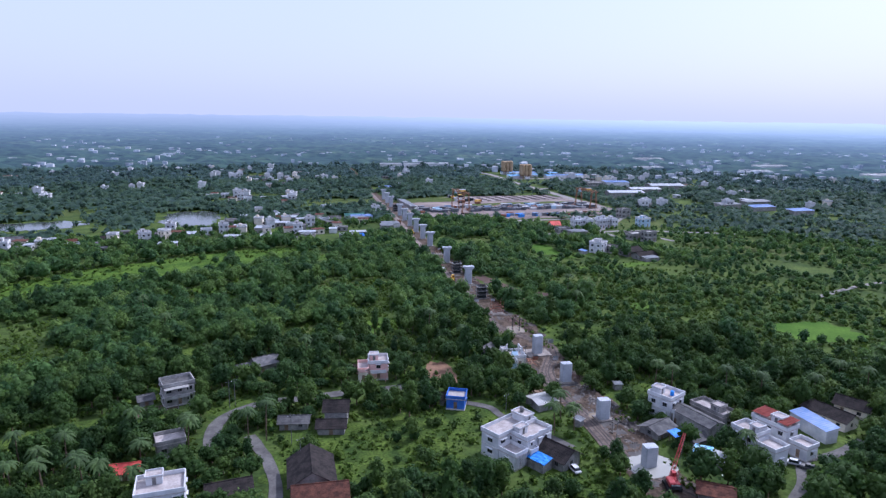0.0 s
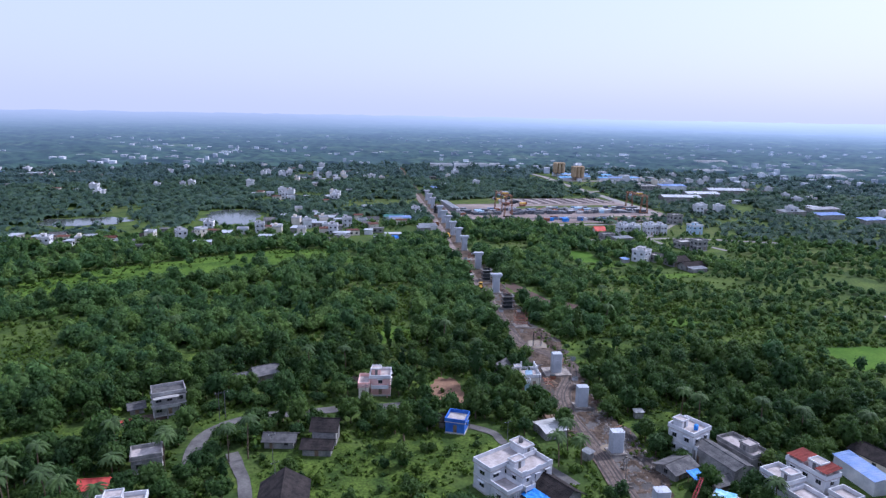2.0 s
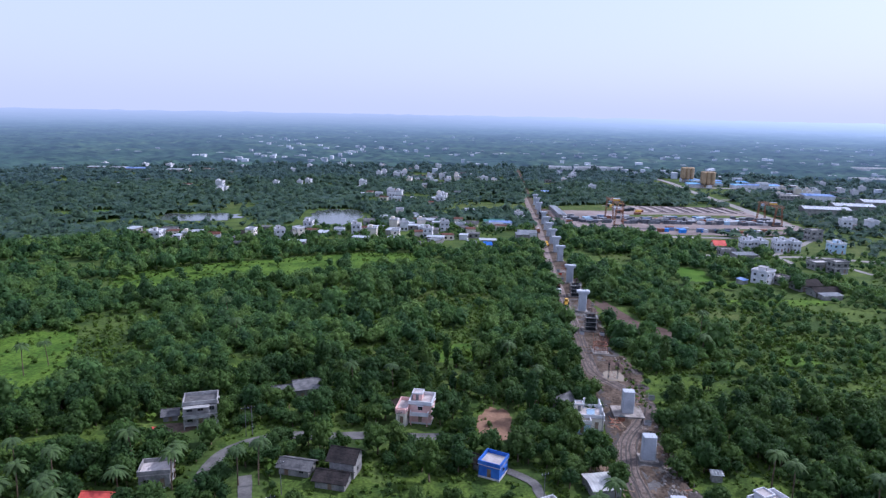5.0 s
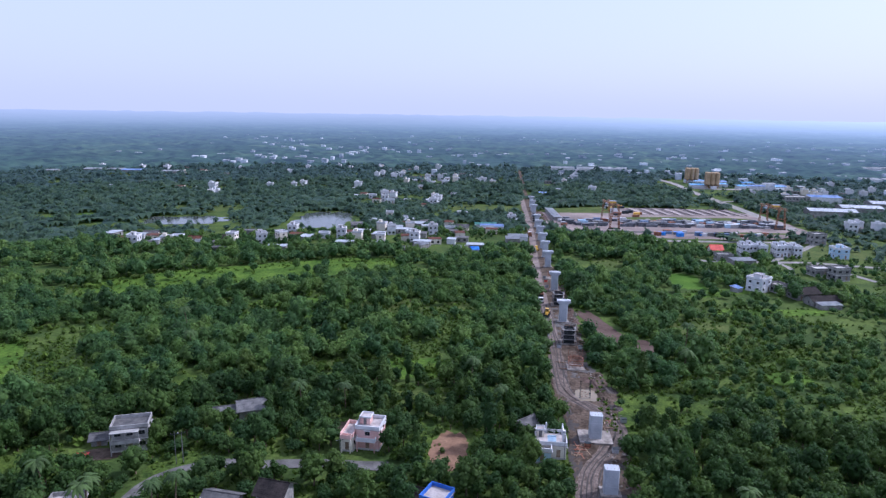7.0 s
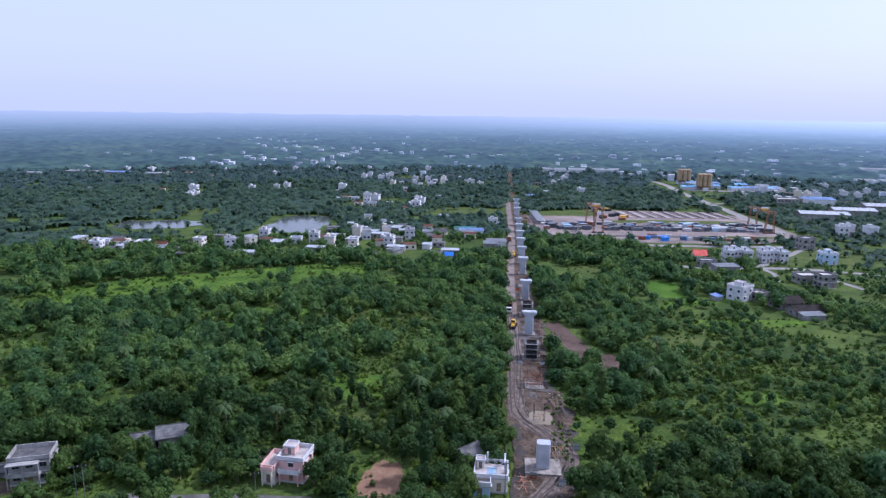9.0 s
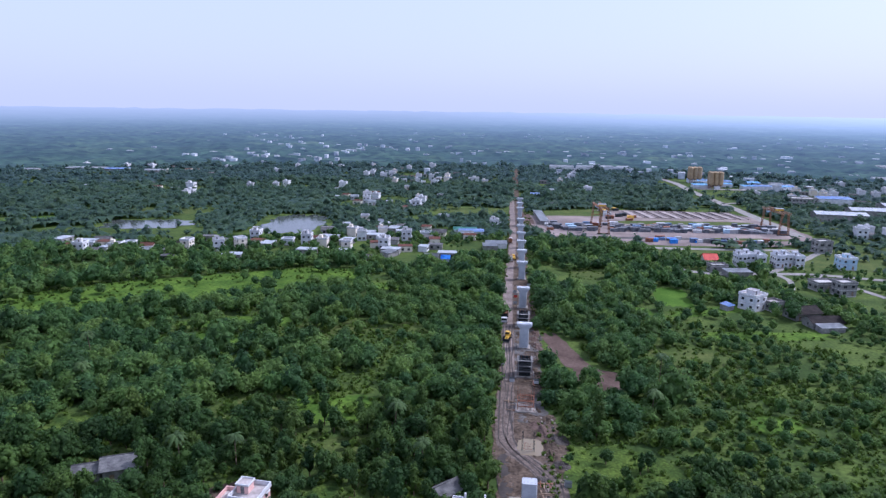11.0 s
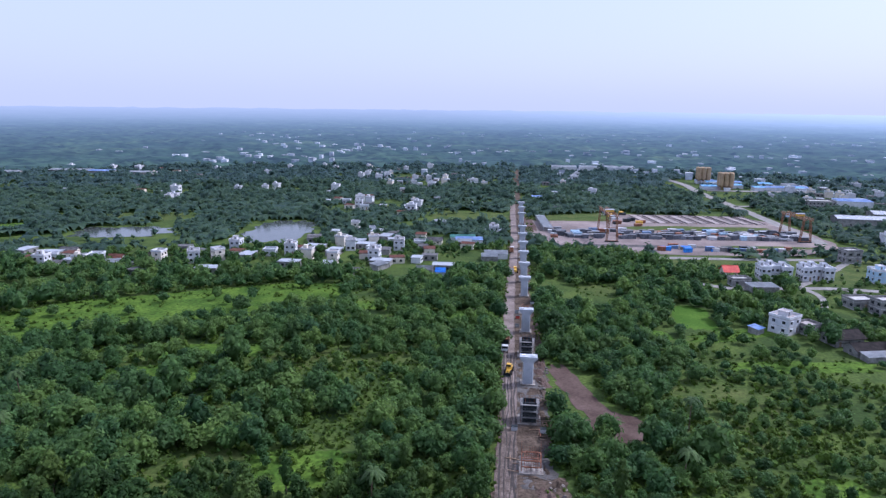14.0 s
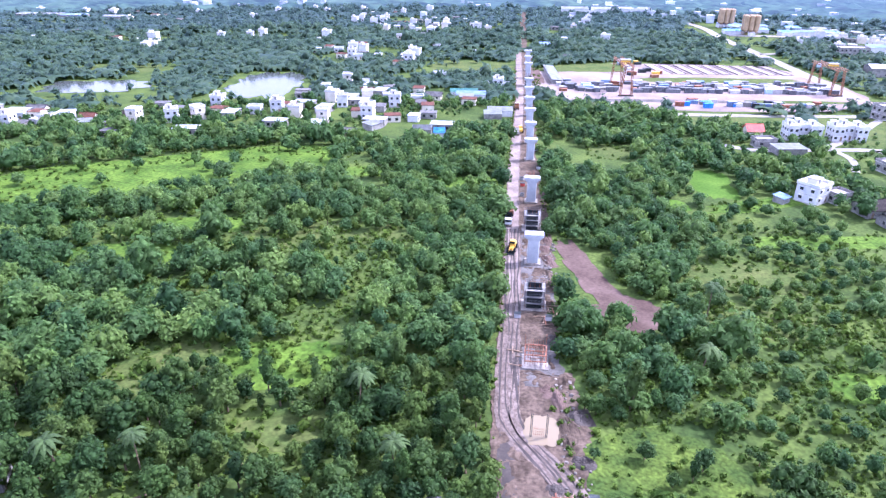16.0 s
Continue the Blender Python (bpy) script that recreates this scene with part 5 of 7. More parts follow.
def pier(s, top, capped, slab=(2.3, 2.0), label="pale concrete viaduct pier"):
    root = thing("pier", label, "pier", Matrix.Translation(on_line(s, 0)) @ pose(0, 0, 0, 0, 0, 12.55), "viaduct piers")
    box_part("footing", root, mud_slab_mat, -slab[0], slab[0], -slab[1], slab[1], -0.5, 0.6 if s > -20 else 0.1)
    bm = bmesh.new()
    pier_stem(bm, top - (2.0 if capped else 0))
    part("stem", bm, concrete_mat, root)
    if capped:
        bm = bmesh.new()
        chamfered(bm, 1.62, 1.3, 0.28, top - 2.0, top - 0.9, 2.75, 1.42)
        chamfered(bm, 2.75, 1.42, 0.2, top - 0.9, top - 0.12)
        part("pier_cap", bm, concrete_mat, root)
        bm = bmesh.new()
        for px in (-1.5, 1.5):
            box(bm, px - 0.55, px + 0.55, -0.6, 0.6, top - 0.12, top + 0.14)
        part("bearing_plinth", bm, white_mat, root)
    else:
        for px in (-1.2, -0.4, 0.4, 1.2):
            for py in (-0.9, 0.9):
                bm = bmesh.new()
                bar(bm, (px, py, top), (px, py, top + 0.35), 0.03)
                part("starter_bar", bm, rust_steel_mat, root)
    return root


for s, top in ((-25, 5.4), (0, 6.2), (26.4, 6.6)):
    pier(s, top, False, label="pale concrete pier stem without its cap")
pier(52, 7.0, False, slab=(4.3, 3.6), label="pale concrete pier stem on a broad square footing")
for s in (150.3, 199, 248, 273.5, 300, 326, 352, 378):
    pier(s, 9.6 if s < 260 else 10.2, True, label="pale concrete pier with a flared cap")
for s in (431, 459, 486):
    pier(s, 10.4, True, label="pale concrete pier with a flared cap")


def shuttered_pier(s, top, label):
    """A pier inside dark steel shuttering with working decks and guard rails."""
    root = thing("shuttered_pier", label, "pier", Matrix.Translation(on_line(s, 0)) @ pose(0, 0, 0, 0, 0, 12.55), "piers under construction")
    box_part("footing", root, mud_slab_mat, -3.2, 3.2, -2.8, 2.8, -0.5, 0.35)
    bm = bmesh.new()
    for z in (0.35, 2.3, 4.25):
        z1 = min(z + 1.9, top)
        for x0, x1, y0, y1 in ((-1.8, 1.8, -1.5, -1.35), (-1.8, 1.8, 1.35, 1.5), (-1.8, -1.65, -1.35, 1.35), (1.65, 1.8, -1.35, 1.35)):
            box(bm, x0, x1, y0, y1, z, z1)
        for k in range(7):
            x = -1.8 + 0.6 * k
            for y in (-1.62, 1.5):
                box(bm, x - 0.05, x + 0.05, y, y + 0.12, z, z1)
    part("shutter", bm, dark_steel_mat, root)
    for z in (1.9, 3.7, top - 0.6):
        bm = bmesh.new()
        for x0, x1, y0, y1 in ((-2.6, 2.6, -2.35, -1.66), (-2.6, 2.6, 1.66, 2.35), (-2.6, -1.82, -1.66, 1.66), (1.82, 2.6, -1.66, 1.66)):
            box(bm, x0, x1, y0, y1, z, z + 0.12)
        deck = part("working_deck", bm, grey_wall_mat, root, "pale plank working deck")
        for a, b in (((-2.55, -2.3), (2.55, -2.3)), ((2.55, -2.3), (2.55, 2.3)), ((2.55, 2.3), (-2.55, 2.3)), ((-2.55, 2.3), (-2.55, -2.3))):
            bm = bmesh.new()
            for h in (0.55, 1.05):
                bar(bm, (*a, z + h), (*b, z + h), 0.035)
            for k in range(4):
                q = Vector(a).lerp(Vector(b), k / 4)
                bar(bm, (q.x, q.y, z + 0.1), (q.x, q.y, z + 1.05), 0.035)
            part("guard_rail", bm, frame_mat, deck)
    for px, py in ((-2.4, -2.1), (2.4, -2.1), (2.4, 2.1), (-2.4, 2.1)):
        bm = bmesh.new()
        bar(bm, (px, py, 0.1), (px, py, top), 0.06)
        part("standard", bm, rust_steel_mat, root)
    for px in (-1.2, 0, 1.2):
        for py in (-1, 1):
            bm = bmesh.new()
            bar(bm, (px, py, 0.3), (px, py, top + 0.6), 0.04)
            part("rebar", bm, rust_steel_mat, root)
    return root


shuttered_pier(125.5, 6.2, "pier in dark steel shuttering with working decks")
shuttered_pier(175.0, 6.0, "pier in dark steel shuttering with working decks")
shuttered_pier(404.5, 7.0, "far pier in dark steel shuttering")


def lattice(bm, a, b, w0, w1, n, r):
    """A square lattice boom from a to b."""
    a, b = Vector(a), Vector(b)
    m = (b - a).to_track_quat("Z", "Y").to_matrix()
    ln = (b - a).length
    corner = lambda k, q: a + m @ Vector(((-1, 1, 1, -1)[k] * (w0 + (w1 - w0) * q), (-1, -1, 1, 1)[k] * (w0 + (w1 - w0) * q), ln * q))
    for k in range(4):
        bar(bm, corner(k, 0), corner(k, 1), r)
        for i in range(n):
            bar(bm, corner(k, i / n), corner((k + 1) % 4, (i + 1) / n), r * 0.7)


def rebar_cage(s, top, hx, hy, label, decks=True):
    """A rusty reinforcement cage on its footing, with tube scaffold."""
    root = thing("rebar_cage", label, "rebar cage", Matrix.Translation(on_line(s, 0)) @ pose(0, 0, 0, 0, 0, 12.55), "piers under construction")
    box_part("footing", root, mud_slab_mat, -2.9, 2.9, -3.0, 2.4, -0.5, 0.4)
    n = 6
    for k in range(n + 1):
        for y in (-hy, hy):
            bm = bmesh.new()
            bar(bm, (-hx + 2 * hx * k / n, y, 0.3), (-hx + 2 * hx * k / n, y, top), 0.045)
            part("rebar", bm, rust_steel_mat, root)
    for z in (1.0, 2.0, 3.0, 3.9):
        if z > top:
            break
        bm = bmesh.new()
        for a, b in (((-hx, -hy), (hx, -hy)), ((hx, -hy), (hx, hy)), ((hx, hy), (-hx, hy)), ((-hx, hy), (-hx, -hy))):
            bar(bm, (*a, z), (*b, z), 0.045)
        part("hoop", bm, rust_steel_mat, root)
    if decks:
        for px, py in ((-2.3, -2.0), (2.3, -2.0), (2.3, 2.0), (-2.3, 2.0)):
            bm = bmesh.new()
            bar(bm, (px, py, 0.3), (px, py, top + 0.8), 0.07)
            part("standard", bm, rust_steel_mat, root)
        for z in (1.6, 3.2):
            bm = bmesh.new()
            for a, b in (((-2.3, -2.0), (2.3, -2.0)), ((2.3, -2.0), (2.3, 2.0)), ((2.3, 2.0), (-2.3, 2.0)), ((-2.3, 2.0), (-2.3, -2.0))):
                bar(bm, (*a, z), (*b, z), 0.14)
            part("ledger", bm, rust_steel_mat, root)
    return root


rebar_cage(101, 5.2, 1.6, 1.3, "rusty rebar cage with tube scaffold on a footing")
cage = thing("rebar_cage", "two dark rebar columns rising from a muddy pool", "rebar cage", Matrix.Translation(on_line(76.8, 0.3)) @ pose(0, 0, 0, 0, 0, 12.55), "piers under construction")
for px in (-1.45, 1.45):
    bm = bmesh.new()
    lattice(bm, (px, 0, -0.3), (px, 0, 5.6), 0.16, 0.16, 14, 0.04)
    part("rebar_column", bm, dark_steel_mat, cage)
for k in range(8):
    bm = bmesh.new()
    bar(bm, (-1.3 + 0.37 * k, 0, -0.2), (-1.3 + 0.37 * k, 0, 2.4 + 0.3 * math.sin(k)), 0.03)
    part("rebar", bm, rust_steel_mat, cage)
for z in (0.7, 1.4, 2.1):
    bm = bmesh.new()
    bar(bm, (-1.3, 0.06, z), (1.3, 0.06, z), 0.025)
    part("tie_bar", bm, rust_steel_mat, cage)
rebar_cage(223.5, 3.4, 1.5, 1.2, "rusty rebar cage on a footing", decks=False)


# ---- machines ----
p = on_line(-35, 0.2)
crane = thing("crawler_crane", "red crawler crane with a lattice boom", "crane", pose(p.x, p.y, 0.2, 0, 0, 0))
for sx in (-1.3, 1.3):
    bm = bmesh.new()
    box(bm, sx - 0.35, sx + 0.35, -2.3, 2.3, 0.0, 0.9)
    bmesh.ops.bevel(bm, geom=[e for e in bm.edges if abs(e.verts[0].co.x - e.verts[1].co.x) > 0.5], offset=0.4, segments=3, affect="EDGES")
    part("crawler_track", bm, tyre_mat, crane)
box_part("carbody", crane, dark_steel_mat, -0.94, 0.94, -1.2, 1.2, 0.4, 1.1)
bm = bmesh.new()
box(bm, -1.15, 1.15, -2.0, 1.4, 1.15, 2.1)
bmesh.ops.bevel(bm, geom=bm.edges[:], offset=0.12, segments=2, affect="EDGES")
part("upper_house", bm, crane_red_mat, crane)
cab = box_part("cab", crane, crane_red_mat, 0.35, 1.3, 1.42, 2.6, 1.15, 2.9)
box_part("cab_window", cab, glass_mat, 0.42, 1.23, 2.602, 2.62, 1.8, 2.7)
box_part("counterweight", crane, dark_steel_mat, -1.1, 1.1, -2.8, -2.02, 1.2, 2.0)
bm = bmesh.new()
lattice(bm, (0, 1.45, 1.7), (5.6, 9.6, 8.6), 0.38, 0.26, 13, 0.05)
part("boom", bm, crane_red_mat, crane)
bm = bmesh.new()
lattice(bm, (0, -1.2, 2.5), (0.4, -1.8, 5.2), 0.35, 0.2, 3, 0.05)
part("gantry_mast", bm, crane_red_mat, crane)
bm = bmesh.new()
bar(bm, (0.4, -1.8, 5.2), (5.5, 9.4, 8.6), 0.025)
bar(bm, (5.6, 9.7, 8.4), (5.6, 9.7, 3.0), 0.025)
part("hoist_rope", bm, dark_steel_mat, crane)


def wheel_at(root, x, y, r, w):
    bm = bmesh.new()
    tube(bm, 0, 0, -w / 2, w / 2, r, r, 16)
    bmesh.ops.rotate(bm, verts=bm.verts[:], matrix=Matrix.Rotation(math.pi / 2, 3, "Y"))
    bmesh.ops.translate(bm, verts=bm.verts[:], vec=(x, y, r))
    wh = part("wheel", bm, tyre_mat, root)
    bm = bmesh.new()
    tube(bm, 0, 0, -w / 2 - 0.02, w / 2 + 0.02, r * 0.5, r * 0.5, 10)
    bmesh.ops.rotate(bm, verts=bm.verts[:], matrix=Matrix.Rotation(math.pi / 2, 3, "Y"))
    bmesh.ops.translate(bm, verts=bm.verts[:], vec=(x, y, r))
    part("rim", bm, frame_mat, wh)


def loader(s, v, turn, label):
    """A yellow wheel loader with cab, arms and bucket."""
    p = on_line(s, v)
    root = thing("wheel_loader", label, "loader", pose(p.x, p.y, 0.2, 0, 0, 12.55 + turn))
    bm = bmesh.new()
    box(bm, -0.85, 0.85, -2.6, -0.3, 0.75, 2.0)
    box(bm, -0.6, 0.6, -0.3, 1.7, 0.7, 1.4)
    bmesh.ops.bevel(bm, geom=bm.edges[:], offset=0.1, segments=2, affect="EDGES")
    part("chassis", bm, yellow_mat, root)
    cab_ = box_part("cab", root, yellow_mat, -0.7, 0.7, -0.9, 0.55, 2.0, 3.1)
    box_part("cab_glass", cab_, glass_mat, -0.72, 0.72, -0.75, 0.57, 2.25, 2.9)
    bm = bmesh.new()
    for x in (-0.45, 0.45):
        bar(bm, (x, 0.9, 1.5), (x, 3.0, 0.7), 0.13)
    part("lift_arm", bm, yellow_mat, root)
    bm = bmesh.new()
    box(bm, -1.25, 1.25, 2.9, 3.0, 0.1, 1.1)
    box(bm, -1.25, 1.25, 3.0, 3.9, 0.1, 0.2)
    for x in (-1.25, 1.15):
        box(bm, x, x + 0.1, 3.0, 3.7, 0.2, 0.9)
    part("bucket", bm, dark_steel_mat, root)
    for x in (-1.05, 1.05):
        for y in (-1.7, 1.2):
            wheel_at(root, x, y, 0.72, 0.5)
    return root


def truck(s, v, turn, cab_mat, tub_mat, label):
    """A tipper lorry."""
    p = on_line(s, v)
    root = thing("tipper_truck", label, "truck", pose(p.x, p.y, 0.2, 0, 0, 12.55 + turn))
    box_part("chassis", root, dark_steel_mat, -0.5, 0.5, -3.6, 3.4, 0.75, 1.0)
    bm = bmesh.new()
    box(bm, -1.15, 1.15, 2.0, 3.7, 0.95, 2.8)
    bmesh.ops.bevel(bm, geom=bm.edges[:], offset=0.12, segments=2, affect="EDGES")
    cab_ = part("cab", bm, cab_mat, root)
    box_part("windscreen", cab_, glass_mat, -1.0, 1.0, 3.7, 3.72, 1.8, 2.6)
    bm = bmesh.new()
    for x0, x1, y0, y1, z0, z1 in ((-1.2, 1.2, -3.7, 1.8, 1.1, 1.25), (-1.2, -1.1, -3.7, 1.8, 1.25, 2.4), (1.1, 1.2, -3.7, 1.8, 1.25, 2.4), (-1.1, 1.1, 1.7, 1.8, 1.25, 2.7), (-1.1, 1.1, -3.7, -3.6, 1.25, 2.3)):
        box(bm, x0, x1, y0, y1, z0, z1)
    part("tipping_body", bm, tub_mat, root)
    for x in (-1.0, 1.0):
        for y in (-2.6, -1.4, 2.6):
            wheel_at(root, x, y, 0.5, 0.32)
    return root


loader(158, -6.0, 170, "yellow wheel loader on the gravel pad")
truck(178.5, -7.6, 180, white_mat, dark_steel_mat, "white-cabbed tipper truck on the haul track")
truck(187, -7.2, 0, orange_mat, orange_mat, "orange tipper truck on the haul track")
truck(288, -6.0, 0, orange_mat, slab_mat, "orange-cabbed tipper truck on the haul track")
loader(292, -4.4, 10, "yellow wheel loader beside the piers")
truck(340, -6.5, 0, white_mat, orange_mat, "white-cabbed tipper truck on the haul track")


def parked_car(x, y, turn, mat_, label):
    root = thing("car", label, "car", pose(x, y, 0.16, 0, 0, turn))
    bm = bmesh.new()
    box(bm, -0.85, 0.85, -2.0, 2.0, 0.3, 0.85)
    bmesh.ops.bevel(bm, geom=bm.edges[:], offset=0.14, segments=2, affect="EDGES")
    part("body", bm, mat_, root)
    bm = bmesh.new()
    vs = box(bm, -0.75, 0.75, -1.5, 0.9, 0.83, 1.42)
    for v in vs[4:]:
        v.co.x *= 0.82
        v.co.y = v.co.y * 0.75
    cabin = part("cabin", bm, glass_mat, root)
    box_part("roof", cabin, mat_, -0.6, 0.6, -1.1, 0.66, 1.42, 1.47)
    for x_ in (-0.8, 0.8):
        for y_ in (-1.25, 1.25):
            wheel_at(root, x_, y_, 0.31, 0.2)


parked_car(86.7, 145.5, 60, white_mat, "white hatchback parked on a house lane")
parked_car(32.2, 141.0, 20, white_mat, "white car parked under trees")
parked_car(89.5, 143.2, 50, frame_mat, "dark car parked on a house lane")

# ---- casting yard ----
def gantry(p, q, span, high, label):
    """An orange rail gantry crane: two braced legs a side, twin girders, trolley and cab."""
    c = YARD @ Vector((p, q, 0))
    root = thing("gantry_crane", label, "gantry crane", pose(c.x, c.y, 0.1, 0, 0, 17), "gantry cranes")
    for sy in (0, span):
        for sx in (-3.5, 3.5):
            bm = bmesh.new()
            lattice(bm, (sx, sy, 0.6), (sx * 0.6, sy, high), 0.45, 0.5, 8, 0.13)
            part("leg", bm, orange_mat, root)
        bm = bmesh.new()
        for z in (0.8, high * 0.55):
            k = 1 - 0.4 * (z - 0.6) / (high - 0.6)
            bar(bm, (-3.5 * k, sy, z), (3.5 * k, sy, z), 0.25)
        part("tie_beam", bm, orange_mat, root)
    for sx in (-2.1, 2.1):
        bm = bmesh.new()
        lattice(bm, (sx, -3, high + 0.7), (sx, span + 3, high + 0.7), 0.6, 0.6, 16, 0.13)
        part("girder", bm, orange_mat, root)
    box_part("trolley", root, yellow_mat, -2.4, 2.4, span * 0.3, span * 0.3 + 3, high + 1.35, high + 2.4)
    box_part("trolley_roof", root, sheet_mat, -2.8, 2.8, span * 0.3 - 0.4, span * 0.3 + 3.4, high + 2.8, high + 2.95)
    for sx in (-2.2, 2.2):
        box_part("trolley_post", root, yellow_mat, sx - 0.1, sx + 0.1, span * 0.3 + 1.4, span * 0.3 + 1.6, high + 2.4, high + 2.8)
    box_part("cab", root, pale_blue_mat, -1, 1, span - 2.4, span - 0.6, high - 2.2, high + 0.09)
    for sy in (0, span):
        box_part("bogie", root, dark_steel_mat, -4.6, 4.6, sy - 0.5, sy + 0.5, 0, 0.6)


gantry(43, 30, 30, 17, "tall orange gantry crane over the casting yard")
gantry(171, 38, 28, 15, "orange gantry crane at the yard's far end")
ry = random.Random(8)
# long pale casting beds with dark gaps
bed_mat = surface("dusty_bed_slab", (0.22, 0.19, 0.175), (0.34, 0.295, 0.275), 0.2, 0.9, fine=1.5, spread=0.15, per_object=0.2)
for k in range(9):
    c = YARD @ Vector((86 + 10.5 * k, 122, 0))
    bed = thing("casting_bed", "long pale concrete casting bed", "casting bed", pose(c.x, c.y, 0.11, 0, 0, 17 + 6), "casting beds")
    box_part("bed_slab", bed, bed_mat, -3.1, 3.1, -18, 18, 0, 0.35)
    for x in (-3.3, 3.12):
        box_part("side_rail", bed, bed_mat, x, x + 0.18, -18, 18, 0, 0.8)
    box_part("sunk_floor", bed, brown_mat, 3.6, 5.2, -18, 18, 0, 0.06)
c = YARD @ Vector((6, 91, 0))
sheet_shed("store", "long low store with a white sheet roof", c.x, c.y, 17 + 90, 54, 6.5, 2.6, 3.2, grey_wall_mat, sheet_mat)
c = YARD @ Vector((0, 91, 0))
blob("earth_bank", brown_mat, c.x - 5, c.y, 28, 4, 107, 0.2, "dark earth bank beside the yard", "bank", 0.2)


def stack_box(p, q, w, d, h, mat_, name_, label_, cat, turn=0.0):
    c = YARD @ Vector((p, q, 0))
    root = thing(name_, label_, cat, pose(c.x, c.y, 0.11, 0, 0, 17 + turn), cat + "s of the yard")
    bm = bmesh.new()
    edge = []
    for (xa, ya), (xb, yb) in zip(((-w / 2, -d / 2), (w / 2, -d / 2), (w / 2, d / 2), (-w / 2, d / 2)), ((w / 2, -d / 2), (w / 2, d / 2), (-w / 2, d / 2), (-w / 2, -d / 2))):
        n = 2 * max(2, int(math.hypot(xb - xa, yb - ya) / 1.0))
        for k in range(n):
            f, inn = k / n, (0.0 if k % 2 == 0 else 0.12)
            x, y = xa + (xb - xa) * f, ya + (yb - ya) * f
            edge.append((x * (1 - inn / w * 2) if xa == xb else x, y * (1 - inn / d * 2) if ya == yb else y))
    lo, hi = [[bm.verts.new((x, y, z)) for x, y in edge] for z in (0, h)]
    for k in range(len(edge)):
        j = (k + 1) % len(edge)
        bm.faces.new((lo[k], lo[j], hi[j], hi[k]))
    bm.faces.new(hi)
    part("body", bm, mat_, root)
    box_part("top_sheet", root, sheet_mat if mat_ in (yard_steel_mat, grey_wall_mat) and ry.random() < 0.12 else mat_, -w / 2 - 0.15, w / 2 + 0.15, -d / 2 - 0.15, d / 2 + 0.15, h, h + 0.12)


for p in range(8, 178, 5):
    for q in (43, 48.5, 54, 60, 66):
        if ry.random() < 0.16 or abs(p - 45) < 4 and q < 62:
            continue
        kind_ = ry.random()
        if kind_ < 0.5:
            stack_box(p + ry.uniform(-1.5, 1.5), q + ry.uniform(-1.5, 1.5), ry.uniform(3.5, 6.5), ry.uniform(2.4, 3.6), ry.uniform(1.6, 3.2), yard_steel_mat, "shutter_stack", "stack of dusty grey steel shutters", "stack", ry.uniform(-6, 6))
        elif kind_ < 0.6:
            stack_box(p + ry.uniform(-1.5, 1.5), q, 6.0, 2.5, 2.6, ry.choice((yard_blue_mat, yard_blue_mat, pale_blue_mat, yard_steel_mat)), "container", "blue site container in the casting yard", "container", ry.uniform(-3, 3))
        elif kind_ < 0.66:
            stack_box(p, q, 6.0, 2.8, 2.8, ry.choice((white_mat, pale_blue_mat, block_mat)), "site_cabin", "pale site cabin in the casting yard", "cabin", ry.uniform(-3, 3))
        else:
            stack_box(p + ry.uniform(-1, 1), q, ry.uniform(3, 5.5), ry.uniform(2, 4), ry.uniform(1.2, 2.4), ry.choice((block_mat, grey_wall_mat, rust_steel_mat)), "segment_stack", "stack of grey cast concrete segments", "stack", ry.uniform(-8, 8))
for k in range(26):
    p, q = ry.uniform(66, 150), ry.uniform(2, 16)
    stack_box(p, q, ry.uniform(3, 6.5), 2.5, ry.uniform(1.4, 2.8), ry.choice((yard_blue_mat, tarp_mat, dark_steel_mat, rust_steel_mat, block_mat, grey_wall_mat)), "container", "blue and rusty site container by the yard lane", "container", ry.uniform(-10, 10))
for k in range(14):
    stack_box(ry.uniform(60, 82), ry.uniform(84, 150), ry.uniform(3, 7), 2.5, ry.uniform(1.2, 2.8), ry.choice((dark_steel_mat, rust_steel_mat, yellow_mat, block_mat)), "segment_stack", "stack of grey cast concrete segments", "stack", ry.uniform(-20, 20))


def batching_plant(x, y, n, label):
    """A cluster of yellow silos on legs with a walkway."""
    root = thing("batching_plant", label, "silo plant", pose(x, y, 0, 0, 0, 15))
    spot(x, y, 14)
    for i in range(n):
        px, py = (i % 3) * 5.4 - 5.4, (i // 3) * 5.4 - 2.7
        bm = bmesh.new()
        tube(bm, px, py, 3.2, 5.2, 0.6, 2.5, 16)
        tube(bm, px, py, 5.2, 18.5, 2.5, 2.5, 16)
        tube(bm, px, py, 18.5, 19.6, 2.5, 0.8, 16)
        silo = part("silo", bm, plant_mat, root)
        for a in range(4):
            lx, ly = px + 2.0 * math.cos(a * math.pi / 2 + 0.785), py + 2.0 * math.sin(a * math.pi / 2 + 0.785)
            bm = bmesh.new()
            bar(bm, (lx, ly, -0.3), (lx, ly, 5.6), 0.18)
            part("leg", bm, rust_steel_mat, silo)
    box_part("walkway", root, dark_steel_mat, -8.2, 8.2, -0.5, 0.5, 19.6, 19.75)
    box_part("control_cabin", root, white_mat, -3, 3, -9, -6, -0.2, 3)


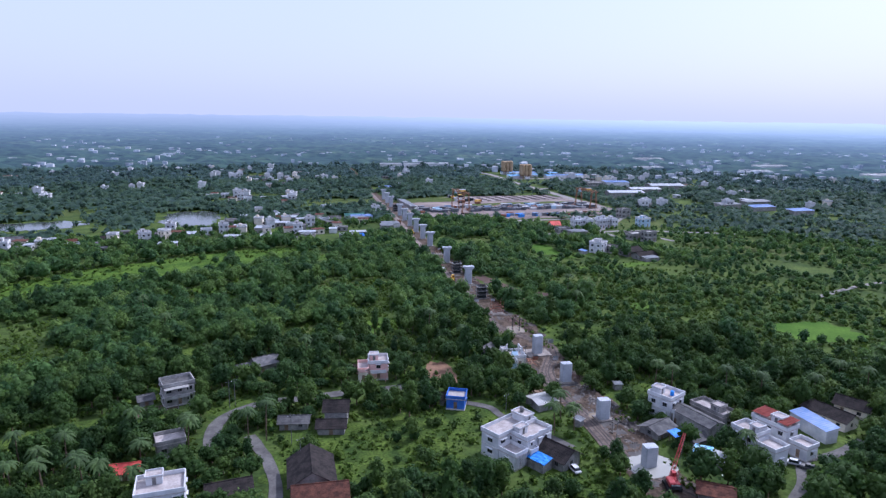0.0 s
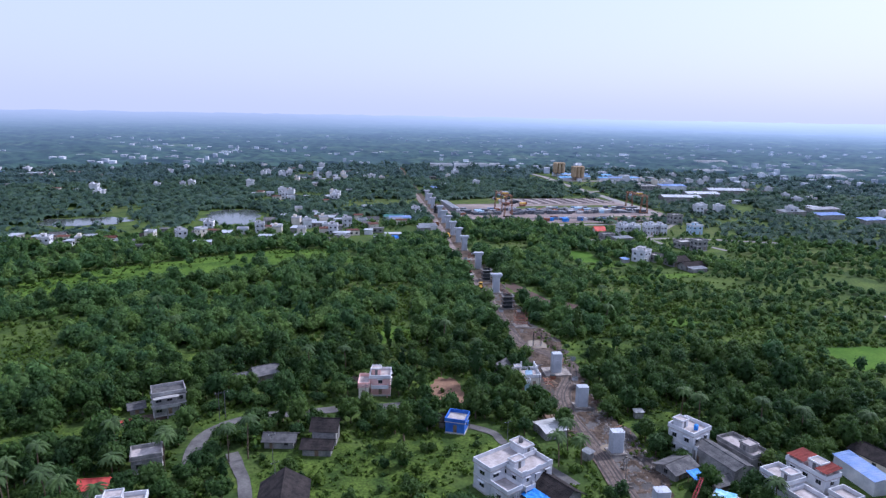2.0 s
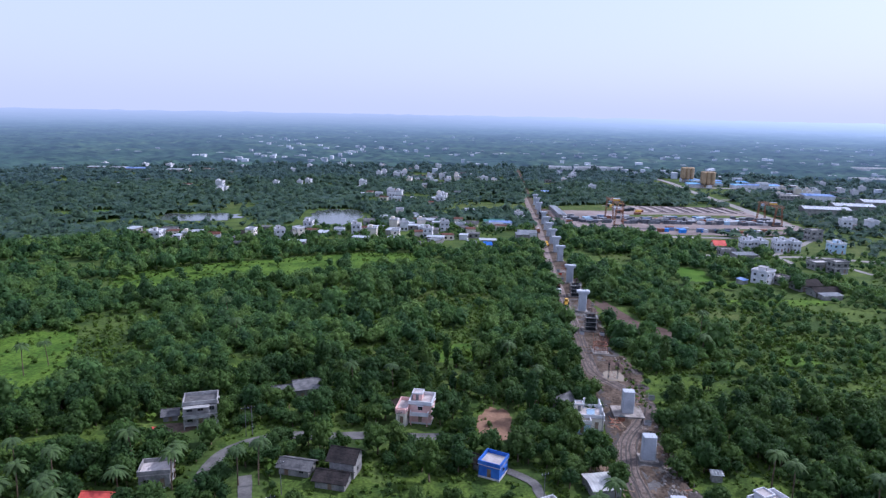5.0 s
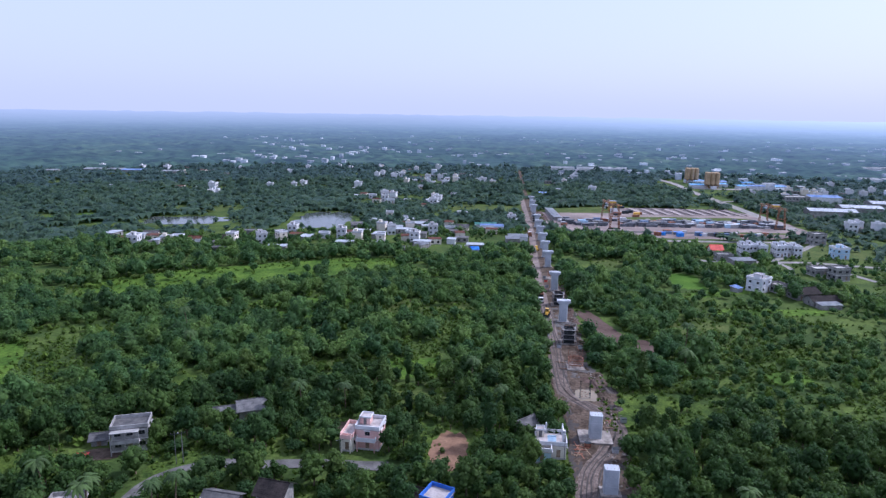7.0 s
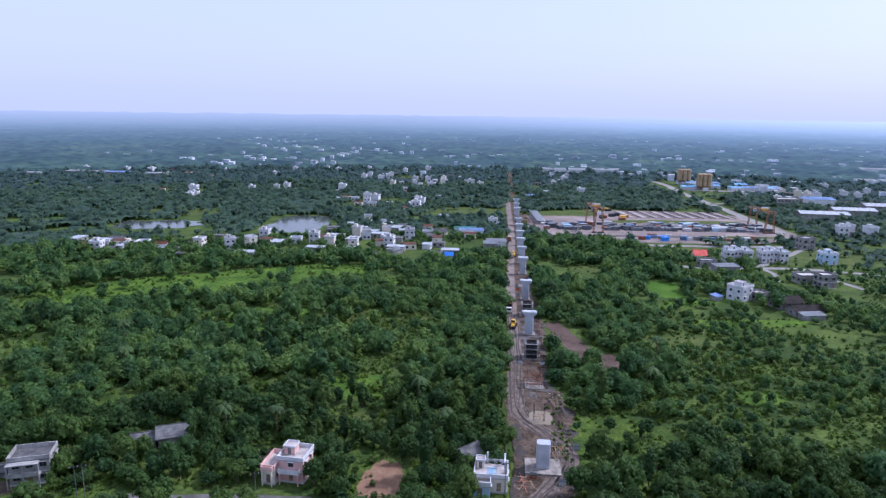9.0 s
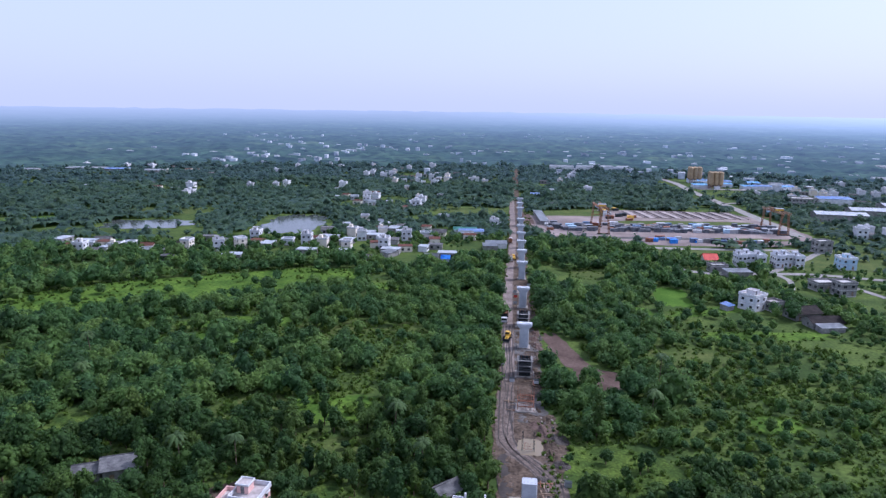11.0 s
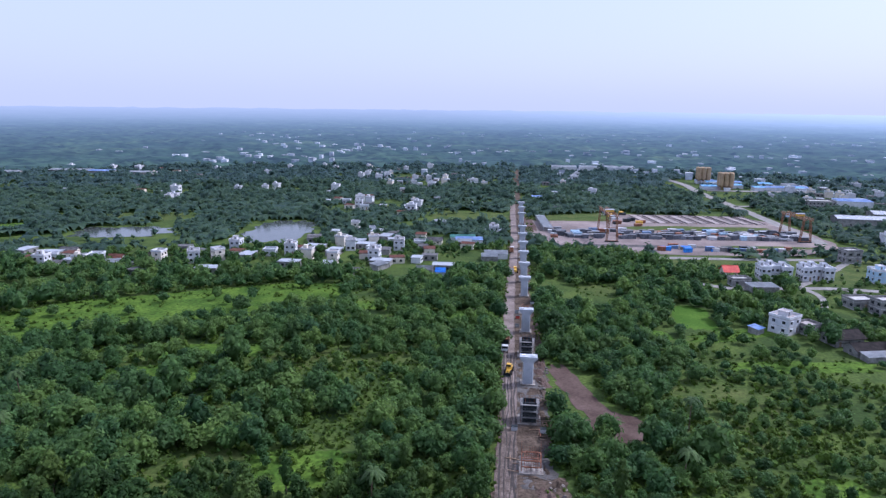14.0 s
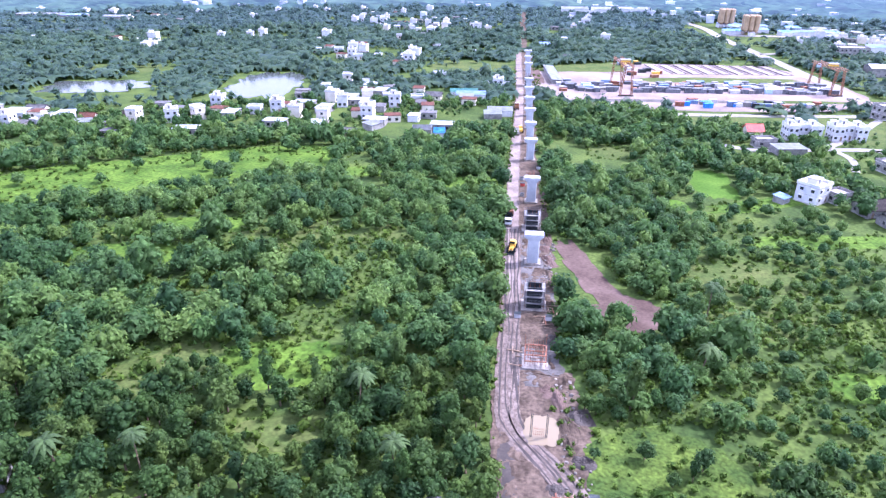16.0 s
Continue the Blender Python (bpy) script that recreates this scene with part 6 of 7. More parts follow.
batching_plant(92, 952, 6, "yellow silo cluster of a batching plant")
batching_plant(112, 892, 6, "yellow silo cluster of a batching plant")
rs = random.Random(21)
for k in range(16):
    sheet_shed("site_shed", "site shed with a blue or pale roof", 120 + rs.uniform(-30, 70), 915 + rs.uniform(-35, 40), 15 + rs.uniform(-5, 5), rs.uniform(12, 22), rs.uniform(7, 11), 3.5, 4.4, white_mat, rs.choice((blue_sheet_mat, sheet_mat, light_tarp_mat)), group="site sheds")
for x, y, w in ((-85, 1040, 34), (-50, 1050, 30), (-12, 1064, 40), (400, 1280, 60), (480, 1000, 50), (330, 1050, 46), (560, 1120, 60), (640, 960, 46)):
    sheet_shed("warehouse", "far warehouse with a pale sheet roof", x, y, 12, w, 16, 6, 7.4, white_mat, sheet_mat)
for x, y, w, m_ in ((-668, 742, 26, sheet_mat), (-640, 750, 22, sheet_mat), (-612, 752, 30, blue_sheet_mat), (-560, 758, 24, sheet_mat), (-700, 700, 22, sheet_mat), (272, 616, 24, sheet_mat), (297, 602, 26, blue_sheet_mat), (322, 580, 24, blue_sheet_mat), (310, 640, 30, sheet_mat)):
    sheet_shed("hall", "long low hall with a bright sheet roof", x, y, 20, w, 10, 4.0, 5.0, grey_wall_mat, m_)
for x, y, w, m_ in ((-67, 733, 14, blue_sheet_mat), (-72, 520, 16, green_sheet_mat), (-66, 515, 17, blue_sheet_mat), (-40, 482, 13, sheet_mat), (-56, 430, 5, tarp_mat), (-58, 548, 14, sheet_mat)):
    sheet_shed("hall", "low hall with a coloured sheet roof", x, y, 17, w, 6.5, 3.2, 4.0, white_mat, m_)

# ---- rubble, timber and spoil beside the works ----
ru = random.Random(3)


def chunk(bm, r, seed):
    bmesh.ops.create_icosphere(bm, subdivisions=1, radius=r)
    for v in bm.verts:
        v.co *= 0.75 + 0.6 * noise.noise((v.co.x * 2 / r + seed, v.co.y * 2 / r, v.co.z * 2 / r + seed))
        v.co.z *= 0.6


ROCKS = []
for k in range(5):
    bm = bmesh.new()
    chunk(bm, 0.5, 3.3 * k)
    ROCKS.append(mesh_of("rubble_chunk", bm, rubble_mat))
heap_no = 0
for s0, s1, v0, v1, n in ((-16, 20, 3.2, 8.0, 150), (-20, 0, -3, 3, 40), (2, 24, 1.0, 6.5, 120), (28, 46, 2.0, 7.0, 60), (60, 95, 4, 9.5, 60), (140, 165, 3.0, 6.5, 60)):
    c = on_line((s0 + s1) / 2, (v0 + v1) / 2)
    heap = tagged(new("rubble_heap"), "scattered grey rubble beside the viaduct works", "rubble", "rubble heaps")
    heap.location = c
    for k in range(n):
        q = on_line(ru.uniform(s0, s1), ru.uniform(v0, v1), 0.2)
        ob = under("rubble_chunk", ru.choice(ROCKS), heap, Matrix.Translation(q - c) @ pose(0, 0, 0, ru.uniform(0, 40), 0, ru.uniform(0, 360)) @ Matrix.Scale(ru.uniform(0.4, 1.7), 4))


def spoil(s, v, a, b, h, mat_, label, seed):
    """A low uneven heap of dug soil."""
    bm = bmesh.new()
    bmesh.ops.create_grid(bm, x_segments=26, y_segments=20, size=1)
    for w in bm.verts:
        x, y = w.co.x, w.co.y
        e = max(0.0, 1 - (x * x + y * y) ** 0.8)
        w.co = Vector((x * a, y * b, -0.1 + h * e * (0.75 + 0.5 * noise.noise((x * 2.5 + seed, y * 2.5, seed))) + 0.2 * e * noise.noise((x * 9, y * 9 + seed, 1))))
    p = on_line(s, v, 0.12)
    ob = new("earth_mound", mesh_of("earth_mound", bm, mat_))
    ob.matrix_basis = pose(p.x, p.y, 0.12, 0, 0, 12.55 + 20 * math.sin(seed))
    return tagged(ob, label, "soil heap", "spoil heaps")


for k, (s, v, a, b, h) in enumerate(((80, 6.5, 2.6, 4.4, 1.1), (88, 4.6, 1.6, 4.6, 1.2), (71, 8.2, 2.6, 2.0, 1.0), (94, 6.0, 1.8, 4.0, 0.8), (152, 4.6, 1.8, 4.4, 1.3), (8, 6.5, 2.4, 6, 0.9), (-12, 5, 3.2, 3.6, 0.9), (160, 3.8, 2, 3, 1.0), (38, 5.5, 2, 3, 0.7), (118, 5.6, 1.4, 4, 0.7), (205, 4.2, 1.6, 5, 1.0), (83, 8.0, 3.0, 2.6, 1.5), (76, 6.0, 1.8, 2.4, 1.3), (91, 2.5, 2.0, 3.0, 0.9), (110, 4.0, 1.6, 3.0, 0.8), (143, 4.5, 1.8, 3.5, 1.3), (166, 4.5, 1.8, 3.5, 1.2), (-6, 6.5, 2.6, 4, 1.2), (15, 5, 2.2, 4, 1.0), (30, 5.5, 2, 4, 0.9), (64, 3, 2.0, 2.0, 0.6))):
    spoil(s, v, a, b, h, (earth_mat, brown_mat, rut_mat)[k % 3], "low heap of dug earth beside a footing", k * 1.7 + 1)
for k in range(70):
    s, v = ru.choice(((13, -9.5), (10, 6), (-38, 6), (101, -3.4), (125, 4.2), (60, 4.0), (118, 2.5), (46, -4)))
    q = on_line(s + ru.uniform(-4, 4), v + ru.uniform(-1.6, 1.6))
    bm = bmesh.new()
    box(bm, -ru.uniform(0.8, 2.2), ru.uniform(0.8, 2.2), -0.12, 0.12, 0, 0.12)
    ob = new("plank", mesh_of("plank", bm, timber_mat if k % 3 else rust_steel_mat))
    ob.matrix_basis = pose(q.x, q.y, 0.22 + 0.02 * (k % 7), 0, 0, ru.choice((15, 100)) + ru.uniform(-20, 20))
    tagged(ob, "loose weathered plank lying on the bare earth", "plank", "loose planks")
for s, v, m_ in ((119.5, -4.0, white_mat), (119, 3.6, white_mat), (133, -7.4, white_mat), (204, -3.2, sheet_mat), (215, -3.0, red_mat), (222, -3.4, sheet_mat), (236, 3.4, white_mat), (262, 3.2, sheet_mat), (47, -2.5, rust_steel_mat), (45, 4.2, white_mat), (62, 9.2, sheet_mat)):
    q = on_line(s, v)
    root = thing("site_box", "small site box standing on the bare earth", "box", pose(q.x, q.y, 0.2, 0, 0, 12.55), "site boxes")
    box_part("body", root, m_, -0.8, 0.8, -0.55, 0.55, 0, 1.1)
    box_part("lid", root, dark_steel_mat, -0.85, 0.85, -0.6, 0.6, 1.1, 1.2)


def pole(x, y, high, turn):
    """A utility pole with a cross-arm and insulators."""
    root = thing("utility_pole", "grey utility pole with a cross-arm", "utility pole", pose(x, y, 0, 0, 0, turn), "utility poles")
    bm = bmesh.new()
    tube(bm, 0, 0, -0.3, high, 0.10, 0.06, 8)
    part("mast", bm, frame_mat, root)
    arm = box_part("cross_arm", root, dark_steel_mat, -0.9, 0.9, -0.05, 0.05, high - 0.7, high - 0.58)
    for x_ in (-0.8, 0, 0.8):
        bm = bmesh.new()
        tube(bm, x_, 0, high - 0.58, high - 0.35, 0.06, 0.05, 6)
        part("insulator", bm, white_mat, arm)


for x, y in ((-60.5, 172.5), (-59.2, 173.4), (-38, 152), (-33, 140), (18, 166), (44.5, 150.5), (28, 205), (46, 160), (-22, 183)):
    pole(x, y, 8.5, 40)

tarpaulin(68.6, 139.6, 0.3, 15, 3.0, 1.6, 0, surface("pale_green_plastic", (0.42, 0.52, 0.36), (0.55, 0.62, 0.48), 1.0, 0.5), "pale green plastic sheet lying on the grass")
tarpaulin(-84.6, 168.0, 0.5, 30, 3.0, 1.4, 8, red_mat, "red tarpaulin over a heap beside a grey house")
tarpaulin(-53.6, 166.2, 0.5, 10, 2.0, 1.6, 6, tarp_mat, "small blue tarpaulin by the lane")
for k in range(10):
    box_part("log", thing("timber_stack", "stack of sawn logs behind a low shed", "timber", pose(24.5 + 0.9 * k, 184.0 + 0.22 * k, 0.1, 0, 0, 100), "timber stacks"), timber_mat, -1.2, 1.2, -0.35, 0.35, 0, 0.5 + 0.15 * (k % 3))

# ---- vegetation ----
rng = np.random.default_rng(12)
PHI = (1 + 5 ** 0.5) / 2
ICO_V = np.array([(-1, PHI, 0), (1, PHI, 0), (-1, -PHI, 0), (1, -PHI, 0), (0, -1, PHI), (0, 1, PHI), (0, -1, -PHI), (0, 1, -PHI), (PHI, 0, -1), (PHI, 0, 1), (-PHI, 0, -1), (-PHI, 0, 1)]) / math.hypot(1, PHI)
ICO_F = np.array([0, 11, 5, 0, 5, 1, 0, 1, 7, 0, 7, 10, 0, 10, 11, 1, 5, 9, 5, 11, 4, 11, 10, 2, 10, 7, 6, 7, 1, 8, 3, 9, 4, 3, 4, 2, 3, 2, 6, 3, 6, 8, 3, 8, 9, 4, 9, 5, 2, 4, 11, 6, 2, 10, 8, 6, 7, 9, 8, 1]).reshape(-1, 3)


OCTA_V = np.array([(1, 0, 0), (0, 1, 0), (-1, 0, 0), (0, -1, 0), (0, 0, 1), (0, 0, -1)], float)
OCTA_F = np.array([(0, 1, 4), (1, 2, 4), (2, 3, 4), (3, 0, 4), (1, 0, 5), (2, 1, 5), (3, 2, 5), (0, 3, 5)])


def crown(radius, low, high, lobes, leaves, leaf, core=0.78, broad=True):
    """A crown: an inner mass and lobes, clad in many separate leaf sprays at all depths. Points and triangles."""
    V, T, n = [], [], 0
    mid, half = low + 0.42 * (high - low), 0.58 * (high - low)
    lump = min(radius, half) * (0.95 if lobes == 1 else 0.80 if lobes < 4 else 0.56 if lobes < 10 else 0.42)
    cs, rs_ = [], []
    for k in range(lobes):
        a = 2.399 * k + rng.uniform(-0.5, 0.5)
        u = 1 - 1.2 * (k + 0.3) / lobes + rng.uniform(-0.12, 0.12)
        f = math.sqrt(max(0.0, 1 - u * u)) * rng.uniform(0.75, 1.12)
        cs.append(((radius - 0.8 * lump) * f * math.cos(a), (radius - 0.8 * lump) * f * math.sin(a), mid + (half - 0.8 * lump) * u))
        rs_.append(lump * rng.uniform(0.60, 1.30))
    cs, rs_ = np.array(cs), np.array(rs_)
    if lobes > 2:
        V.append(ICO_V * (radius * 0.66, radius * 0.66, half * 0.66) * rng.uniform(0.8, 1.1, (12, 1)) + (0, 0, mid))
        T.append(ICO_F)
        n = 12
    for c, r in zip(cs, rs_):
        turn = rng.uniform(0, 1.57)
        o = OCTA_V * r * core * rng.uniform(0.85, 1.15, (6, 1))
        V.append(np.stack([o[:, 0] * math.cos(turn) - o[:, 1] * math.sin(turn), o[:, 0] * math.sin(turn) + o[:, 1] * math.cos(turn), o[:, 2]], 1) + c)
        T.append(OCTA_F + n)
        n += 6
    per = max(1, leaves // lobes)
    for i, (c, r) in enumerate(zip(cs, rs_)):
        d = rng.normal(size=(per * 3, 3))
        d /= np.linalg.norm(d, axis=1, keepdims=True)
        d = d[d[:, 2] > -0.5]
        p = c + d * r * rng.uniform(0.72, 1.22, (len(d), 1))
        inside = np.zeros(len(p), bool)
        for j in range(lobes):
            if j != i:
                inside |= np.linalg.norm(p - cs[j], axis=1) < rs_[j] * 0.72
        d, p = d[~inside][:per], p[~inside][:per]
        k = len(p)
        if not k:
            continue
        nrm = d + rng.normal(size=(k, 3)) * 0.50 + (0, 0, 0.45)
        nrm /= np.linalg.norm(nrm, axis=1, keepdims=True)
        t = np.cross(nrm, rng.normal(size=(k, 3)))
        t /= np.linalg.norm(t, axis=1, keepdims=True) + 1e-9
        b = np.cross(nrm, t)
        s1, s2 = leaf * rng.uniform(0.6, 1.5, (k, 1)), leaf * rng.uniform(0.4, 0.95, (k, 1))
        if broad:
            V.append(np.stack([p - t * s1, p - b * s2 + nrm * 0.1 * leaf, p + t * s1 - nrm * 0.2 * leaf, p + b * s2], 1).reshape(-1, 3))
            q = n + 4 * np.arange(k)[:, None]
            T.append(np.concatenate([q + (0, 1, 2), q + (0, 2, 3)]))
            n += 4 * k
        else:
            V.append(np.stack([p - t * s1 - b * s2, p + t * s1 * 0.6 - b * s2 * 0.8, p + t * s1 * 0.4 + b * s2 * 1.6], 1).reshape(-1, 3))
            T.append(n + 3 * np.arange(k)[:, None] + np.array((0, 1, 2)))
            n += 3 * k
    return np.concatenate(V), np.concatenate(T)


def trunk_arrays(h, r, limbs):
    """A tapered trunk with limbs spreading into the crown."""
    V, T, n = [], [], 0
    segs = [((0, 0, -0.2), (0.15, 0.1, h), r, r * 0.55)]
    for k in range(limbs):
        a = 2 * math.pi * k / max(1, limbs) + 0.4
        segs.append(((0.08, 0.05, h * 0.6), (1.2 * math.cos(a), 1.2 * math.sin(a), h * 1.35), r * 0.5, r * 0.25))
    for a, b, r0, r1 in segs:
        for p, q in ((a, r0), (b, r1)):
            V.append(np.array([(p[0] + q * math.cos(2.094 * i), p[1] + q * math.sin(2.094 * i), p[2]) for i in range(3)]))
        T.append(np.array([(0, 1, 4), (0, 4, 3), (1, 2, 5), (1, 5, 4), (2, 0, 3), (2, 3, 5)]) + n)
        n += 6
    return np.concatenate(V), np.concatenate(T)


def mesh_from(name, V, T, mat_, tint=None, smooth=False):
    me = bpy.data.meshes.new(name)
    me.vertices.add(len(V))
    me.vertices.foreach_set("co", np.ascontiguousarray(V, np.float32).ravel())
    me.loops.add(3 * len(T))
    me.loops.foreach_set("vertex_index", np.ascontiguousarray(T, np.int32).ravel())
    me.polygons.add(len(T))
    me.polygons.foreach_set("loop_start", np.arange(0, 3 * len(T), 3, dtype=np.int32))
    if smooth:
        me.polygons.foreach_set("use_smooth", np.ones(len(T), bool))
    me.update(calc_edges=True)
    me.validate()
    if tint is not None:
        at = me.attributes.new("tint", "FLOAT", "POINT")
        at.data.foreach_set("value", np.ascontiguousarray(tint, np.float32))
    me.materials.append(mat_)
    return me


def scatter(models, X, Y, size, tint, tall=None):
    """All copies of the models at the places, joined: points, triangles, tint a point."""
    V, T, C, n = [], [], [], 0
    pick = rng.integers(0, len(models), len(X))
    yaw = rng.uniform(0, 2 * math.pi, len(X))
    tall = np.ones(len(X)) if tall is None else tall
    for k, (mv, mt) in enumerate(models):
        sel = np.nonzero(pick == k)[0]
        if not len(sel):
            continue
        c, s = np.cos(yaw[sel])[:, None], np.sin(yaw[sel])[:, None]
        sc = size[sel][:, None]
        x = (mv[None, :, 0] * c - mv[None, :, 1] * s) * sc + X[sel][:, None]
        y = (mv[None, :, 0] * s + mv[None, :, 1] * c) * sc + Y[sel][:, None]
        z = mv[None, :, 2] * sc * tall[sel][:, None]
        V.append(np.stack([x, y, z], 2).reshape(-1, 3))
        T.append((mt[None] + (n + len(mv) * np.arange(len(sel)))[:, None, None]).reshape(-1, 3))
        C.append(np.repeat(tint[sel], len(mv)))
        n += len(mv) * len(sel)
    return np.concatenate(V), np.concatenate(T), np.concatenate(C)


def smooth_noise(X, Y, f, z):
    return np.array([noise.noise((x * f, y * f, z)) for x, y in zip(X, Y)])


LANE_PTS = np.array([(*p, w + (2.4 if w < 4.5 and pts[0][1] < 200 else 0)) for pts, w in LANES for a, b in zip(pts, pts[1:]) for p in [(a[0] + (b[0] - a[0]) * k / 6, a[1] + (b[1] - a[1]) * k / 6) for k in range(6)]])
KEEP = np.array(KEEP_OFF)


def may_grow(X, Y, luck, margin=0.0):
    """Where a plant may stand: off the works, houses, lanes and water, sparse in the clearings."""
    ok = np.ones(len(X), bool)
    dx, dy = X - LINE_0.x, Y - LINE_0.y
    s, v = dx * LINE_U.x + dy * LINE_U.y, dx * LINE_V.x + dy * LINE_V.y
    edge = 1.2 * np.sin(s * 0.21) + 1.0 * np.sin(s * 0.57 + 1)
    right = np.where((s > 42) & (s < 98), 10.0, np.where(s < 12, 8.0, np.where(s < 42, 6.0, 5.6)))
    ok &= ~((v > np.where(s < 70, -8.0, -9.2) - margin + edge * 0.6) & (v < right + margin + edge) & (s > -75) & (s < 530))
    ok &= ~((v > -7.5) & (v < 1.5) & (s > 500) & (s < 1300))
    for cx, cy, a, b, turn, left in EMPTY:
        c, t = math.cos(radians(turn)), math.sin(radians(turn))
        ex, ey = (X - cx) * c + (Y - cy) * t, -(X - cx) * t + (Y - cy) * c
        d = (np.abs(ex) / (a + margin)) ** 3 + (np.abs(ey) / (b + margin)) ** 3
        ok &= ~((d < 1) & (luck > left))
    for x, y, r in KEEP_OFF:
        ok &= (X - x) ** 2 + (Y - y) ** 2 > (r + margin) ** 2
    for x, y, w in LANE_PTS:
        ok &= (X - x) ** 2 + (Y - y) ** 2 > (0.9 + w / 2 + margin) ** 2
    return ok


def places(r0, r1, cell):
    """Jittered places in the wedge of land, r0 to r1 metres from its apex."""
    lo = math.floor(-r1 / cell)
    gx, gy = np.meshgrid(np.arange(lo, -lo), np.arange(-12, -lo))
    X = 30 + (gx.ravel() + rng.uniform(-0.46, 0.46, gx.size)) * cell
    Y = 90 + (gy.ravel() + rng.uniform(-0.46, 0.46, gx.size)) * cell
    r = np.hypot(X - 30, Y - 90)
    bear = np.degrees(np.arctan2(-(X - 15), Y - 5))
    ok = (r >= r0) & (r < r1) & (bear > -39) & (bear < np.where(r < 180, 50, 60)) & (Y > 104)
    return X[ok], Y[ok]


# low rank growth, more bushes than trees: centre, half sizes, turn
THICKETS = ((-52, 300, 34, 11, 22), (-60, 276, 20, 5, 22), (-30, 247, 17, 8, 20), (-50, 234, 12, 8, 40), (-17, 229, 10, 7, 40), (62, 258, 14, 10, 20), (75, 305, 26, 24, 15), (85, 270, 22, 14, 15), (-110, 300, 26, 9, 30), (70, 380, 26, 18, 20))


def in_thicket(X, Y):
    inside = np.zeros(len(X), bool)
    for cx, cy, a, b, turn in THICKETS:
        c, t = math.cos(radians(turn)), math.sin(radians(turn))
        inside |= (((X - cx) * c + (Y - cy) * t) / a) ** 2 + ((-(X - cx) * t + (Y - cy) * c) / b) ** 2 < 1
    return inside


def grove(r0, r1, cell, size0, size1, gaps):
    X, Y = places(r0, r1, cell)
    luck = rng.uniform(0, 1, len(X))
    patch = smooth_noise(X, Y, 0.022, 3.0)
    fine = smooth_noise(X, Y, 0.07, 7.0)
    ok = may_grow(X, Y, luck, 0.3) & (patch + 0.5 * fine > np.where((X > -24) & (X < 62) & (Y > 215) & (Y < 345), gaps - 0.3, gaps))
    orchard = (X > 66) & (X < 260) & (Y > np.where(X > 115, 215, 243)) & (Y < 372)
    ok &= ~(orchard & (luck > 0.80))
    lowland = (X > 115) & (Y > 330) & (Y < 640)
    ok &= ~(lowland & (luck > 0.86 + 0.4 * fine))
    thicket = in_thicket(X, Y)
    ok &= ~(thicket & (luck > np.where(X > 40, 0.58, 0.30)))
    size = rng.uniform(size0, size1, len(X)) * (1 + 0.25 * patch)
    size = np.where(orchard, size * 0.58, np.where(lowland | thicket, size * 0.72, size)) * np.where(rng.uniform(0, 1, len(X)) < 0.3, rng.uniform(0.5, 0.8, len(X)), 1.0) * np.where(~orchard & (rng.uniform(0, 1, len(X)) < 0.10), 1.3, 1.0)
    for cx, cy, a, b, turn in GARDENS:
        c, t = math.cos(radians(turn)), math.sin(radians(turn))
        inside = (((X - cx) * c + (Y - cy) * t) / a) ** 2 + ((-(X - cx) * t + (Y - cy) * c) / b) ** 2 < 1
        size = np.where(inside, size * 0.70, size)
    tint = (0.5 + 0.55 * smooth_noise(X, Y, 0.03, 11.0) + rng.uniform(-0.3, 0.3, len(X))) % 1.0
    return X[ok], Y[ok], size[ok], tint[ok], rng.uniform(0.8, 1.25, ok.sum())


# close trees: the nearest stand as single trees, the rest as one wood
NEAR_MODELS = [crown(rng.uniform(2.2, 3.0), rng.uniform(0.6, 1.5), rng.uniform(4.6, 7.2), int(rng.integers(14, 19)), 290, 0.29) for _ in range(12)]
TALL_MODELS = [crown(rng.uniform(1.5, 1.9), 1.0, rng.uniform(7.5, 9.0), 14, 280, 0.28) for _ in range(3)]
TRUNK = trunk_arrays(2.6, 0.22, 3)
X, Y, S, C, H = grove(0, 168, 3.7, 0.60, 1.22, -0.36)
order = np.argsort(np.hypot(X - 12, (Y - 232) * 1.0))
single, rest = order[:280], order[280:]
proto = []
for k, (mv, mt) in enumerate(NEAR_MODELS + TALL_MODELS):
    proto.append((mesh_from("crown", mv, mt, leaf_mat), k))
trunk_me = mesh_from("trunk", *TRUNK, bark_mat)
for n_, i in enumerate(single):
    me, k = proto[int(rng.integers(0, len(proto)))] if rng.uniform() > 0.12 else proto[-1 - int(rng.integers(0, 3))]
    tall_ = k >= len(NEAR_MODELS)
    tr_ = thing("tree", "tall slender dark green tree in the wood" if tall_ else "broad leafy green tree in the wood", "tree",
                pose(X[i], Y[i], 0, 0, 0, float(rng.uniform(0, 360))) @ Matrix.Diagonal((S[i], S[i], S[i] * H[i], 1)), "woodland trees")
    under("trunk", trunk_me, tr_, Matrix())
    under("crown", me, tr_, Matrix())
for k, (x, y) in enumerate(((-78, 277), (-73.4, 281.7), (-72.8, 287.3), (-66.5, 288), (-61, 282.5), (-63.5, 304.5), (-55.6, 319), (-58.8, 287.7))):
    tr_ = thing("tree", "slender dark columnar tree among low bushes", "tree", pose(x, y, 0, 0, 0, 70 * k) @ Matrix.Diagonal((0.72, 0.72, 1.0 + 0.08 * (k % 3), 1)), "columnar trees")
    under("trunk", trunk_me, tr_, Matrix())
    under("crown", proto[-1 - k % 3][0], tr_, Matrix())
V, T, C2 = scatter(NEAR_MODELS + TALL_MODELS[:1], X[rest], Y[rest], S[rest], C[rest], H[rest])
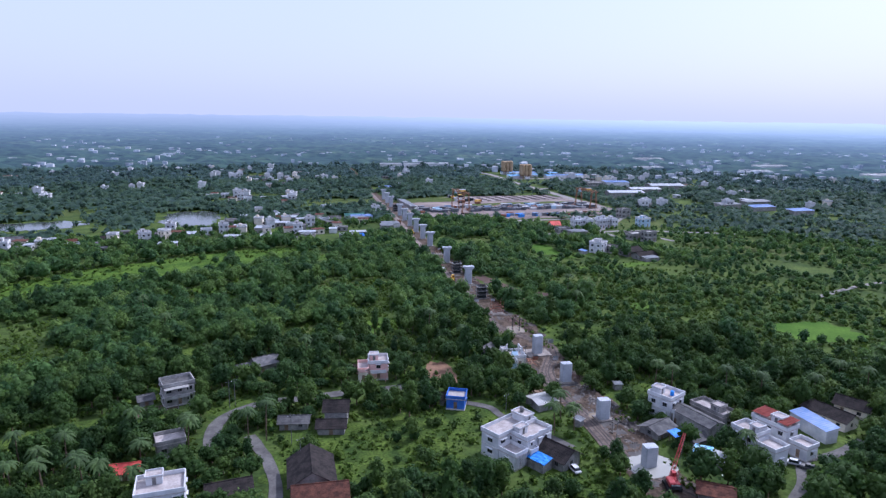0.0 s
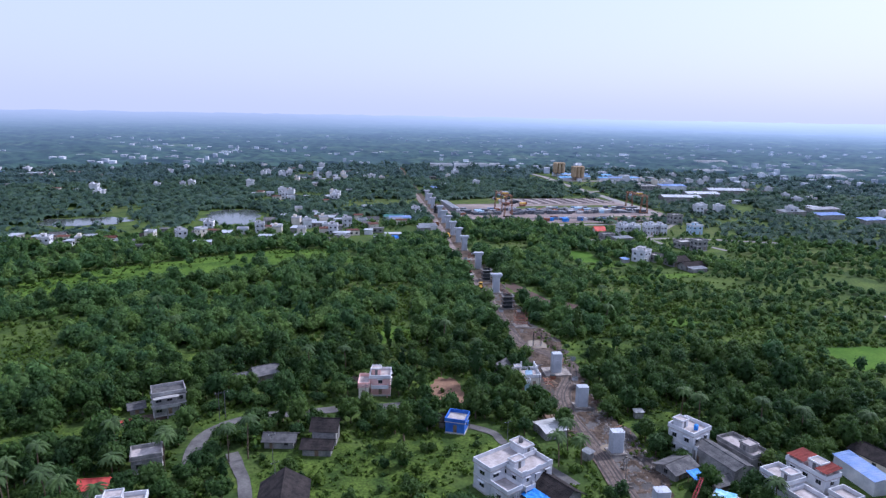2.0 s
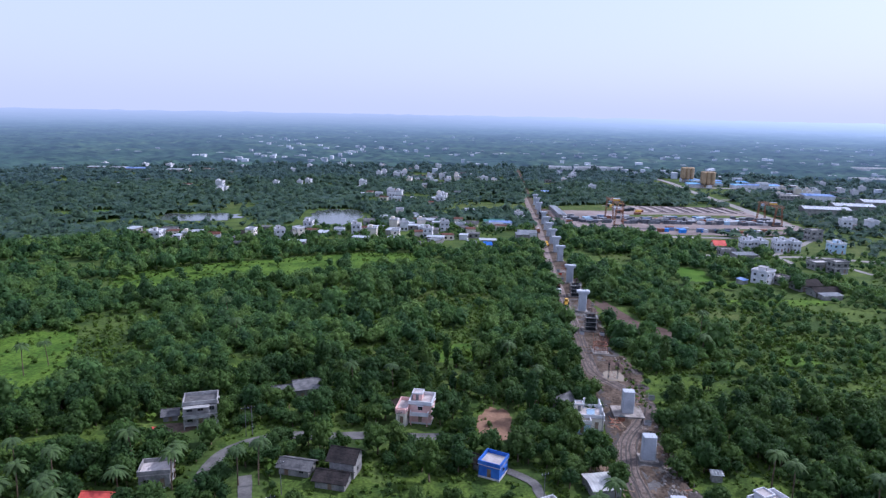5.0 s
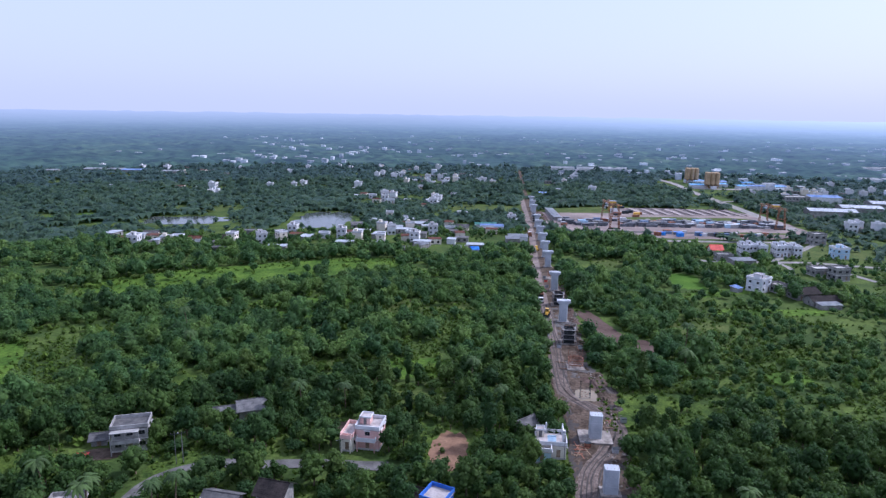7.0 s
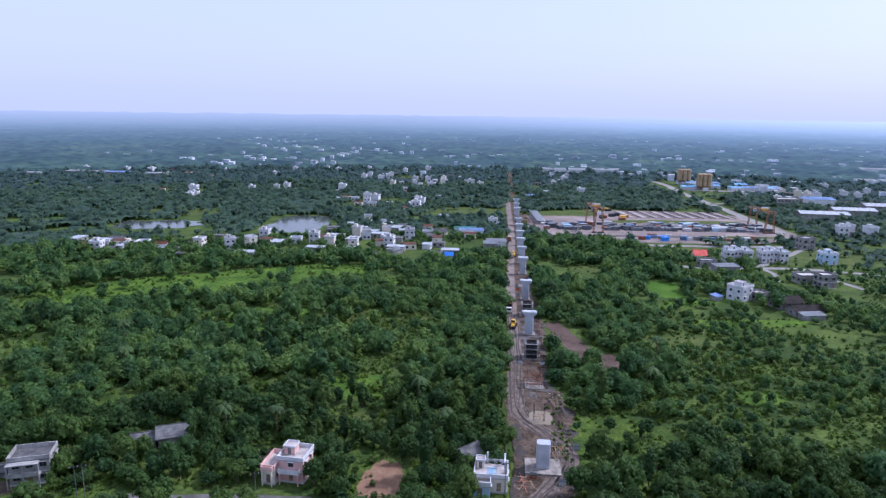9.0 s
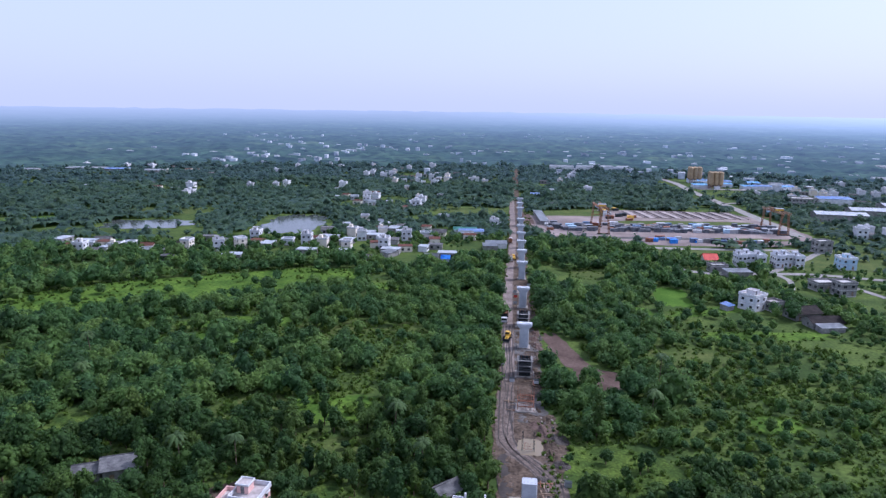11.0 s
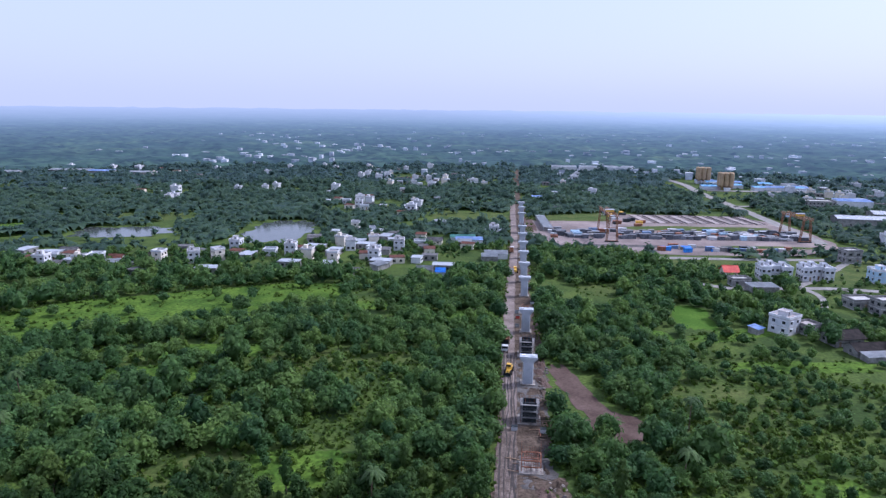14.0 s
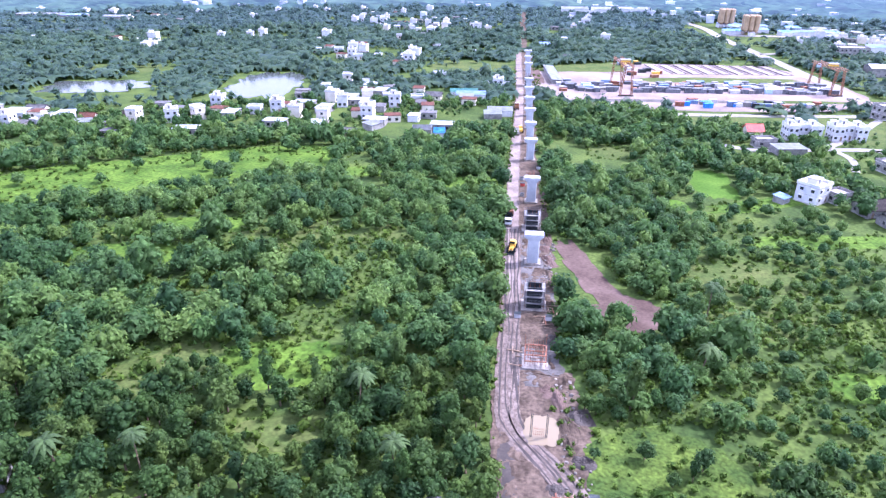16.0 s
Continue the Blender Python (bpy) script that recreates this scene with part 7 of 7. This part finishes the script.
wood = tagged(new("woodland", mesh_from("woodland", V, T, leaf_mat, C2)), "dense mixed green woodland with broad crowns", "woodland", kind="stuff")
V, T, C2 = scatter([TRUNK], X[rest], Y[rest], S[rest], C[rest])
tr_ob = new("trunk_mass", mesh_from("trunk_mass", V, T, bark_mat))
tr_ob.parent = wood

MID_MODELS = [crown(rng.uniform(2.3, 3.1), 0.4, rng.uniform(4.4, 7.0), 8, 165, 0.46, 0.78, False) for _ in range(10)]
X, Y, S, C, H = grove(168, 310, 4.0, 0.64, 1.26, -0.33)
V, T, C2 = scatter(MID_MODELS, X, Y, S, C, H)
tagged(new("woodland", mesh_from("woodland", V, T, lightened_leaf_mat, C2)), "dense mixed green woodland further off", "woodland", kind="stuff")
BACK_MODELS = [crown(rng.uniform(2.3, 3.1), 0.4, rng.uniform(4.4, 7.0), 5, 60, 0.72, 0.78, False) for _ in range(8)]
X, Y, S, C, H = grove(310, 430, 4.4, 0.68, 1.3, -0.28)
V, T, C2 = scatter(BACK_MODELS, X, Y, S, C, H)
tagged(new("woodland", mesh_from("woodland", V, T, lightened_leaf_mat, C2)), "dense green woodland before the village", "woodland", kind="stuff")


def canopy(name, r0, r1, cell, step, size0, size1, relief, label, mat_):
    """Further woods: one rolling skin of joined crowns, with gaps where nothing grows."""
    X, Y, S, C, H = grove(r0, r1, cell, size0, size1, -0.32)
    x0, y0 = X.min() - 12, Y.min() - 12
    nx, ny = int((X.max() - x0 + 12) / step) + 2, int((Y.max() - y0 + 12) / step) + 2
    top, tint = np.full((ny, nx), -1.0), np.zeros((ny, nx))
    for x, y, s, c, h in zip(X, Y, S, C, H):
        r = 4.6 * s
        i0, i1, j0, j1 = int((x - r - x0) / step) + 1, int((x + r - x0) / step) + 1, int((y - r - y0) / step) + 1, int((y + r - y0) / step) + 1
        gx, gy = np.meshgrid(x0 + np.arange(i0, i1) * step, y0 + np.arange(j0, j1) * step)
        d = ((gx - x) ** 2 + (gy - y) ** 2) / (r * r)
        z = (2.0 + relief * h * np.sqrt(np.clip(1 - d, 0, 1))) * min(1.0, s)
        old = top[j0:j1, i0:i1]
        win = (d < 1) & (z > old)
        old[win] = z[win]
        tint[j0:j1, i0:i1][win] = c
    top += rng.uniform(-0.35, 0.35, top.shape) * relief * 0.35
    gx, gy = np.meshgrid(x0 + np.arange(nx) * step, y0 + np.arange(ny) * step)
    gx, gy = gx + rng.uniform(-0.3, 0.3, gx.shape) * step, gy + rng.uniform(-0.3, 0.3, gx.shape) * step
    V = np.stack([gx.ravel(), gy.ravel(), np.maximum(top, 0.0).ravel()], 1)
    idx = np.arange(nx * ny).reshape(ny, nx)
    a, b, c, d = idx[:-1, :-1].ravel(), idx[:-1, 1:].ravel(), idx[1:, 1:].ravel(), idx[1:, :-1].ravel()
    grown = (top.ravel() > 0.5)
    keep = grown[a].astype(int) + grown[b] + grown[c] + grown[d] >= 3
    T = np.concatenate([np.stack([a, b, c], 1)[keep], np.stack([a, c, d], 1)[keep]])
    used, T = np.unique(T, return_inverse=True)
    ob = tagged(new(name, mesh_from(name, V[used], T.reshape(-1, 3), mat_, tint.ravel()[used])), label, "woodland", kind="stuff")
    return X, Y, S, C, H


X, Y, S, C, H = canopy("far_woods", 425, 760, 6.0, 2.3, 0.7, 1.25, 2.2, "far green woods between the villages", hazed_leaf_mat)
FAR_MODELS = [crown(rng.uniform(2.8, 3.6), 0.2, rng.uniform(4.6, 6.4), 2, 14, 1.15, 0.85, False) for _ in range(8)]
some = rng.uniform(0, 1, len(X)) < 0.9
V, T, C2 = scatter(FAR_MODELS, X[some], Y[some], S[some], C[some], H[some])
tagged(new("far_trees", mesh_from("far_trees", V, T, hazed_leaf_mat, C2)), "single crowns standing out of the far woods", "woodland", kind="stuff")
X, Y, S, C, H = canopy("far_woods", 760, 985, 7.0, 3.2, 0.8, 1.4, 2.0, "far green woods towards the horizon", last_hazed_leaf_mat)
LAST_MODELS = [crown(rng.uniform(3.0, 4.0), 0.3, rng.uniform(4.4, 5.6), 2, 10, 1.4, 0.85, False) for _ in range(6)]
some = rng.uniform(0, 1, len(X)) < 0.8
V, T, C2 = scatter(LAST_MODELS, X[some], Y[some], S[some], C[some], H[some])
tagged(new("far_trees", mesh_from("far_trees", V, T, last_hazed_leaf_mat, C2)), "single crowns standing out of the far woods", "woodland", kind="stuff")

# shrubs and tall weeds on the open ground
SHRUBS = [crown(rng.uniform(0.8, 1.2), -0.2, rng.uniform(0.9, 1.6), 1, 14, 0.34) for _ in range(8)]
HERBS = [crown(rng.uniform(0.6, 1.0), -0.25, rng.uniform(0.5, 1.1), 1, 9, 0.36, 0.7, False) for _ in range(8)]
X, Y = places(0, 280, 3.6)
luck = rng.uniform(0, 1, len(X))
ok = may_grow(X, Y, luck * 0.2, 0.0) & (smooth_noise(X, Y, 0.09, 21.0) + 0.8 * luck > np.where(in_thicket(X, Y), -0.3, 0.2))
X, Y = X[ok], Y[ok]
V, T, C2 = scatter(SHRUBS, X, Y, rng.uniform(0.5, 1.5, len(X)) * np.where(rng.uniform(0, 1, len(X)) < 0.2, 1.7, 1.0), rng.uniform(0, 1, len(X)))
tagged(new("shrubs", mesh_from("shrubs", V, T, shrub_mat, C2)), "low shrubs and tall weeds on open ground", "shrubs", kind="stuff")
X, Y = places(0, 235, 1.75)
luck = rng.uniform(0, 1, len(X))
ok = may_grow(X, Y, luck * 0.35, 0.0) & (smooth_noise(X, Y, 0.13, 23.0) + 0.6 * luck > 0.12)
X, Y = X[ok], Y[ok]
V, T, C2 = scatter(HERBS, X, Y, rng.uniform(0.45, 1.3, len(X)), rng.uniform(0, 1, len(X)))
tagged(new("undergrowth", mesh_from("undergrowth", V, T, shrub_mat, C2)), "rank green weeds and herbs under and between trees", "undergrowth", kind="stuff")


# coarse grass and weeds on the open fields
X, Y = places(180, 360, 2.5)
on_field = np.zeros(len(X), bool)
for kind_ in ("field", "meadow", "paddy", "scrubland"):
    for cx, cy, a, b, turn, left in CLEARINGS[kind_][2]:
        c, t = math.cos(radians(turn)), math.sin(radians(turn))
        ex, ey = ((X - cx) * c + (Y - cy) * t) / (a * 1.1), (-(X - cx) * t + (Y - cy) * c) / (b * 1.1)
        edge = ex ** 2 + ey ** 2
        on_field |= (edge < 1.3) & (rng.uniform(0, 1, len(X)) < 0.16 + 0.6 * edge) & (kind_ != "paddy")
ok = on_field & (smooth_noise(X, Y, 0.07, 27.0) > -0.25) & may_grow(X, Y, np.zeros(len(X)) - 1, 0.0)
X, Y = X[ok], Y[ok]
V, T, C2 = scatter(HERBS, X, Y, rng.uniform(0.5, 1.7, len(X)), rng.uniform(0, 1, len(X)))
tagged(new("field_weeds", mesh_from("field_weeds", V, T, shrub_mat, C2)), "coarse weeds and tussocks on open fields", "weeds", kind="stuff")
# bushes on the plots among the houses
BUSHES = [crown(rng.uniform(1.0, 1.6), -0.2, rng.uniform(1.5, 2.6), 5, 80, 0.26) for _ in range(6)]
X, Y = places(0, 140, 5.0)
ok = may_grow(X, Y, np.zeros(len(X)) - 1, 0.5) & (smooth_noise(X, Y, 0.06, 29.0) + rng.uniform(-0.3, 0.3, len(X)) > 0.12)
X, Y = X[ok], Y[ok]
V, T, C2 = scatter(BUSHES, X, Y, rng.uniform(0.5, 1.25, len(X)), rng.uniform(0, 1, len(X)))
tagged(new("bushes", mesh_from("bushes", V, T, leaf_mat, C2)), "rounded green bushes on rough plots", "bushes", kind="stuff")

# tall grass on the plots among the houses
TUFTS = [crown(rng.uniform(0.5, 0.8), -0.2, rng.uniform(0.35, 0.7), 1, 6, 0.30) for _ in range(5)]
X, Y = places(0, 130, 1.7)
near_plot = np.zeros(len(X), bool)
for cx, cy, a, b, turn, left in CLEARINGS["lawn"][2] + CLEARINGS["scrubland"][2]:
    near_plot |= ((X - cx) / (a + 2)) ** 2 + ((Y - cy) / (a + 2)) ** 2 < 1
ok = near_plot & may_grow(X, Y, np.zeros(len(X)) - 1, 0.0) & (smooth_noise(X, Y, 0.16, 25.0) > -0.12)
X, Y = X[ok], Y[ok]
V, T, C2 = scatter(TUFTS, X, Y, rng.uniform(0.5, 1.4, len(X)), rng.uniform(0, 1, len(X)))
tagged(new("tall_grass", mesh_from("tall_grass", V, T, shrub_mat, C2)), "tall rough grass on plots among the houses", "grass", kind="stuff")

# weeds along the edges of the works
q = rng.uniform(-70, 480, 1500)
e = np.where(rng.uniform(0, 1, 1500) < 0.65, rng.uniform(3.4, 8.0, 1500), rng.uniform(-9.8, -8.0, 1500))
ok = smooth_noise(q, e, 0.08, 31.0) > -0.1
q, e = q[ok], e[ok]
X, Y = LINE_0.x + q * LINE_U.x + e * LINE_V.x, LINE_0.y + q * LINE_U.y + e * LINE_V.y
V, T, C2 = scatter(SHRUBS, X, Y, rng.uniform(0.35, 0.9, len(X)), rng.uniform(0, 1, len(X)))
tagged(new("weeds", mesh_from("weeds", V, T, shrub_mat, C2)), "green weeds along the edges of the works", "weeds", kind="stuff")

# palms
def palm(x, y, high, seed):
    """A palm with a curved ringed trunk and arching fronds."""
    r_ = random.Random(seed)
    root = thing("palm_tree", "coconut palm with arching green fronds", "palm tree", pose(x, y, 0, 0, 0, r_.uniform(0, 360)), "palms")
    lean = r_.uniform(0.2, 0.9)
    bm = bmesh.new()
    for k in range(5):
        a, b = k / 5, (k + 1) / 5
        bar(bm, (lean * a * a, 0, -0.2 + high * a), (lean * b * b, 0, -0.2 + high * b), 0.17 - 0.06 * a, 6)
    part("trunk", bm, bark_mat, root)
    bm = bmesh.new()
    top = Vector((lean, 0, high - 0.2))
    for k in range(20):
        a = 2 * math.pi * k / 20 + r_.uniform(-0.15, 0.15)
        rise, ln = r_.uniform(-0.1, 0.9), r_.uniform(2.6, 3.6)
        out, side = Vector((math.cos(a), math.sin(a), 0)), Vector((-math.sin(a), math.cos(a), 0))
        prev = None
        for i in range(7):
            q = i / 6
            c = top + out * ln * q * (1 - 0.12 * q) + Vector((0, 0, ln * (rise * q - (0.55 + rise * 0.75) * q * q)))
            w = 0.42 * math.sin(math.pi * min(1, 0.12 + 0.88 * q)) + 0.02
            ring = (bm.verts.new(c + side * w - Vector((0, 0, 0.3 * w))), bm.verts.new(c), bm.verts.new(c - side * w - Vector((0, 0, 0.3 * w))))
            if prev:
                bm.faces.new((prev[0], prev[1], ring[1], ring[0]))
                bm.faces.new((prev[1], prev[2], ring[2], ring[1]))
            prev = ring
    part("frond_crown", bm, palm_mat, root)


for k, (x, y) in enumerate(((-71, 140), (-64.5, 150), (-62, 146), (-82, 132), (-88, 139), (-76, 150), (-94, 128), (-49, 152), (-45, 154), (-100, 140), (33, 165), (36, 161), (30.5, 160),
                            (70, 184), (76, 187), (67, 190), (86, 183), (75.6, 146.0), (95, 180), (-66, 128), (-110, 132), (-5, 238), (7, 226), (58, 272), (-45, 205), (-35, 212), (60, 300), (-120, 250), (112, 182), (130, 185), (128, 196), (-104, 232), (-148.5, 183.5), (-149, 193), (-78, 128), (-84, 124), (-90, 132), (-73, 126))):
    palm(x, y, 7.5 + 3.5 * ((k * 0.37) % 1), k)
